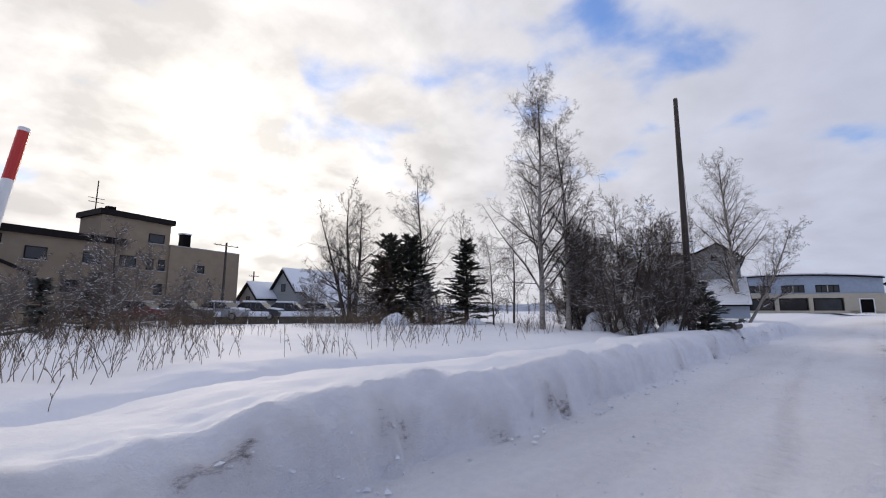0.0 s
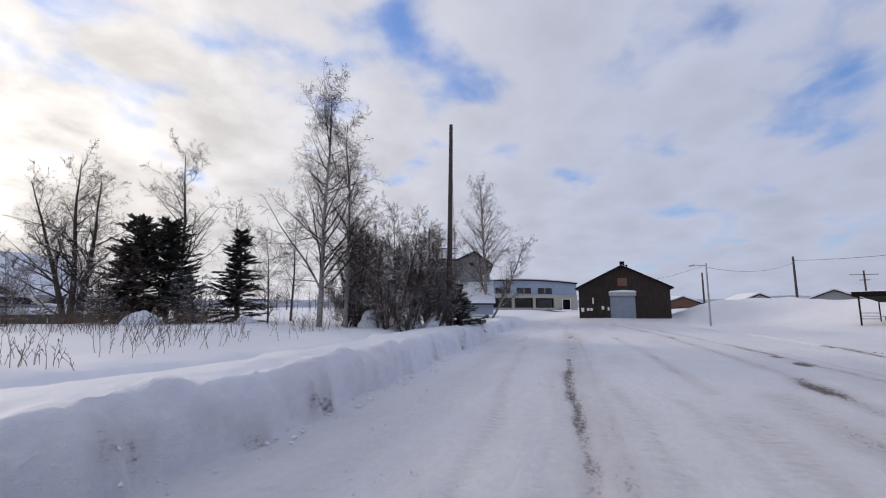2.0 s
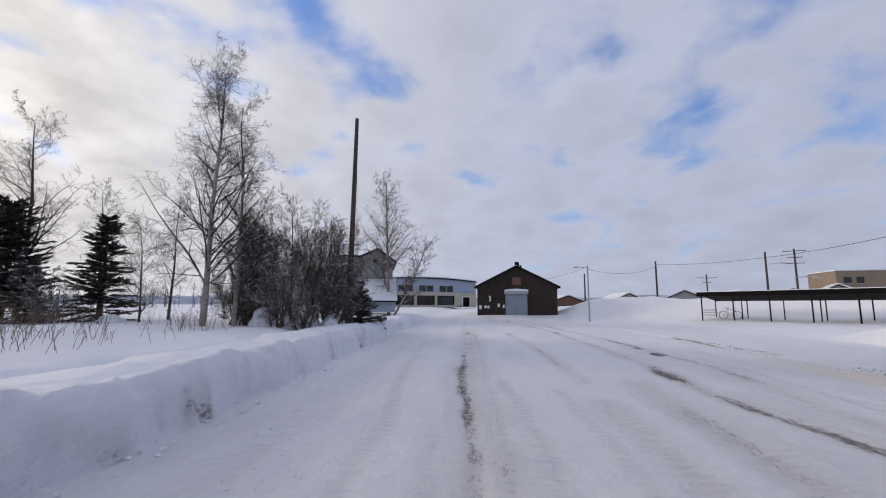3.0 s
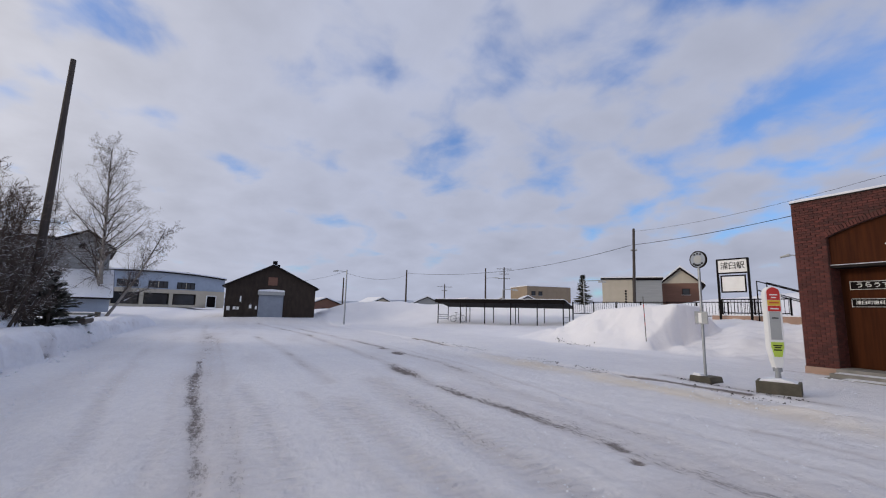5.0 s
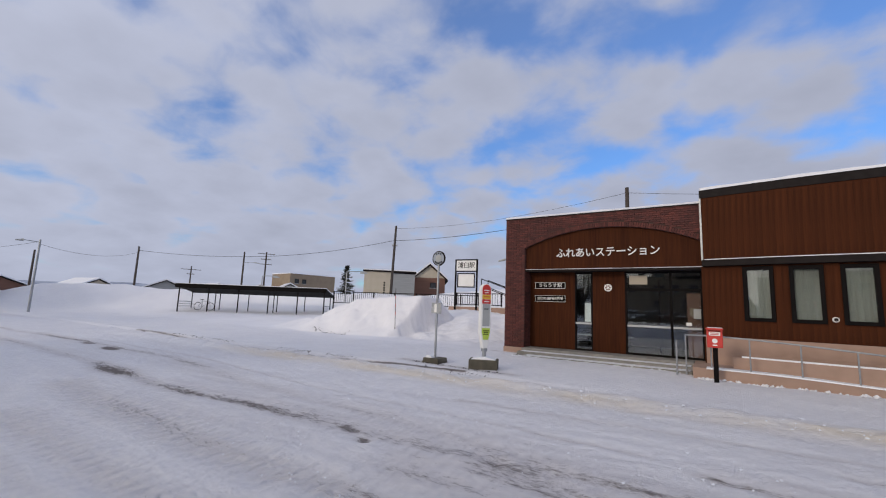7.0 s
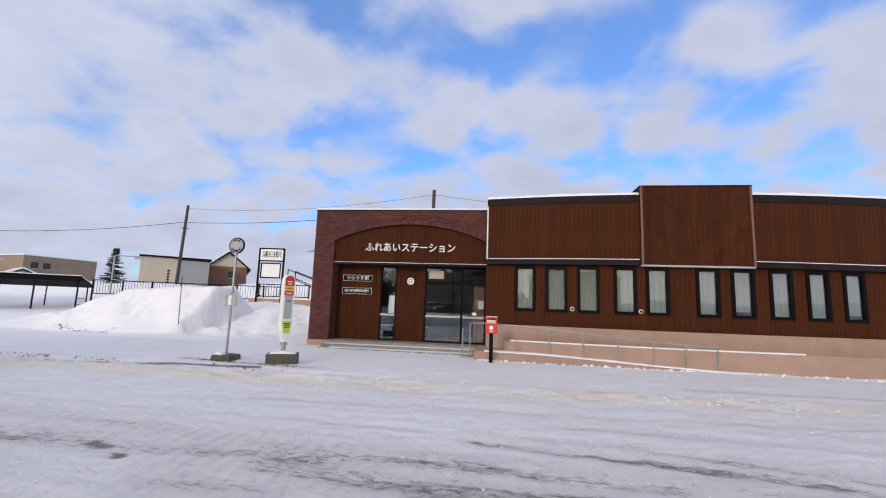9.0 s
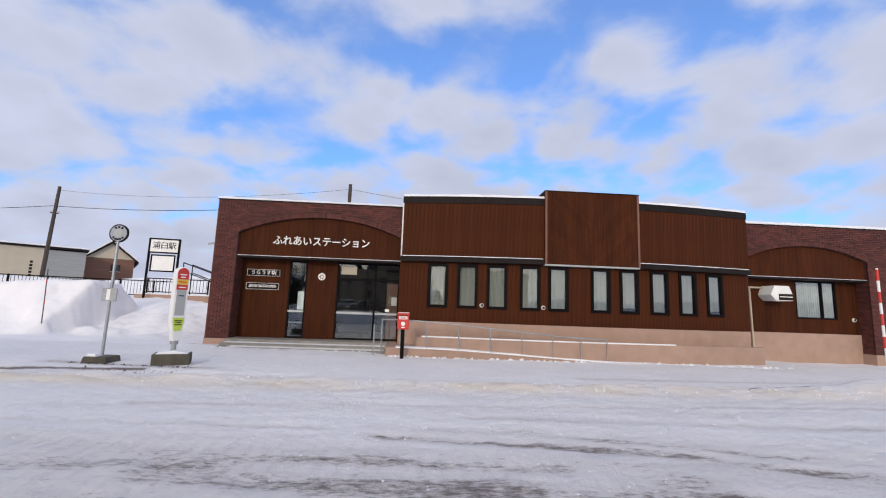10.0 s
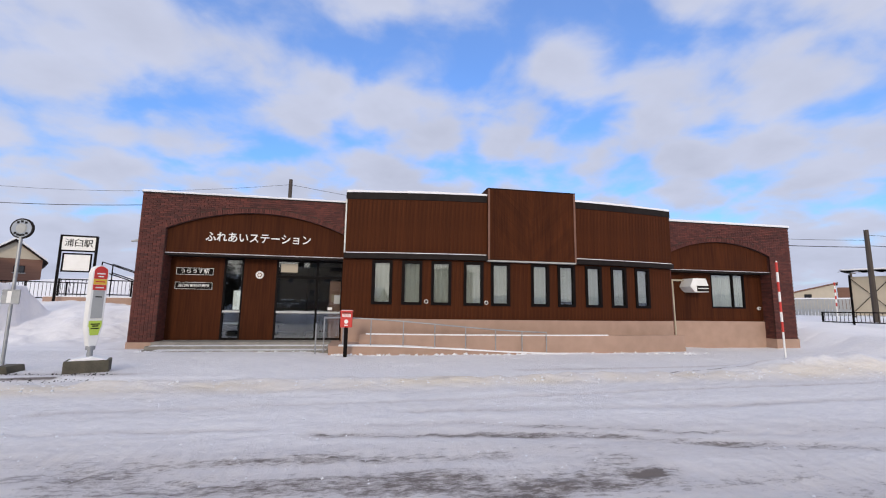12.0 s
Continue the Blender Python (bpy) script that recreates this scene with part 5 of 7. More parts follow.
def dark_shed():
    # gable front along u, depth towards -v
    t = thing("warehouse_shed", pose(-41.53, -15.74, 0.35, 0, 0, 86.0), "black corrugated-iron gabled warehouse with a grey roller shutter", "shed")
    W, H, A, D = 8.7, 3.38, 5.55, 14.0
    part("gable_wall", prism([(0, 0), (3.1, 0), (3.1, 2.5), (5.5, 2.5), (5.5, 0), (W, 0), (W, H), (W / 2, A), (0, H)], 0.18, start=0.0), SHEDWALL, t)
    for x in (0.0, W - 0.18):
        part("side_wall", box(x, x + 0.18, 0.18, D, 0, H), SHEDWALL, t)
    part("back_wall", prism([(0, 0), (W, 0), (W, H), (W / 2, A), (0, H)], 0.18, start=D), SHEDWALL, t)
    for s in (-1, 1):
        m = W / 2
        def at(u, z):
            return (m + s * u, z)
        part("roof_slope", prism([at(0, A), at(m + 0.35, H - 0.18), at(m + 0.35, H - 0.06), at(0, A + 0.14)], D + 0.7, start=-0.35), DARK, t)
        part("roof_snow", prism([at(0, A + 0.145), at(m + 0.3, H - 0.03), at(m + 0.3, H + 0.02), at(0, A + 0.21)], D + 0.3, start=0.0), CAP, t, "layer of snow")
    z = 0.02
    while z < A - 0.25:
        inset = max(0.0, (z + 0.22 - H) / (A - H) * W / 2)
        spans = ((inset, 3.0), (5.6, W - inset)) if z < 2.45 else ((inset, W - inset),)
        for u0, u1 in spans:
            part("lap_board", prism([(-0.035, z), (-0.012, z + 0.225), (-0.001, z + 0.225), (-0.001, z)], u1 - u0, axis="x", start=u0), SHEDWALL, t)
        z += 0.23
    sh = part("shutter", box(3.1, 5.5, 0.06, 0.12, 0, 2.5), SHUTTER, t, "grey ribbed roller shutter")
    for k in range(16):
        part("rib", box(3.12, 5.48, 0.035, 0.06, 0.08 + k * 0.15, 0.17 + k * 0.15), SHUTTER, sh)
    part("shutter_box", box(3.0, 5.6, -0.30, -0.032, 2.5, 2.85, bevel=0.03), GREYPANEL, t)
    part("shutter_snow", prism([(2.96, 2.85), (5.64, 2.85), (5.5, 3.02), (4.3, 3.10), (3.1, 3.0)], 0.34, start=-0.33, bevel=0.03), CAP, t, "thick snow cap")
    part("door", box(1.75, 2.55, -0.06, -0.031, 0, 1.95), SHEDWALL, t)
    part("gable_vent", box(3.9, 4.8, -0.06, -0.031, 3.5, 4.35), BROWNWALL, t)
    for x, z, w, h in ((0.2, 0.85, 0.3, 0.42), (0.78, 0.95, 0.26, 0.3), (1.12, 0.95, 0.22, 0.28), (2.25, 1.1, 0.24, 0.36), (2.82, 1.0, 0.18, 0.34), (1.35, 1.7, 0.14, 0.62)):
        part("notice", box(x, x + w, -0.07, -0.062, z, z + h), WHITE, t)
    part("chimney", box(W / 2 - 0.15, W / 2 + 0.32, 0.9, 1.35, A - 0.3, A + 0.62), BLACK, t)
    part("chimney", box(W / 2 + 0.34, W / 2 + 0.6, 0.95, 1.3, A - 0.5, A + 0.25), BLACK, t)


dark_shed()


def community_hall():
    t = thing("community_hall", pose(-79.7, -33.3, 1.2, 0, 0, 118.0), "two-storey hall with a curved snowy roof and wide windows", "building")
    L, D = 19.0, 12.0
    def roof_z(u):
        return 6.05 - 1.0 * ((u - 7.5) / 15.0) ** 2
    us = [-14 + 33.0 * k / 24 for k in range(25)]
    part("upper_wall", prism([(-14, 2.95)] + [(u, roof_z(u)) for u in us] + [(L, 2.95)], 0.3, start=0.25), BLUEWALL, t, "pale blue upper wall")
    part("lower_wall", box(-14, L, 0.0, 0.3, 2.45, 3.15), CREAM, t, "cream beam")
    # near-black block paints the unlit inside behind the piers and windows
    part("body", box(-14, L, 0.62, D, 0, 5.0), ROOM_SHADE, t)
    pts = [(u, roof_z(u)) for u in us] + [(u, roof_z(u) + 0.22) for u in us[::-1]]
    part("roof", prism(pts, D, start=-0.3), DARK, t)
    pts = [(u, roof_z(u) + 0.225) for u in us] + [(u, roof_z(u) + 0.42) for u in us[::-1]]
    part("roof_snow", prism(pts, D - 0.2, start=-0.2), CAP, t, "layer of snow")
    u = -13.6
    while u < 18:
        part("pier", box(u - 0.3, u + 0.3, 0.0, 0.4, 0, 2.45), CREAM, t)
        if u < 13:
            w = part("window", frame_bars(u + 0.9, u + 4.0, 3.35, 4.55, 0.20, 0.26, 0.09), DARK, t)
            part("pane", box(u + 0.95, u + 3.95, 0.235, 0.245, 3.4, 4.5), DARKGLASS, w)
            for k in (1, 2, 3):
                part("mullion", box(u + 0.9 + k * 0.78 - 0.05, u + 0.9 + k * 0.78 + 0.05, 0.19, 0.25, 3.4, 4.5), CREAM if k == 2 else DARK, w)
        if u < 13:
            w = part("window", frame_bars(u + 0.4, u + 4.2, 0.45, 2.35, 0.1, 0.3, 0.1), DARK, t)
            part("pane", box(u + 0.5, u + 4.1, 0.26, 0.3, 0.5, 2.3), DARKGLASS, w)
        part("sill_wall", box(u + 0.3, u + 4.3, 0.02, 0.3, 0, 0.45), CREAM, t)
        u += 4.6
    part("end_wall", box(14.3, L, 0.02, 0.5, 0, 2.6), CREAM, t)
    part("door", box(15.7, 17.3, -0.03, 0.018, 0, 2.2), BLACK, t)
    part("door_frame", frame_bars(15.55, 17.45, 0.0, 2.35, -0.06, 0.018, 0.14), WHITE, t)
    part("roof_vent", rod((14.4, 6, 5.2), (14.4, 6, 6.9), 0.3, sides=10), GREYPANEL, t)


community_hall()


def barn():
    t = thing("old_barn", pose(-32.2, -26.1, 1.1, 0, 0, 103.7), "old grey gabled barn half hidden by bare shrubs", "barn")
    W = 2.6
    part("gable_wall", prism([(-0.2, 0), (W, 0), (W, 4.55), (W / 2 - 0.1, 5.65), (-0.2, 5.0)], 0.2, start=0.0), GREYWALL, t)
    part("side_wall", box(-3.0, -0.2, 0.4, 0.6, 0, 5.0), GREYWALL, t)
    part("body", box(-0.2, W, 0.2, 9, 0, 4.5), GREYWALL, t)
    part("roof_slope", prism([(W / 2 - 0.1, 5.66), (W + 0.35, 4.42), (W + 0.35, 4.56), (W / 2 - 0.1, 5.82)], 9.5, start=-0.3), DARK, t)
    part("roof_slope", prism([(W / 2 - 0.1, 5.66), (-0.6, 4.85), (-0.6, 4.98), (W / 2 - 0.1, 5.82)], 9.5, start=-0.3), DARK, t)
    part("eave", box(-3.4, -0.6, -0.2, 1.2, 4.95, 5.1), DARK, t)
    part("gable_vent", box(0.75, 1.1, -0.03, -0.001, 4.4, 4.8), DARK, t)
    s = thing("lean_to_shed", pose(-30.2, -24.9, 1.0, 0, 0, 103.7), "pale blue lean-to shed under a sloping snowy roof", "shed")
    part("wall", prism([(-1.0, 0), (2.4, 0), (2.4, 2.75), (-1.0, 1.05)], 0.15, axis="x", start=1.95), BLUEWALL, s)
    part("wall", box(-1.6, 1.95, -1.0, -0.9, 0, 1.0), BLUEWALL, s)
    part("roof", prism([(-1.5, 0.85), (2.6, 2.85), (2.6, 2.95), (-1.5, 0.95)], 4.0, axis="x", start=-1.7), DARK, s)
    part("roof_snow", prism([(-1.5, 0.96), (2.58, 2.96), (2.5, 3.14), (-1.4, 1.15)], 3.9, axis="x", start=-1.65, bevel=0.03), CAP, s, "thick snow")
    lg = thing("snowy_log_pile", pose(-14.5, -20.75, 0.72, 0, 0, 96), "short pile of dark logs under snow at the bank's edge", "logs")
    for k in range(3):
        part("log", rod((-0.1 + 0.28 * k, 0, 0.14), (-0.1 + 0.28 * k, 2.2, 0.14), 0.14, 0.13), BARK, lg)
    part("log_snow", box(-0.25, 0.62, 0.1, 2.1, 0.24, 0.36, bevel=0.05), CAP, lg)


barn()


# ---- south side: tan building, grey house, parked cars ----
def window_unit(parent, u0, u1, z0, z1, y=0.0, name="window"):
    w = part(name, frame_bars(u0, u1, z0, z1, y - 0.05, y - 0.003, 0.07), DARK, parent)
    part("pane", box(u0 + 0.06, u1 - 0.06, y - 0.03, y - 0.004, z0 + 0.06, z1 - 0.06), DARKGLASS, w)
    part("sill", box(u0 - 0.08, u1 + 0.08, y - 0.10, y - 0.004, z0 - 0.08, z0 - 0.005), GREYPANEL, w)
    return w


def tan_building():
    # origin at the west end; u runs east; the front faces the road, so v is negative towards the camera
    t = thing("apartment_building", pose(-11.7, -72.75, 1.0, 0, 0, 19.3 + 180), "tan rendered three-storey building with flat roofs and a tower", "building")
    def ub(u0, u1, z0, z1, v0, v1, name, mat, label=""):
        # front at v = 0, depth behind
        return part(name, box(-u1, -u0, v0, v1, z0 if z0 > 0 else -0.8, z1), mat, t, label)
    ub(0, 8.6, 0, 7.65, 0, 12, "west_block", TAN)
    ub(8.6, 15.2, 0, 9.9, 0.25, 4.5, "tower", TAN)
    ub(8.3, 15.5, 9.9, 10.45, -0.1, 4.8, "tower_parapet", DARK)
    ub(13.6, 30, 0, 7.0, -0.35, 12, "east_block", TAN)
    ub(13.3, 30.3, 7.0, 7.6, -0.7, 12.4, "east_parapet", DARK)
    ub(0, 8.55, 7.65, 7.75, -0.05, 12, "coping", GREYPANEL)
    ub(5.2, 6.1, 7.7, 9.5, 2.0, 2.9, "chimney", BLACK)
    ub(5.1, 6.2, 9.5, 9.65, 1.9, 3.0, "chimney_cap", CAP)
    ub(13.3, 14.0, 10.45, 11.2, 2, 2.7, "vent_stack", BLACK)
    part("mast", rod((-15.3, 1.5, 9.9), (-15.3, 1.5, 13.4), 0.05, sides=6), DARK, t)
    for z in (11.2, 11.6):
        part("mast_bar", rod((-16.0, 1.5, z), (-14.6, 1.5, z), 0.03, sides=6), DARK, t)
    def win(u0, u1, z0, z1, v):
        w = part("window", frame_bars(-u1, -u0, z0, z1, v - 0.06, v - 0.003, 0.08), DARK, t)
        part("pane", box(-u1 + 0.07, -u0 - 0.07, v - 0.03, v - 0.004, z0 + 0.07, z1 - 0.07), DARKGLASS, w)
        part("sill", box(-u1 - 0.1, -u0 + 0.1, v - 0.14, v - 0.005, z0 - 0.1, z0 - 0.01), GREYPANEL, w)
    win(4.55, 5.4, 4.85, 5.75, 0)
    win(8.9, 9.6, 4.8, 6.0, 0.25); win(10.1, 10.8, 4.8, 6.0, 0.25); win(9.0, 9.8, 2.2, 3.4, 0.25); win(9.2, 10.8, 7.7, 8.7, 0.25)
    win(11.8, 13.3, 4.9, 6.1, 0.25)
    for u in (15.1, 19.2, 23.0):
        win(u, u + 1.5, 4.9, 6.0, -0.35)
    for u in (14.2, 16.6, 19.6, 23.0):
        win(u, u + 1.4, 2.2, 3.3, -0.35)
    win(22.2, 22.7, 6.0, 6.8, -0.35)
    h = thing("tan_outbuilding", pose(10.2, -58.0, 0.8, 0, 0, 200), "low brown gabled outbuilding beside the tan building", "building")
    part("wall", prism([(-4, -0.8), (3.2, -0.8), (3.2, 3.4), (-4, 6.6)], 6, start=0.0), TAN, h)
    part("roof", prism([(3.6, 3.25), (-4, 6.63), (-4, 6.8), (3.6, 3.42)], 6.6, start=-0.3), DARK, h)


tan_building()


def gabled_house(x, y, z, rz, w, d, eave, ridge, wall, label, name="house", snow=0.22, windows=(), chimney=False, floorband=None):
    """House with its gable facing local -y."""
    t = thing(name, pose(x, y, z, 0, 0, rz), label, "house")
    m = w / 2
    part("wall", prism([(-m, -0.8), (m, -0.8), (m, eave), (0, ridge), (-m, eave)], d, start=0.0), wall, t)
    k = (ridge - eave) / m
    for s in (-1, 1):
        part("roof", prism([(0, ridge), (s * (m + 0.4), eave - 0.4 * k), (s * (m + 0.4), eave - 0.4 * k + 0.16), (0, ridge + 0.18)], d + 0.8, start=-0.4), DARK, t)
        part("roof_snow", prism([(0, ridge + 0.185), (s * (m + 0.34), eave - 0.34 * k + 0.17), (s * (m + 0.3), eave - 0.3 * k + 0.17 + snow), (0, ridge + 0.2 + snow)], d + 0.5, start=-0.28), CAP, t, "thick snow")
    for u0, u1, z0, z1 in windows:
        window_unit(t, u0, u1, z0, z1)
    if chimney:
        part("chimney", box(m * 0.3, m * 0.3 + 0.5, d * 0.4, d * 0.4 + 0.5, eave, ridge + 1.0), DARK, t)
    if floorband:
        part("gable_panel", prism([(-m + 0.1, eave + 0.05), (m - 0.1, eave + 0.05), (0, ridge - 0.08)], -0.03, start=-0.002), floorband, t)
    return t


gh = gabled_house(-16.6, -70.2, 1.0, 100, 5.4, 10, 3.1, 5.75, GREYWALL, "grey two-storey house with snow-covered roofs", windows=((-0.45, 0.45, 3.0, 4.0), (0.7, 1.0, 4.3, 4.6)))
part("lean_to_roof", prism([(5.6, 1.7), (2.4, 2.95), (2.4, 3.25), (5.6, 2.0)], 8.0, start=1.2), CAP, gh, "snow-covered lean-to roof")
part("lean_to_wall", box(2.72, 5.3, 1.5, 9.0, -0.8, 1.7), GREYWALL, gh)
gabled_house(-13.4, -73.5, 1.0, 100, 4.2, 8, 2.2, 4.0, GREYWALL, "small grey house behind the grey house", windows=((-0.4, 0.4, 1.6, 2.4),))


def car(x, y, z, rz, paint, snow, label):
    t = thing("parked_car", pose(x, y, z, 0, 0, rz), label, "car", "parked cars")
    body = [(-2.1, 0.28), (2.1, 0.28), (2.15, 0.62), (1.95, 0.80), (1.05, 0.92), (-1.7, 0.98), (-2.1, 0.85)]
    part("body", prism(body, 1.64, start=-0.82, bevel=0.06), paint, t)
    cabin = [(1.05, 0.90), (0.45, 1.40), (-1.15, 1.44), (-1.85, 0.95)]
    cab = part("cabin", prism(cabin, 1.44, start=-0.72, bevel=0.05), DARKGLASS, t, "dark windows")
    part("roof_panel", prism([(0.48, 1.36), (0.40, 1.43), (-1.12, 1.47), (-1.2, 1.40)], 1.36, start=-0.68, bevel=0.02), paint, cab)
    for px in (-0.35,):
        part("pillar", box(px - 0.05, px + 0.05, -0.735, 0.735, 0.92, 1.40), paint, cab)
    for wx in (-1.3, 1.35):
        for s in (-1, 1):
            w = part("wheel", rod((wx, s * 0.66, 0.30), (wx, s * 0.84, 0.30), 0.31, sides=18), RUBBER, t)
            part("rim", rod((wx, s * 0.841, 0.30), (wx, s * 0.85, 0.30), 0.19, sides=12), STEEL, w)
    for s in (-1, 1):
        part("headlight", box(2.02, 2.14, s * 0.62 - 0.16, s * 0.62 + 0.16, 0.60, 0.74, bevel=0.02), GREYPANEL, t)
        part("mirror", box(0.75, 0.93, s * 0.86 - 0.08, s * 0.86 + 0.08, 0.95, 1.08, bevel=0.02), paint, t)
    if snow > 0:
        part("roof_snow", prism([(0.42, 1.43), (0.3, 1.44 + snow), (-1.1, 1.48 + snow), (-1.2, 1.44)], 1.3, start=-0.65, bevel=0.04), CAP, t, "cap of snow")
        part("hood_snow", prism([(1.95, 0.82), (1.8, 0.86 + snow * 0.6), (1.15, 0.94 + snow * 0.6), (1.02, 0.92)], 1.4, start=-0.7, bevel=0.03), CAP, t, "layer of snow")
    return t


CARRED = material("dark_red_car_paint", (0.16, 0.018, 0.018), (0.13, 0.016, 0.016), rough=0.3)
CARDARK = material("dark_car_paint", (0.03, 0.032, 0.038), (0.025, 0.027, 0.032), rough=0.3)
CARSILVER = material("silver_car_paint", (0.36, 0.37, 0.39), (0.32, 0.33, 0.35), rough=0.3, metal=0.4)
CARWHITE = material("white_car_paint", (0.66, 0.67, 0.68), (0.6, 0.61, 0.62), rough=0.35)
row = [(3.2, CARRED, 0.05, "dark red parked car with light snow"), (0.6, CARRED, 0.04, "dark red parked car with light snow"), (-2.0, CARDARK, 0.10, "dark parked car capped with snow"),
       (-4.7, CARSILVER, 0.12, "silver parked car capped with snow"), (-7.3, CARDARK, 0.14, "dark parked car with snow on its bonnet"), (-9.9, CARDARK, 0.12, "dark parked car under patches of snow"),
       (-12.5, CARSILVER, 0.14, "silver parked car capped with snow"), (-15.2, CARWHITE, 0.16, "white parked car heavily covered in snow")]
for k, (x, paint, sn, lb) in enumerate(row):
    y = -55.6 - 0.40 * x * 0.55 + 1.5
    car(x, y - 0.4, 0.78, 128 + (k % 3) * 5, paint, sn, lb)
gw = thing("parking_guard_wall", pose(-1.9, -54.0, 0.3, 0, 0, 158.2), "low dark guard wall topped with thick snow", "wall")
for k in range(6):
    part("panel", box(k * 2.35, k * 2.35 + 2.28, -0.12, 0.12, 0, 0.75), OLDCONC, gw)
part("wall_snow", box(-0.1, 14.2, -0.35, 0.55, 0.75, 1.18, bevel=0.14), CAP, gw, "thick pillow of snow")


# ---- north side: platform, sign, houses ----
def platform_sign():
    t = thing("station_name_board", pose(-7.13, 8.05, 1.0, 0, 0, 8.5), "white station name board on black posts by the platform", "sign")
    for x in (0.0, 1.42):
        part("post", box(x - 0.045, x + 0.045, -0.045, 0.045, 0, 3.65), BLACK, t)
    b = part("name_board", box(0.045, 1.375, -0.03, 0.03, 2.92, 3.62), WHITE, t)
    part("rim", frame_bars(-0.03, 1.45, 2.87, 3.67, -0.05, -0.031, 0.075), BLACK, b)
    lettering("lettering", "浦臼駅", 0.40, LEAD, b, pose(0.71, -0.035, 3.27) @ UPRIGHT, 0.004, width=1.12)
    lb = part("lower_board", box(0.18, 1.24, -0.02, 0.02, 1.95, 2.72), WHITE, t, "blank pale board")
    part("rim", frame_bars(0.12, 1.30, 1.89, 2.80, -0.035, -0.021, 0.07), BLACK, lb)
    part("legend_bar", box(0.2, 1.22, -0.022, -0.0205, 1.98, 2.08), WHITE, lb)
    w = thing("platform_end_wall", pose(-7.5, 8.25, 0.9, 0, 0, 8.5), "salmon rendered wall at the end of the platform", "wall")
    part("wall", box(-0.2, 4.6, 0, 0.3, 0, 0.80, bevel=0.01), SALMON, w)
    part("wall_snow", box(-0.15, 4.5, 0.02, 0.28, 0.80, 0.86, bevel=0.02), CAP, w)


platform_sign()


def railing(x, y, z, rz, length, n, h=1.0, label="black steel fence along the snowy platform", slope=0.0, group="platform fences"):
    t = thing("platform_fence", pose(x, y, z, 0, 0, rz), label, "fence", group)
    for k in range(n + 1):
        u = length * k / n
        part("post", box(u - 0.035, u + 0.035, -0.035, 0.035, -0.6 + slope * u, h + slope * u), BLACK, t)
    for f in (0.12, 0.96):
        part("rail", rod((0, 0, h * f), (length, 0, h * f + slope * length), 0.028, sides=6), BLACK, t)
    m = int(length / 0.16)
    for k in range(m):
        u = length * (k + 0.5) / m
        part("bar", rod((u, 0, h * 0.12 + slope * u), (u, 0, h * 0.96 + slope * u), 0.013, sides=4), BLACK, t)


railing(-18.3, 8.3, 1.55, 17.8, 11.8, 7)
railing(-7.4, 8.7, 1.75, 8.5, 3.0, 2, 0.85)
railing(30.84, 3.45, 0.95, -76, 5.0, 4, 0.58, "black steel fence standing in deep snow", group="east fences")
stair = thing("stair_handrail", pose(-5.5, 8.45, 1.45, 0, 0, 8.5), "black tubular handrails on the platform stairs", "railing")
for yy in (0.0, 1.3):
    for dz in (0.55, 1.0):
        part("rail", rod((0, yy, 1.55 + dz - 0.55), (3.4, yy, 0.35 + dz - 0.55), 0.028, sides=6), BLACK, stair)
    for u in (0.0, 1.7, 3.4):
        part("post", rod((u, yy, -0.5), (u, yy, 2.0 - 1.2 * u / 3.4), 0.03, sides=6), BLACK, stair)
pl = thing("platform_lamp", pose(-3.9, 10.5, 1.4), "grey curved platform lamp post", "lamp")
part("post", rod((0, 0, 0), (0, 0, 3.2), 0.04, sides=8), STEEL, pl)
part("arm", rod((0, 0, 3.2), (-0.9, -0.2, 3.45), 0.03, sides=8), STEEL, pl)
part("head", rod((-0.9, -0.2, 3.45), (-1.3, -0.3, 3.35), 0.08, 0.05, 8), GREYPANEL, pl)
for (x, y, z) in ((-37.0, 14.6, 1.4), (-22.3, 13.4, 1.6)):
    pl = thing("platform_lamp", pose(x, y, z), "grey platform lamp with a flat arm", "lamp", "platform lamps")
    part("post", rod((0, 0, 0), (0, 0, 3.0), 0.05, sides=8), STEEL, pl)
    part("arm", rod((0, 0, 3.0), (1.3, 1.0, 3.05), 0.04, sides=8), STEEL, pl)
    part("head", rod((1.0, 0.75, 2.95), (1.5, 1.15, 2.9), 0.10, 0.08, 8), GREYPANEL, pl)

wb = thing("cream_box_building", pose(-28.95, 22.75, 1.5, 0, 0, 40.0), "plain cream flat-roofed building beyond the tracks", "building")
part("wall", box(0, 3.15, 0, 5, 0, 4.1), CREAM, wb)
part("wall", box(3.155, 6.1, 0.15, 5, 0, 4.0), GREYWALL, wb)
part("roof_edge", box(-0.15, 6.25, -0.15, 5.1, 4.1, 4.28), DARK, wb)
part("roof_snow", box(-0.1, 6.2, -0.1, 5.0, 4.28, 4.42, bevel=0.03), CAP, wb)
for z in (1.2, 1.5, 1.8, 2.1, 2.4, 2.7):
    part("text_bar", box(2.35, 2.55, -0.02, -0.003, z, z + 0.2), LEAD, wb)
gabled_house(-26.2, 32.6, 1.5, 34.9, 4.2, 9, 4.0, 5.75, BROWNWALL, "brown house with a pale gable and snowy roof", windows=((0.1, 0.9, 2.7, 3.4),), floorband=CREAM)
tb = thing("tan_flat_building", pose(-64.8, 39.5, 1.5, 0, 0, 79.4), "far tan flat-roofed building", "building")
part("wall", box(0, 10.2, 0, 8, 0, 5.7), TAN, tb)
part("roof_snow", box(-0.1, 10.3, -0.1, 8.1, 5.7, 5.85, bevel=0.03), CAP, tb)
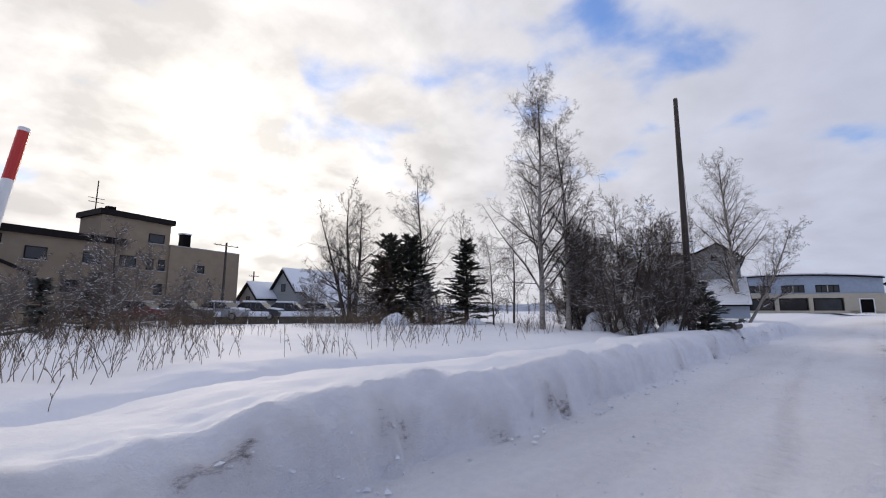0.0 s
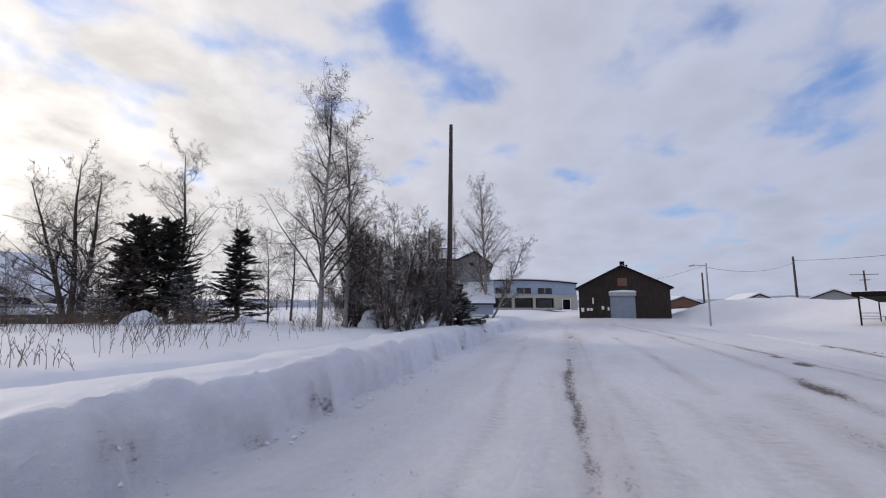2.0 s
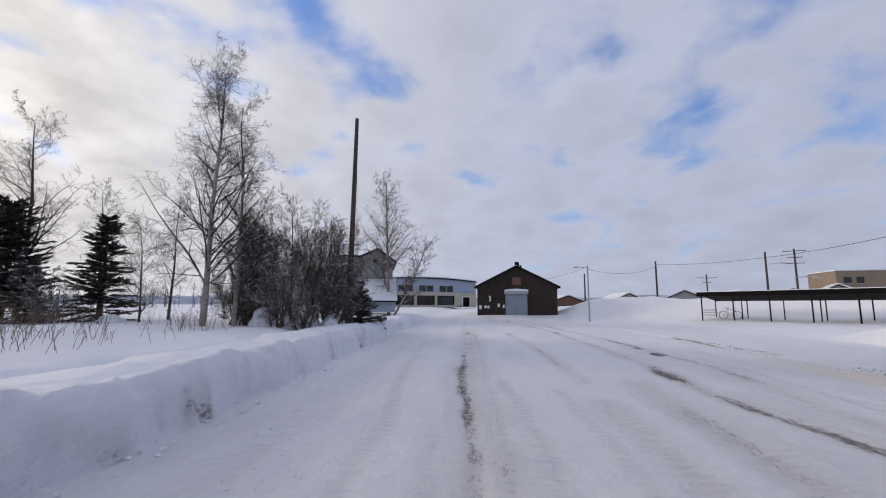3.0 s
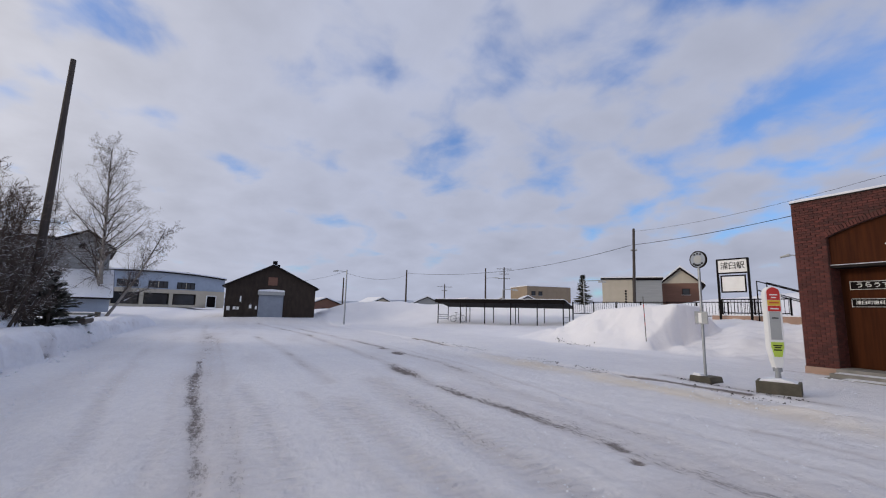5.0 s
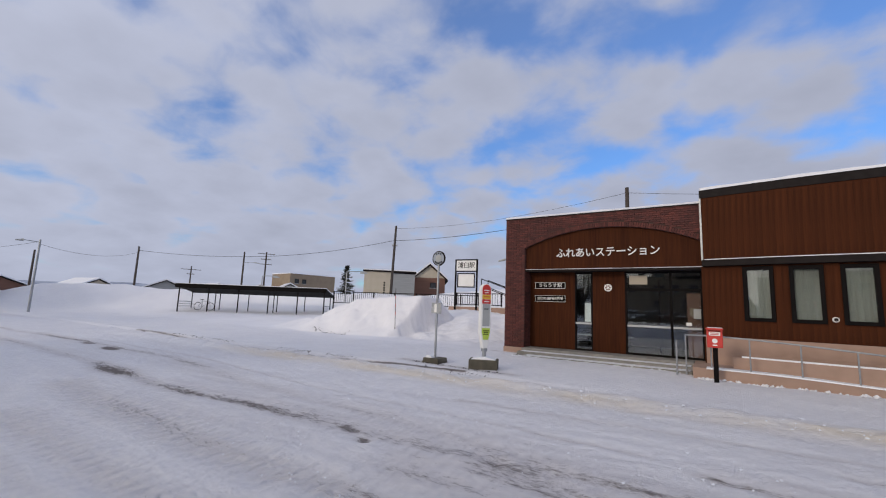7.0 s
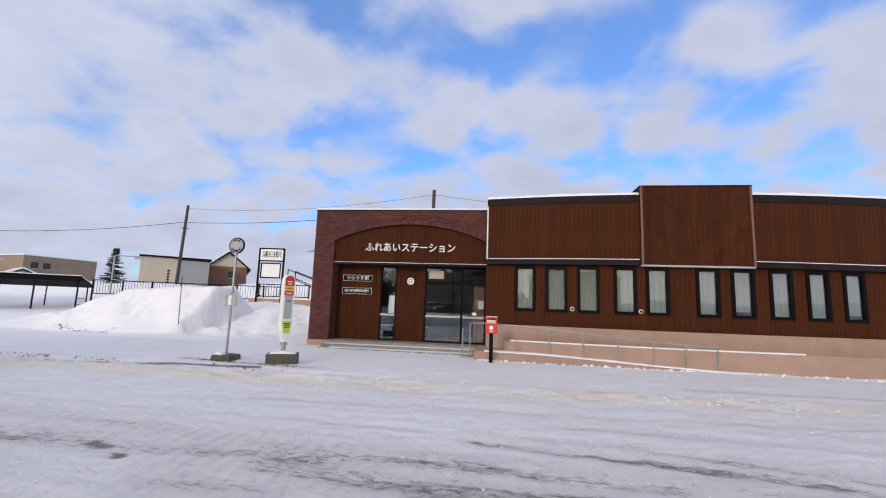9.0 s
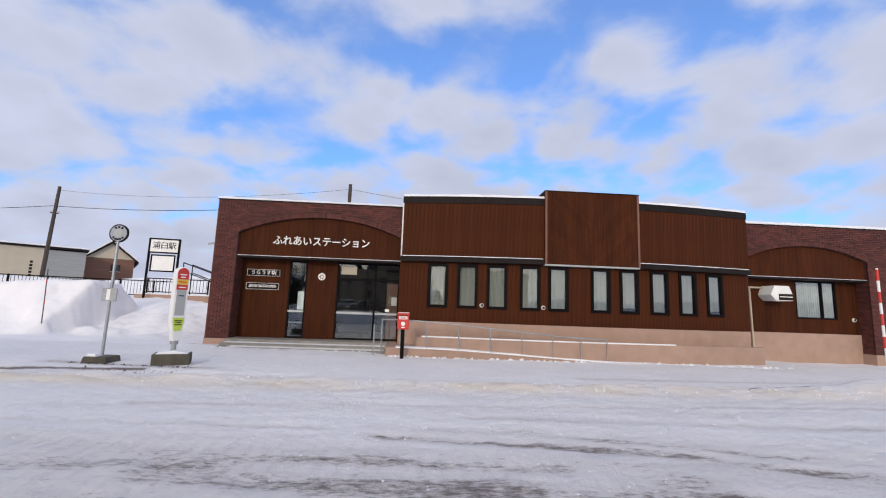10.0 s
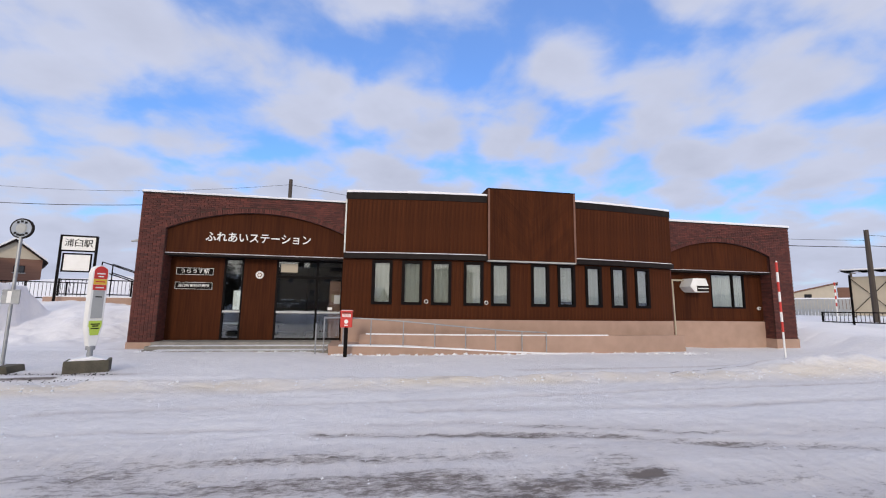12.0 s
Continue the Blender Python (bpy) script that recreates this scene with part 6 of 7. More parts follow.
for u in (1.0, 2.6):
    window_unit(tb, u, u + 0.9, 3.8, 4.7)
for x, y, rz, w, e, r, wall, lb in ((-76, 22, 70, 9, 2.6, 4.6, GREYWALL, "far grey house under a snowy roof"), (-66, 26, 75, 7, 2.4, 4.2, BROWNWALL, "far brown house under a snowy roof"),
                                    (-72, 38, 60, 9, 2.8, 4.8, GREYWALL, "far grey house under a snowy roof"), (-88, 16, 95, 8, 2.6, 4.4, CREAM, "far cream house under a snowy roof"),
                                    (-60, 36, 60, 9, 2.6, 4.9, GREYWALL, "far low grey barn under a snowy roof"), (-92, 4, 100, 9, 2.4, 4.0, BROWNWALL, "far brown house under a snowy roof")):
    gabled_house(x, y, -0.2, rz, w, 9, e, r, wall, lb, windows=((-1, 0, 1.2, 2.0),))
eh = thing("yellow_house", pose(60.6, 30.2, 1.9, 0, 0, -53), "pale yellow house with a sloping roof beyond the fence", "house")
part("wall", prism([(0, 0), (4.2, 0), (4.2, 3.0), (0, 1.9)], 5, start=0.0), CREAM, eh)
part("roof", prism([(-0.3, 1.85), (4.4, 3.08), (4.4, 3.22), (-0.3, 2.0)], 5.4, start=-0.2), BROWNWALL, eh)
part("wing", box(4.3, 6.5, 0.3, 5, 0, 2.6), BROWNWALL, eh)
window_unit(eh, 1.2, 1.9, 1.1, 1.8)
pf = thing("panel_fence", pose(40.5, 13.8, 1.25, 0, 0, -52.1), "pale corrugated panel fence capped with snow", "fence")
for k in range(30):
    part("panel", box(k * 0.2, k * 0.2 + 0.17, 0, 0.05, 0, 1.25), GREYPANEL, pf)
part("cap_snow", box(-0.05, 6.05, -0.08, 0.14, 1.25, 1.36, bevel=0.03), CAP, pf)
ps = thing("platform_shelter", pose(36.3, 6.1, 1.35, 0, 0, -60) @ Matrix.Diagonal((1.25, 1.25, 1.13, 1)), "small cream shelter with corrugated roof and cross bracing", "shelter")
part("wall", box(0.15, 4, 0, 0.06, 0, 2.05), CREAM, ps)
for x in (0.1, 1.55, 3.0):
    part("post", box(x - 0.04, x + 0.04, -0.05, 0.001, 0, 2.15), BLACK, ps)
part("brace", rod((0.1, -0.06, 0.1), (1.55, -0.06, 2.0), 0.015, sides=5), BLACK, ps)
part("brace", rod((1.55, -0.06, 0.1), (0.1, -0.06, 2.0), 0.015, sides=5), BLACK, ps)
bm = bmesh.new()
prev = None
for k in range(49):
    u = -0.3 + 4.6 * k / 48
    z = 2.25 + 0.05 * math.sin(k * 1.05)
    ring = [bm.verts.new((u, -0.55, z)), bm.verts.new((u, 1.6, z + 0.25))]
    if prev:
        bm.faces.new((prev[0], ring[0], ring[1], prev[1]))
    prev = ring
bmesh.ops.solidify(bm, geom=bm.faces[:], thickness=0.04)
part("corrugated_roof", bm, DARK, ps)
part("roof_snow", box(-0.2, 4.2, -0.4, 1.5, 2.36, 2.46, bevel=0.04), CAP, ps)
snow_marker(33.6, 4.8, 3.2, 0, 0.9, 0.035)


# ---- trees and plants ----
def grow(segs, twigs, rng, p, d, length, r, level, spec):
    """A limb with its side limbs; thin ones go to twigs."""
    n = max(3, int(length / spec["seg"]) if level == 0 else (7 if level == 1 else (4 if level == 2 else 3)))
    st = length / n
    for k in range(n):
        f = (k + 1) / n
        wob = spec["wob"] * (0.28 if level == 0 else 1.0)
        d = (d + Vector((rng.uniform(-1, 1), rng.uniform(-1, 1), rng.uniform(-1, 1))) * wob + Vector((0, 0, spec["up"][min(level, 3)]))).normalized()
        q = p + d * st
        r0, r1 = r * (1 - 0.88 * (k / n)), r * (1 - 0.88 * f)
        (segs if r0 > 0.013 else twigs).append((p, q, max(r0, 0.0048), max(r1, 0.0034)))
        if level < spec["levels"] and (f > spec["bare"] or level > 0):
            lo, hi = spec["kids"][min(level, 3)]
            for _ in range(rng.randint(lo, hi)):
                ang = radians(rng.uniform(*spec["angle"]))
                az = rng.uniform(0, 2 * math.pi)
                u = d.orthogonal().normalized()
                w = d.cross(u)
                side = u * math.cos(az) + w * math.sin(az)
                kd = (d * math.cos(ang) + side * math.sin(ang)).normalized()
                taper = (1 - 0.62 * f) if level == 0 else (1 - 0.5 * f)
                kl = length * spec["ratio"][min(level, 2)] * taper * rng.uniform(0.7, 1.2)
                start = p.lerp(q, rng.random())
                grow(segs, twigs, rng, start, kd, kl, max(r1 * (0.42 if level == 0 else 0.55), 0.005), level + 1, spec)
        p = q


BIRCHY = dict(seg=0.36, wob=0.17, up=(0.03, 0.08, 0.02, -0.10), levels=3, bare=0.16, kids=((1, 2), (1, 2), (2, 3), (0, 0)), angle=(34, 64), ratio=(0.42, 0.42, 0.60))
BUSHY = dict(seg=0.35, wob=0.15, up=(0.03, 0.04, 0.02, 0.0), levels=3, bare=0.10, kids=((1, 2), (1, 2), (1, 2), (0, 0)), angle=(25, 62), ratio=(0.50, 0.5, 0.6))
SPREAD = dict(seg=0.42, wob=0.16, up=(0.03, 0.03, 0.02, 0.0), levels=3, bare=0.12, kids=((1, 2), (1, 2), (2, 3), (0, 0)), angle=(34, 68), ratio=(0.50, 0.46, 0.55))
BRUSHY = dict(seg=0.24, wob=0.10, up=(0.04, 0.06, 0.04, 0.0), levels=3, bare=0.03, kids=((2, 2), (2, 3), (2, 3), (0, 0)), angle=(18, 46), ratio=(0.30, 0.46, 0.5))


def bare_tree(x, y, h, r, seed, spec, label, bark=BARK, twig=TWIG, stems=((0, 0, 0, 1.0),), name="bare_tree", z=None, group=""):
    rng = random.Random(seed)
    t = thing(name, pose(x, y, (ground_z(x, y) if z is None else z) - 0.1), label, "tree" if h > 3.5 else "shrub", group)
    segs, twigs = [], []
    for dx, dy, lean, f in stems:
        az = rng.uniform(0, 6.28)
        d = Vector((math.cos(az) * lean, math.sin(az) * lean, 1)).normalized() if not isinstance(lean, tuple) else Vector((lean[0], lean[1], 1)).normalized()
        grow(segs, twigs, rng, Vector((dx, dy, 0)), d, h * f, r * f, 0, spec)
    tubes("trunk", [g for g in segs if g[2] > 0.045], bark, t)
    tagged(tubes("limb", [g for g in segs if g[2] <= 0.045], LIMB, t, "bare brown limbs"), kind="stuff")
    tubes("crown", twigs, twig, t, "fine bare twigs")
    lying = []
    for p, q, r0, r1 in segs + twigs:
        flat = abs(q.z - p.z) / max((q - p).length, 1e-6)
        if flat < 0.72 and rng.random() < 0.09:
            up = Vector((0, 0, r0 * 0.8 + 0.004))
            lying.append((p + up, q + up, max(r0 * 0.9, 0.009), max(r1 * 0.9, 0.007)))
    tagged(tubes("branch_snow", lying, CAP, t, "snow lying along the branches"), kind="stuff")
    return t


bare_tree(-9.0, -25.8, 11.2, 0.13, 4, BIRCHY, "tall bare white-barked birch with frosted twigs", BIRCH, TWIG, name="birch_tree")
bare_tree(-9.9, -25.1, 9.6, 0.11, 8, BIRCHY, "slender bare birch stem beside the tall birch", BIRCH, TWIG, stems=((0, 0, (-0.06, 0.05), 1.0),), name="birch_tree")
bare_tree(-7.0, -37.8, 7.7, 0.15, 12, SPREAD, "broad bare tree with spreading frosted limbs", BARK, DARKTWIG, stems=((0, 0, (0.02, 0.0), 1.0), (0.1, -0.1, (0.20, -0.12), 0.90), (-0.1, 0.1, (-0.16, 0.10), 0.90)))
bare_tree(-11.7, -36.9, 9.6, 0.14, 14, BIRCHY, "slender bare tree rising behind the spruces", BARK, TWIG)
bare_tree(-30.8, -23.4, 12.2, 0.17, 18, BIRCHY, "tall bare birch behind the lean-to", BIRCH, TWIG, name="birch_tree", stems=((0, 0, 0, 1.0), (0.6, 0.5, (0.02, 0.62), 0.62)))
bare_tree(-12.6, -30.0, 6.0, 0.07, 21, BIRCHY, "thin bare sapling in the snowy field", BARK, TWIG)
bare_tree(-10.4, -29.6, 4.2, 0.05, 22, BUSHY, "thin bare sapling in the snowy field", BARK, DARKTWIG)
bare_tree(-13.8, -34.8, 6.8, 0.08, 24, BIRCHY, "thin bare tree beside the spruce", BARK, TWIG)
bare_tree(-8.5, -39.5, 5.4, 0.09, 26, BUSHY, "bare bushy tree beside the spruces", BARK, DARKTWIG)
bare_tree(3.7, -39.5, 4.6, 0.08, 28, BUSHY, "bare frosted bush in front of the parked cars", BARK, TWIG, stems=((0, 0, 0.3, 1), (0.3, 0.2, 0.4, 0.9), (-0.3, 0, 0.4, 0.8)), name="bare_shrub")
for k, (x, y, h, sd) in enumerate(((-10.3, -25.3, 4.2, 41), (-10.9, -24.2, 4.9, 42), (-11.4, -23.4, 5.2, 43), (-11.8, -22.8, 5.0, 44), (-12.1, -22.2, 4.5, 45), (-9.6, -23.1, 3.0, 46), (-13.4, -22.6, 5.0, 47), (-12.0, -21.6, 3.2, 48), (-15.5, -22.8, 4.8, 49), (-9.9, -22.2, 1.8, 50))):
    bare_tree(x, y, h, 0.055, sd, BUSHY, "dense bare multi-stemmed shrub dusted with snow", BARK, DARKTWIG,
              stems=((0, 0, 0.15, 1), (0.15, 0.1, 0.34, 0.95), (-0.15, 0.1, 0.38, 0.88), (0.1, -0.2, 0.42, 0.82), (-0.2, -0.1, 0.2, 0.7)), name="bare_shrub", group="thicket shrubs")
for k, (x, y, h, sd) in enumerate(((6.2, -33.0, 1.9, 61), (4.6, -31.0, 2.3, 62), (2.6, -34.5, 2.0, 63), (7.4, -36.0, 2.2, 64), (-4.0, -36.5, 2.4, 65), (-6.2, -34.5, 2.6, 66), (-9.8, -33.0, 1.8, 67), (-14.0, -28.0, 2.2, 68), (1.0, -36.5, 1.7, 69), (-8.2, -31.5, 1.6, 70))):
    bare_tree(x, y, h * 1.3, 0.022, sd, BUSHY, "low bare frosted shrub in the snowy field", BARK, TWIG,
              stems=((0, 0, 0.25, 1), (0.1, 0.1, 0.4, 0.9), (-0.1, 0.05, 0.45, 0.9), (0.0, -0.1, 0.5, 0.8)), name="bare_shrub", group="field shrubs")


def conifer(x, y, h, radius, seed, label, needle=NEEDLE, snow=0.3, z=None, droop=-0.25, dense=1.0, shape=0.85):
    rng = random.Random(seed)
    t = thing("conifer_tree", pose(x, y, (ground_z(x, y) if z is None else z) - 0.1), label, "tree")
    limbs = [(Vector((0, 0, 0)), Vector((0, 0, h * 0.97)), 0.035 * h * 0.5 + 0.03, 0.01)]
    nv, nf, sv, sf = [], [], [], []

    def spray(c, d, length, width, vs, fs, lift=0.0):
        side = d.cross(Vector((0, 0, 1)))
        if side.length < 1e-3:
            side = Vector((1, 0, 0))
        side.normalize()
        tilt = Vector((0, 0, rng.uniform(-0.5, 0.2) * width))
        s = len(vs)
        up = Vector((0, 0, lift))
        vs.extend((c + up, c + d * length * 0.5 + side * width + tilt + up, c + d * length + up, c + d * length * 0.5 - side * width + tilt + up, c + d * length * 0.45 + Vector((0, 0, width * 0.45)) + up))
        fs.extend(((s, s + 1, s + 4), (s + 1, s + 2, s + 4), (s + 2, s + 3, s + 4), (s + 3, s, s + 4)))
    zz = h * 0.06
    while zz < h * 0.98:
        f = zz / h
        R = radius * (1 - f) ** shape + 0.06
        for k in range(rng.randint(8, 12)):
            a = rng.uniform(0, 6.28)
            d = Vector((math.cos(a), math.sin(a), droop + 0.5 * f + rng.uniform(-0.22, 0.3))).normalized()
            L = R * rng.uniform(0.35, 1.12)
            b = Vector((0, 0, min(h * 0.97, zz + rng.uniform(-0.22, 0.22))))
            limbs.append((b, b + d * L, 0.018, 0.005))
            m = max(3, int(L / 0.13 * dense))
            for q in range(m):
                c = b + d * (L * (0.15 + 0.85 * (q + 0.5) / m))
                for s in (-1, 0, 1):
                    yaw = s * rng.uniform(0.5, 1.0)
                    e = Vector((d.x * math.cos(yaw) - d.y * math.sin(yaw), d.x * math.sin(yaw) + d.y * math.cos(yaw), d.z + rng.uniform(-0.3, 0.15))).normalized()
                    spray(c, e, rng.uniform(0.20, 0.40), rng.uniform(0.05, 0.10), nv, nf)
                if rng.random() < snow * (0.5 + 0.5 * (q / m)):
                    spray(c + Vector((0, 0, 0.03)), d, rng.uniform(0.12, 0.3), rng.uniform(0.05, 0.11), sv, sf, 0.015)
        zz += 0.17 + 0.08 * (1 - f)
    tubes("trunk", limbs, BARK, t)
    for nm, vs, fs, m in (("needles", nv, nf, needle), ("branch_snow", sv, sf, CAP)):
        if vs:
            me = bpy.data.meshes.new(nm)
            me.from_pydata(vs, [], fs)
            me.materials.append(m)
            ob = tagged(new(nm, me), kind="stuff")
            ob.parent = t
    return t


conifer(-9.0, -36.6, 5.3, 1.9, 71, "dark green spruce with little snow", snow=0.10, shape=0.45, droop=0.05)
conifer(-10.7, -36.5, 5.5, 1.9, 72, "dark green spruce with little snow", snow=0.10, shape=0.45, droop=0.05)
conifer(-11.1, -32.1, 4.8, 1.7, 73, "pointed dark spruce flecked with snow", snow=0.22, shape=0.75, droop=-0.1)
conifer(-7.4, -35.0, 3.6, 1.5, 75, "brownish conifer in front of the spruces", LARCH, snow=0.06)
bare_tree(-10.9, -24.9, 4.6, 0.06, 74, BRUSHY, "dense brown twiggy bush rising to a blunt point", BARK, DARKTWIG, name="bare_shrub",
          stems=((0, 0, 0.02, 1), (0.2, 0.1, 0.08, 0.95), (-0.2, 0.1, 0.10, 0.92), (0.2, -0.2, 0.14, 0.88), (-0.3, -0.1, 0.16, 0.85), (0.35, 0, 0.2, 0.8), (-0.1, 0.3, 0.2, 0.8), (0.1, -0.35, 0.25, 0.75)))
conifer(-8.3, -32.6, 2.6, 0.95, 76, "small spruce heavily loaded with snow", snow=0.8)
conifer(-13.2, -20.9, 1.6, 1.1, 77, "low spreading conifer dusted with snow at the bank", snow=0.5, droop=0.0)
conifer(-14.2, -21.3, 2.0, 1.1, 78, "low spreading conifer dusted with snow at the bank", snow=0.55, droop=0.0)
conifer(6.3, -46.0, 3.0, 1.3, 79, "dark conifer hedge plant by the tan building", snow=0.15)
conifer(4.2, -47.5, 3.4, 1.4, 80, "dark conifer hedge plant by the tan building", snow=0.15)
conifer(8.2, -47.0, 2.8, 1.3, 81, "dark conifer hedge plant by the tan building", snow=0.15)
conifer(-46.9, 37.3, 7.0, 2.2, 82, "lone dark conifer beyond the tracks", snow=0.1, z=1.3)


def snow_mound(x, y, sx, sy, h, seed, label):
    bm = bmesh.new()
    bmesh.ops.create_icosphere(bm, subdivisions=4, radius=1.0)
    for v in bm.verts:
        k = 1 + 0.22 * noise.noise(v.co * 1.6 + Vector((seed, 0, 0))) + 0.07 * noise.noise(v.co * 5 + Vector((0, seed, 0)))
        v.co = Vector((v.co.x * sx * k, v.co.y * sy * k, max(v.co.z, -0.3) * h * k))
    for f in bm.faces:
        f.smooth = True
    tagged(link_mesh("snow_mound", bm, CAP, at=pose(x, y, ground_z(x, y))), label, "snow", "snow-covered bushes")


for k, (x, y, sx, sy, h) in enumerate(((-10.6, -24.2, 0.7, 0.5, 0.75), (-11.9, -23.0, 0.9, 0.6, 0.55), (-6.8, -33.0, 0.7, 0.6, 0.55), (-9.4, -33.2, 0.6, 0.6, 0.85), (-12.4, -21.9, 0.8, 0.5, 0.5), (-13.4, -24.5, 0.7, 0.6, 0.7), (-10.0, -30.5, 0.6, 0.4, 0.3))):
    snow_mound(x, y, sx, sy, h, k * 3.7, "rounded snow heaped over a low bush")


def weeds():
    rng = random.Random(5)
    segs = []
    vs, fs = [], []
    def weed(x, y, h):
        z = ground_z(x, y)
        p = Vector((x, y, z - 0.05))
        d = Vector((rng.uniform(-0.4, 0.4), rng.uniform(-0.4, 0.4), 1)).normalized()
        for k in range(4):
            q = p + d * h / 4
            segs.append((p, q, 0.006 - 0.001 * k, 0.005 - 0.001 * k))
            if k > 0:
                for _ in range(rng.randint(1, 2)):
                    e = (d + Vector((rng.uniform(-0.7, 0.7), rng.uniform(-0.7, 0.7), 0.1))).normalized()
                    tip = q + e * h * rng.uniform(0.10, 0.25)
                    segs.append((q, tip, 0.004, 0.003))
                    if rng.random() < 0.6:
                        s = rng.uniform(0.007, 0.018)
                        segs.append((tip, tip + e * s * 2.2, s * 0.5, s * 0.35))
            d = (d + Vector((rng.uniform(-0.2, 0.2), rng.uniform(-0.2, 0.2), -0.05))).normalized()
            p = q
    for _ in range(260):
        x = rng.uniform(2.0, 8.6)
        y = -21.7 - rng.random() * 2.2
        if fractal(np.array([x]), np.array([y]), 0.9, 403)[0] > 0.08:
            weed(x, y, rng.uniform(0.2, 0.5))
    for _ in range(3300):
        y = -22.6 - 15 * rng.random() ** 0.75
        x = 8.5 - rng.random() * (15.0 + (-y - 22) * 0.6)
        clump = fractal(np.array([x]), np.array([y]), 0.45, 401)[0]
        if clump > (0.02 if y > -29 else 0.10) or rng.random() < 0.06:
            weed(x, y, rng.uniform(0.25, 0.7) + 0.9 * max(0.0, clump) * rng.random())
    for _ in range(60):
        weed(-rng.uniform(9, 13), -rng.uniform(21.6, 24), rng.uniform(0.3, 0.8))
    ob = tubes("dry_weeds", segs, WEED)
    tagged(ob, "dry brown weed stalks sticking out of the snowy field", "weeds", kind="stuff")


weeds()


def far_wood():
    """Bare scrub along the far edge of the field."""
    rng = random.Random(9)
    segs = []
    for _ in range(260):
        a = radians(rng.uniform(88, 178))
        r = rng.uniform(105, 150)
        x, y = 6 - math.sin(a) * r, -15 + math.cos(a) * r
        h = rng.uniform(2.0, 5.5)
        p = Vector((x, y, 0.8))
        segs.append((p, p + Vector((0, 0, h)), 0.08, 0.03))
        for _ in range(14):
            f = rng.uniform(0.25, 1.0)
            b = p + Vector((0, 0, h * f))
            segs.append((b, b + Vector((rng.uniform(-1, 1), rng.uniform(-1, 1), rng.uniform(0.2, 1.1))) * h * 0.25, 0.035, 0.015))
    tagged(tubes("far_scrub", segs, DARKTWIG), "far bare trees along the edge of the fields", "trees", kind="stuff")


far_wood()


# ---- crumbs on the road and soil along the kerb ----
def scatter(name, spots, mat, label, seed):
    """Small angular lumps at (x, y, size)."""
    rng = random.Random(seed)
    xs = np.array([p[0] for p in spots])
    ys = np.array([p[1] for p in spots])
    zs = height(xs, ys)
    verts, faces = [], []
    for (x, y, s), z in zip(spots, zs):
        b = len(verts)
        for dx, dy, dz in ((1, 0, 0), (0, 1, 0), (-1, 0, 0), (0, -1, 0), (0.2, 0.1, 1), (0, 0, -1)):
            verts.append((x + s * (dx + rng.uniform(-0.4, 0.4)), y + s * (dy + rng.uniform(-0.4, 0.4)), z + s * 0.35 + s * 0.7 * (dz + rng.uniform(-0.3, 0.3))))
        for i in range(4):
            j = (i + 1) % 4
            faces.append((b + i, b + j, b + 4))
            faces.append((b + j, b + i, b + 5))
    me = bpy.data.meshes.new(name)
    me.from_pydata(verts, [], faces)
    me.materials.append(mat)
    tagged(new(name, me), label, "crumbs", kind="stuff")


def scatter_all():
    rng = random.Random(17)
    spots = []
    g = np.random.default_rng(17)
    cx, cy = 12 - 30 * g.random(40000) ** 1.3, g.uniform(-18.9, -6.2, 40000)
    m = fractal(cx * 0.25, cy, 0.9, 501)
    near = np.exp(-((cy + 17.4 + 0.05 * (4 - cx)) / 0.9) ** 2)
    keep = np.nonzero(m + 0.45 * near - 0.60 * (cy > -14.8) > 0.16 + g.random(40000) * 0.35)[0][:3600]
    spots += [(float(cx[i]), float(cy[i]), 0.006 + 0.016 * float(g.random()) ** 3) for i in keep]
    for _ in range(5200):
        x, y = float(g.uniform(-9, 19)), float(g.uniform(-14.6, -5.4))
        if fractal(np.array([x * 0.4]), np.array([y]), 1.3, 505)[0] > -0.02 + 0.3 * float(g.random()):
            spots.append((x, y, 0.005 + 0.012 * float(g.random()) ** 3))
    for _ in range(350):
        x = 6 - 30 * rng.random()
        spots.append((x, float(bank_foot(np.array(x))) + rng.uniform(-0.1, 0.35), 0.012 + 0.035 * rng.random() ** 2))
    for _ in range(420):
        spots.append((rng.uniform(-9, 20), -6.5 + rng.gauss(0, 0.25), 0.008 + 0.02 * rng.random() ** 2))
    for _ in range(190):
        spots.append((rng.uniform(6.3, 19.2), -1.72 + rng.gauss(0, 0.06), 0.02 + 0.06 * rng.random() ** 2))
    for _ in range(60):
        spots.append((rng.uniform(0.6, 6.2), -1.16 + rng.gauss(0, 0.05), 0.015 + 0.035 * rng.random() ** 2))
    for _ in range(20):
        spots.append((rng.uniform(0.5, 14), rng.uniform(-3.2, -1.8), 0.010 + 0.025 * rng.random() ** 2))
    scatter("snow_crumbs", spots, CAP, "crumbs of crusted snow scattered on the road", 1)
    soil = []
    for _ in range(600):
        x = rng.uniform(-13, 2.2)
        if fractal(np.array([x]), np.array([0.0]), 0.8, 503)[0] > 0.0:
            soil.append((x, -5.72 + rng.gauss(0, 0.06) - 0.02 * max(0, x), 0.006 + 0.018 * rng.random() ** 2))
    for _ in range(120):
        x = rng.uniform(-0.5, 2.4)
        soil.append((x, -5.08 - 0.12 * x + rng.gauss(0, 0.06), 0.008 + 0.02 * rng.random() ** 2))
    for _ in range(60):
        soil.append((rng.uniform(-11.5, -9.0), 0.6 + rng.gauss(0, 0.12), 0.015 + 0.03 * rng.random() ** 2))
    scatter("soil_clods", soil, SOIL, "dark soil clods along the kerb and the bank", 2)


scatter_all()


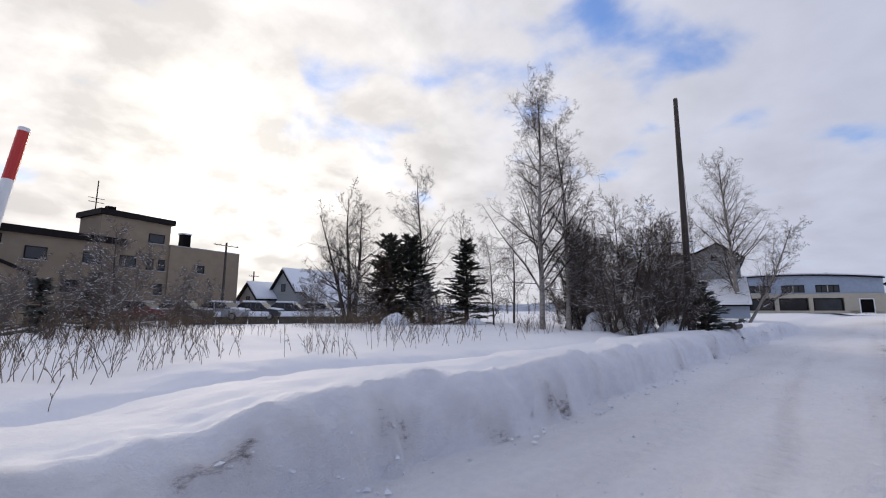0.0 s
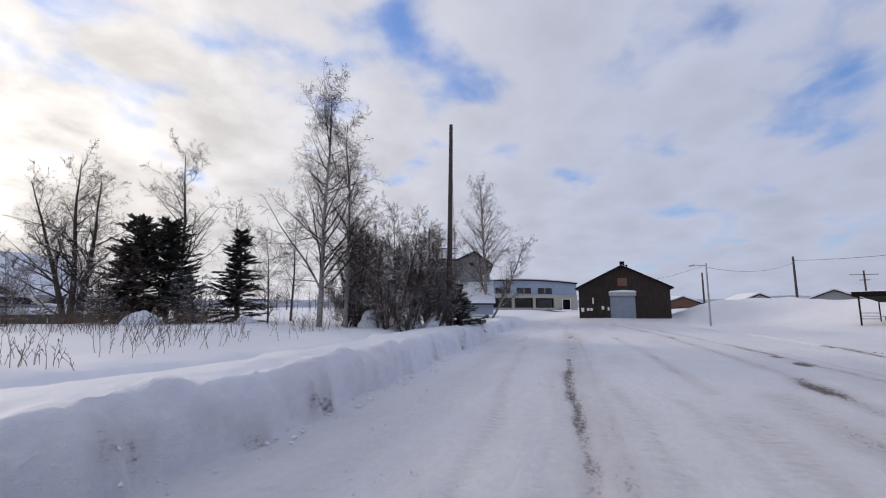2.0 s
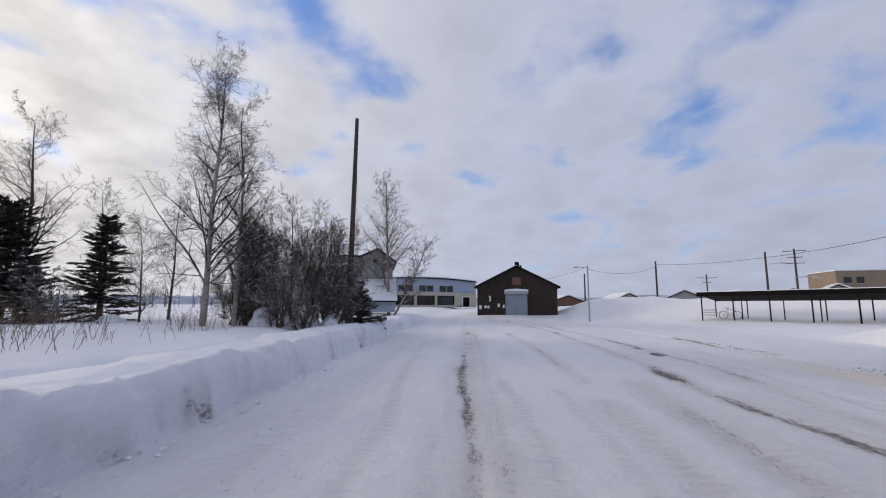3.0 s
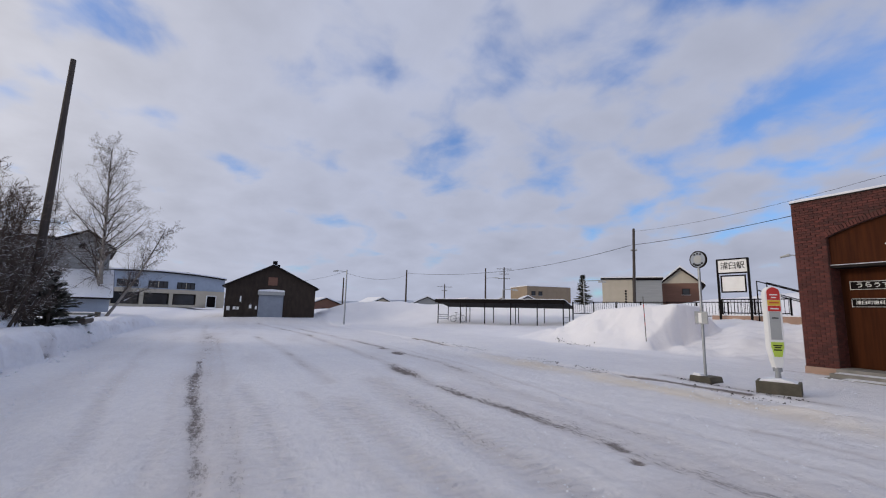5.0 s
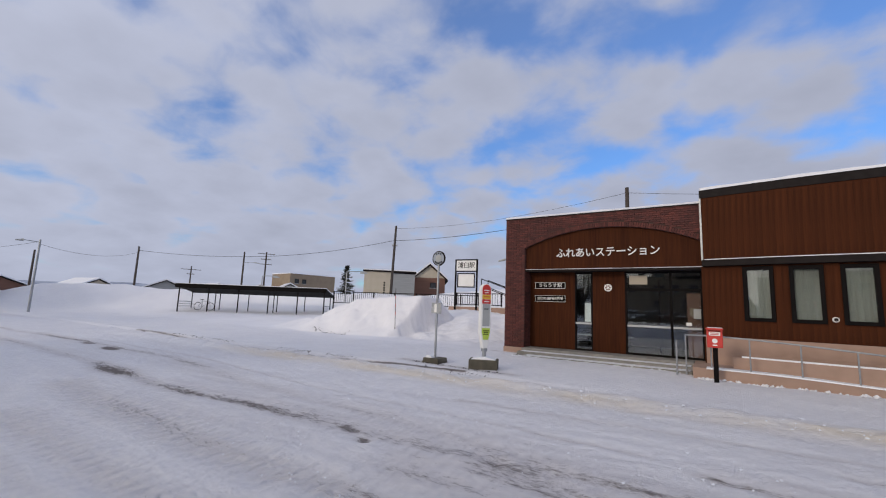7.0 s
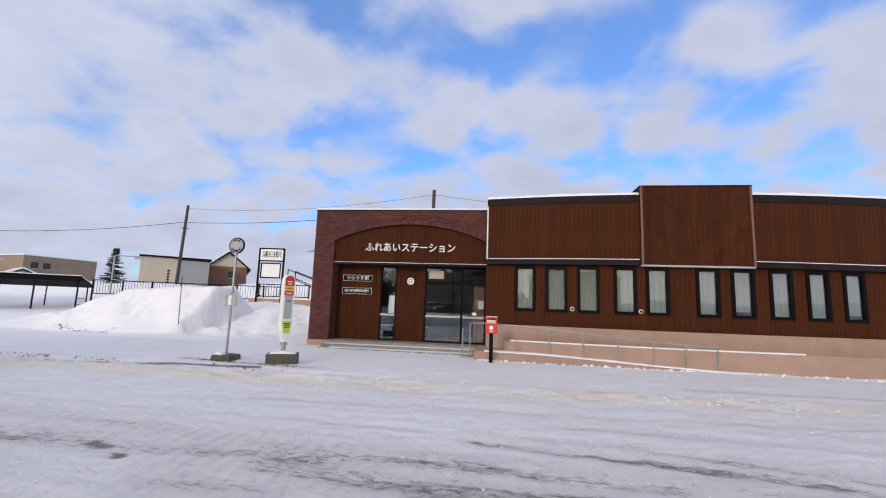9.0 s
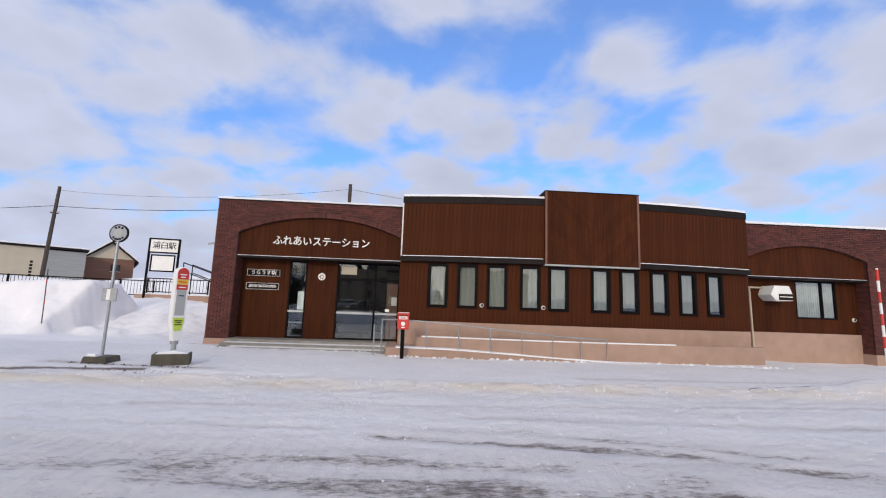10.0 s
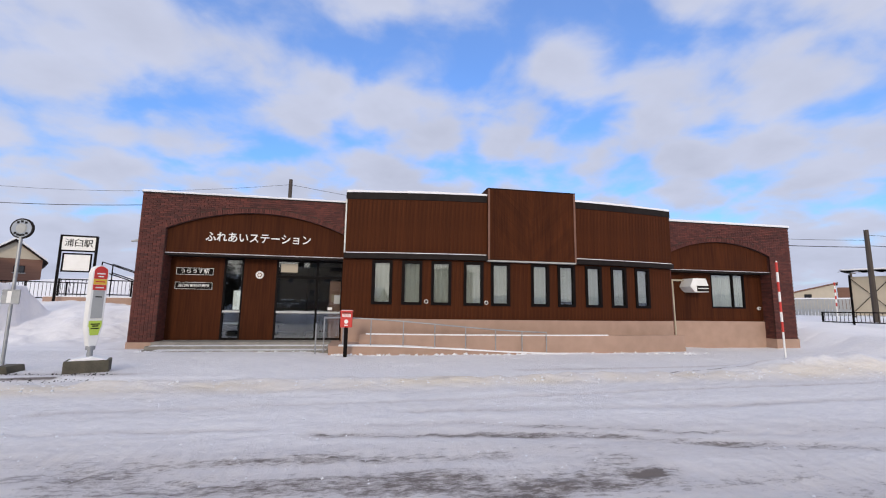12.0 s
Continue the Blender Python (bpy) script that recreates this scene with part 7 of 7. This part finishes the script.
# ---- boards and bricks ----
def board_mesh(w, h, t=0.012):
    me = bpy.data.meshes.new("board")
    bm = box(-w / 2, w / 2, -t, 0, 0, h, bevel=0.0006)
    bm.to_mesh(me)
    bm.free()
    me.materials.append(WOOD)
    return me


def boards_on_bow(x0, x1, z0, z1, off, w=0.145):
    n = max(1, round((x1 - x0) / w))
    w = (x1 - x0) / n
    me = board_mesh(w - 0.0012, z1 - z0)
    for k in range(n):
        x = x0 + (k + 0.5) * w
        ob = new("board", me)
        ob.parent = station
        ob.matrix_basis = pose(x, bow(x) + off - 0.001, z0, 0, 0, math.degrees(math.atan(0.65 * 2 * (x - 12.85) / 6.35 ** 2)))


boards_on_bow(MX0 + 0.03, TX0, FB + 0.024, FT - 0.25, 0.0)
boards_on_bow(TX1, MX1, FB + 0.024, FT - 0.25, 0.0)
for k in range(0, len(edges), 2):
    boards_on_bow(edges[k] + 0.004, edges[k + 1] - 0.004, 1.075, FB - 0.185, SET)
for wx in WINDOWS:
    boards_on_bow(wx - WW / 2, wx + WW / 2, 1.075, WZ0 - 0.005, SET)


def clip_poly(poly, inside, cross):
    out = []
    for i, p in enumerate(poly):
        q = poly[(i + 1) % len(poly)]
        if inside(p):
            out.append(p)
        if inside(p) != inside(q):
            out.append(cross(p, q))
    return out


def clip_rect(poly, x0, x1, z0, z1):
    for axis, lim, sign in ((0, x0, 1), (0, x1, -1), (1, z0, 1), (1, z1, -1)):
        if not poly:
            break
        def cross(p, q, axis=axis, lim=lim):
            t = (lim - p[axis]) / (q[axis] - p[axis])
            return (p[0] + (q[0] - p[0]) * t, p[1] + (q[1] - p[1]) * t)
        poly = clip_poly(poly, lambda p, axis=axis, lim=lim, sign=sign: sign * (p[axis] - lim) >= 0, cross)
    return poly


def chevron():
    cx, y = (TX0 + TX1) / 2, bow((TX0 + TX1) / 2) - 0.121
    for s in (-1, 1):
        x0, x1 = (TX0 + 0.07, cx - 0.003) if s < 0 else (cx + 0.003, TX1 - 0.07)
        c = -4.0
        while c < 10:
            w = 0.16
            # stripes z - s * (x - cx) = c
            poly = [(cx + s * 0 - 3, c + s * -3), (cx + 3, c + s * 3), (cx + 3, c + s * 3 + w * 1.38), (cx - 3, c - s * 3 + w * 1.38)]
            poly = clip_rect(poly, x0, x1, 3.17, 5.67)
            if len(poly) > 2:
                part("board", prism(poly, -0.010, start=y), WOOD, station)
            c += w * 1.414


chevron()


def brick_boxes(side):
    """Bricks of a wing in running bond, as (x, z, width), outside its arch."""
    a0, a1, spring, rise = ARCHES[side]
    x0, x1 = (0.0, 6.46) if side == "left" else (19.22, 25.07)
    out, row, z = [], 0, BASE + 0.005 if side == "left" else BASE + 0.125
    while z < TOP - 0.06:
        x = x0 - (0.11 if row % 2 else 0.0)
        while x < x1:
            l, r = max(x, x0), min(x + 0.21, x1)
            mid = (l + r) / 2
            if r - l > 0.03:
                ring = 0.16
                if l < a0 and r > a0 and z < spring + 0.1:
                    r = a0
                elif r > a1 and l < a1 and z < spring + 0.1:
                    l = a1
                inside = l >= a0 - 1e-6 and r <= a1 + 1e-6
                if not inside or z > arc_z(mid, *ARCHES[side]) + ring:
                    if r - l > 0.03:
                        out.append((l, z, r - l))
            x += 0.22
        z += 0.07
        row += 1
    return out


def lay_bricks():
    shared = {}

    def brick_mesh(w):
        w = round(w, 2)
        if w not in shared:
            me = bpy.data.meshes.new("brick")
            bm = box(0, w, 0, 0.05, 0, 0.06)
            bm.to_mesh(me)
            bm.free()
            me.materials.append(BRICK)
            shared[w] = me
        return shared[w]
    rng = random.Random(3)
    for side in ("left", "right"):
        rest_v, rest_f = [], []

        def add_box(x0, x1, y0, y1, z0, z1):
            s = len(rest_v)
            rest_v.extend(((x0, y0, z0), (x1, y0, z0), (x1, y1, z0), (x0, y1, z0), (x0, y0, z1), (x1, y0, z1), (x1, y1, z1), (x0, y1, z1)))
            rest_f.extend([[s + i for i in f] for f in ((3, 2, 1, 0), (4, 5, 6, 7), (0, 1, 5, 4), (1, 2, 6, 5), (2, 3, 7, 6), (3, 0, 4, 7))])
        for x, z, w in brick_boxes(side):
            dy = -rng.uniform(0.004, 0.010)
            if side == "left" and x < 0.8 and z < 4.6:
                ob = new("brick", brick_mesh(w))
                ob.parent = station
                ob.matrix_basis = pose(x, dy, z)
            else:
                add_box(x, x + w, dy, 0.05, z, z + 0.06)
        # returns of the porch
        a0, a1, spring, rise = ARCHES[side]
        px = a0 if side == "left" else a1
        row, z = 0, BASE + 0.005
        while z < spring - 0.05:
            y = 0.07 - (0.11 if row % 2 else 0)
            while y < 0.6:
                l, r = max(y, 0.065), min(y + 0.21, 0.595)
                if r - l > 0.03:
                    if side == "left":
                        add_box(px - 0.03, px + 0.007, l, r, z, z + 0.06)
                    else:
                        add_box(px - 0.007, px + 0.03, l, r, z, z + 0.06)
                y += 0.22
            z += 0.07
            row += 1
        me = bpy.data.meshes.new("brickwork")
        me.from_pydata(rest_v, [], rest_f)
        me.materials.append(BRICK)
        ob = new("brickwork", me)
        ob.parent = station
        tagged(ob, "red-brown brickwork", kind="stuff")
        # soldier course round the arch
        n = 78 if side == "left" else 62
        vm = bpy.data.meshes.new("arch_brick")
        bm = box(-0.032, 0.032, 0, 0.06, 0, 0.15)
        bm.to_mesh(vm)
        bm.free()
        vm.materials.append(BRICK)
        half, mid = (a1 - a0) / 2, (a0 + a1) / 2
        R = (half * half + rise * rise) / (2 * rise)
        for k in range(n):
            x = a0 + (a1 - a0) * (k + 0.5) / n
            ob = new("arch_brick", vm)
            ob.parent = station
            ob.matrix_basis = pose(x, -0.014, arc_z(x, *ARCHES[side]), 0, math.degrees(math.asin((x - mid) / R)), 0)


lay_bricks()
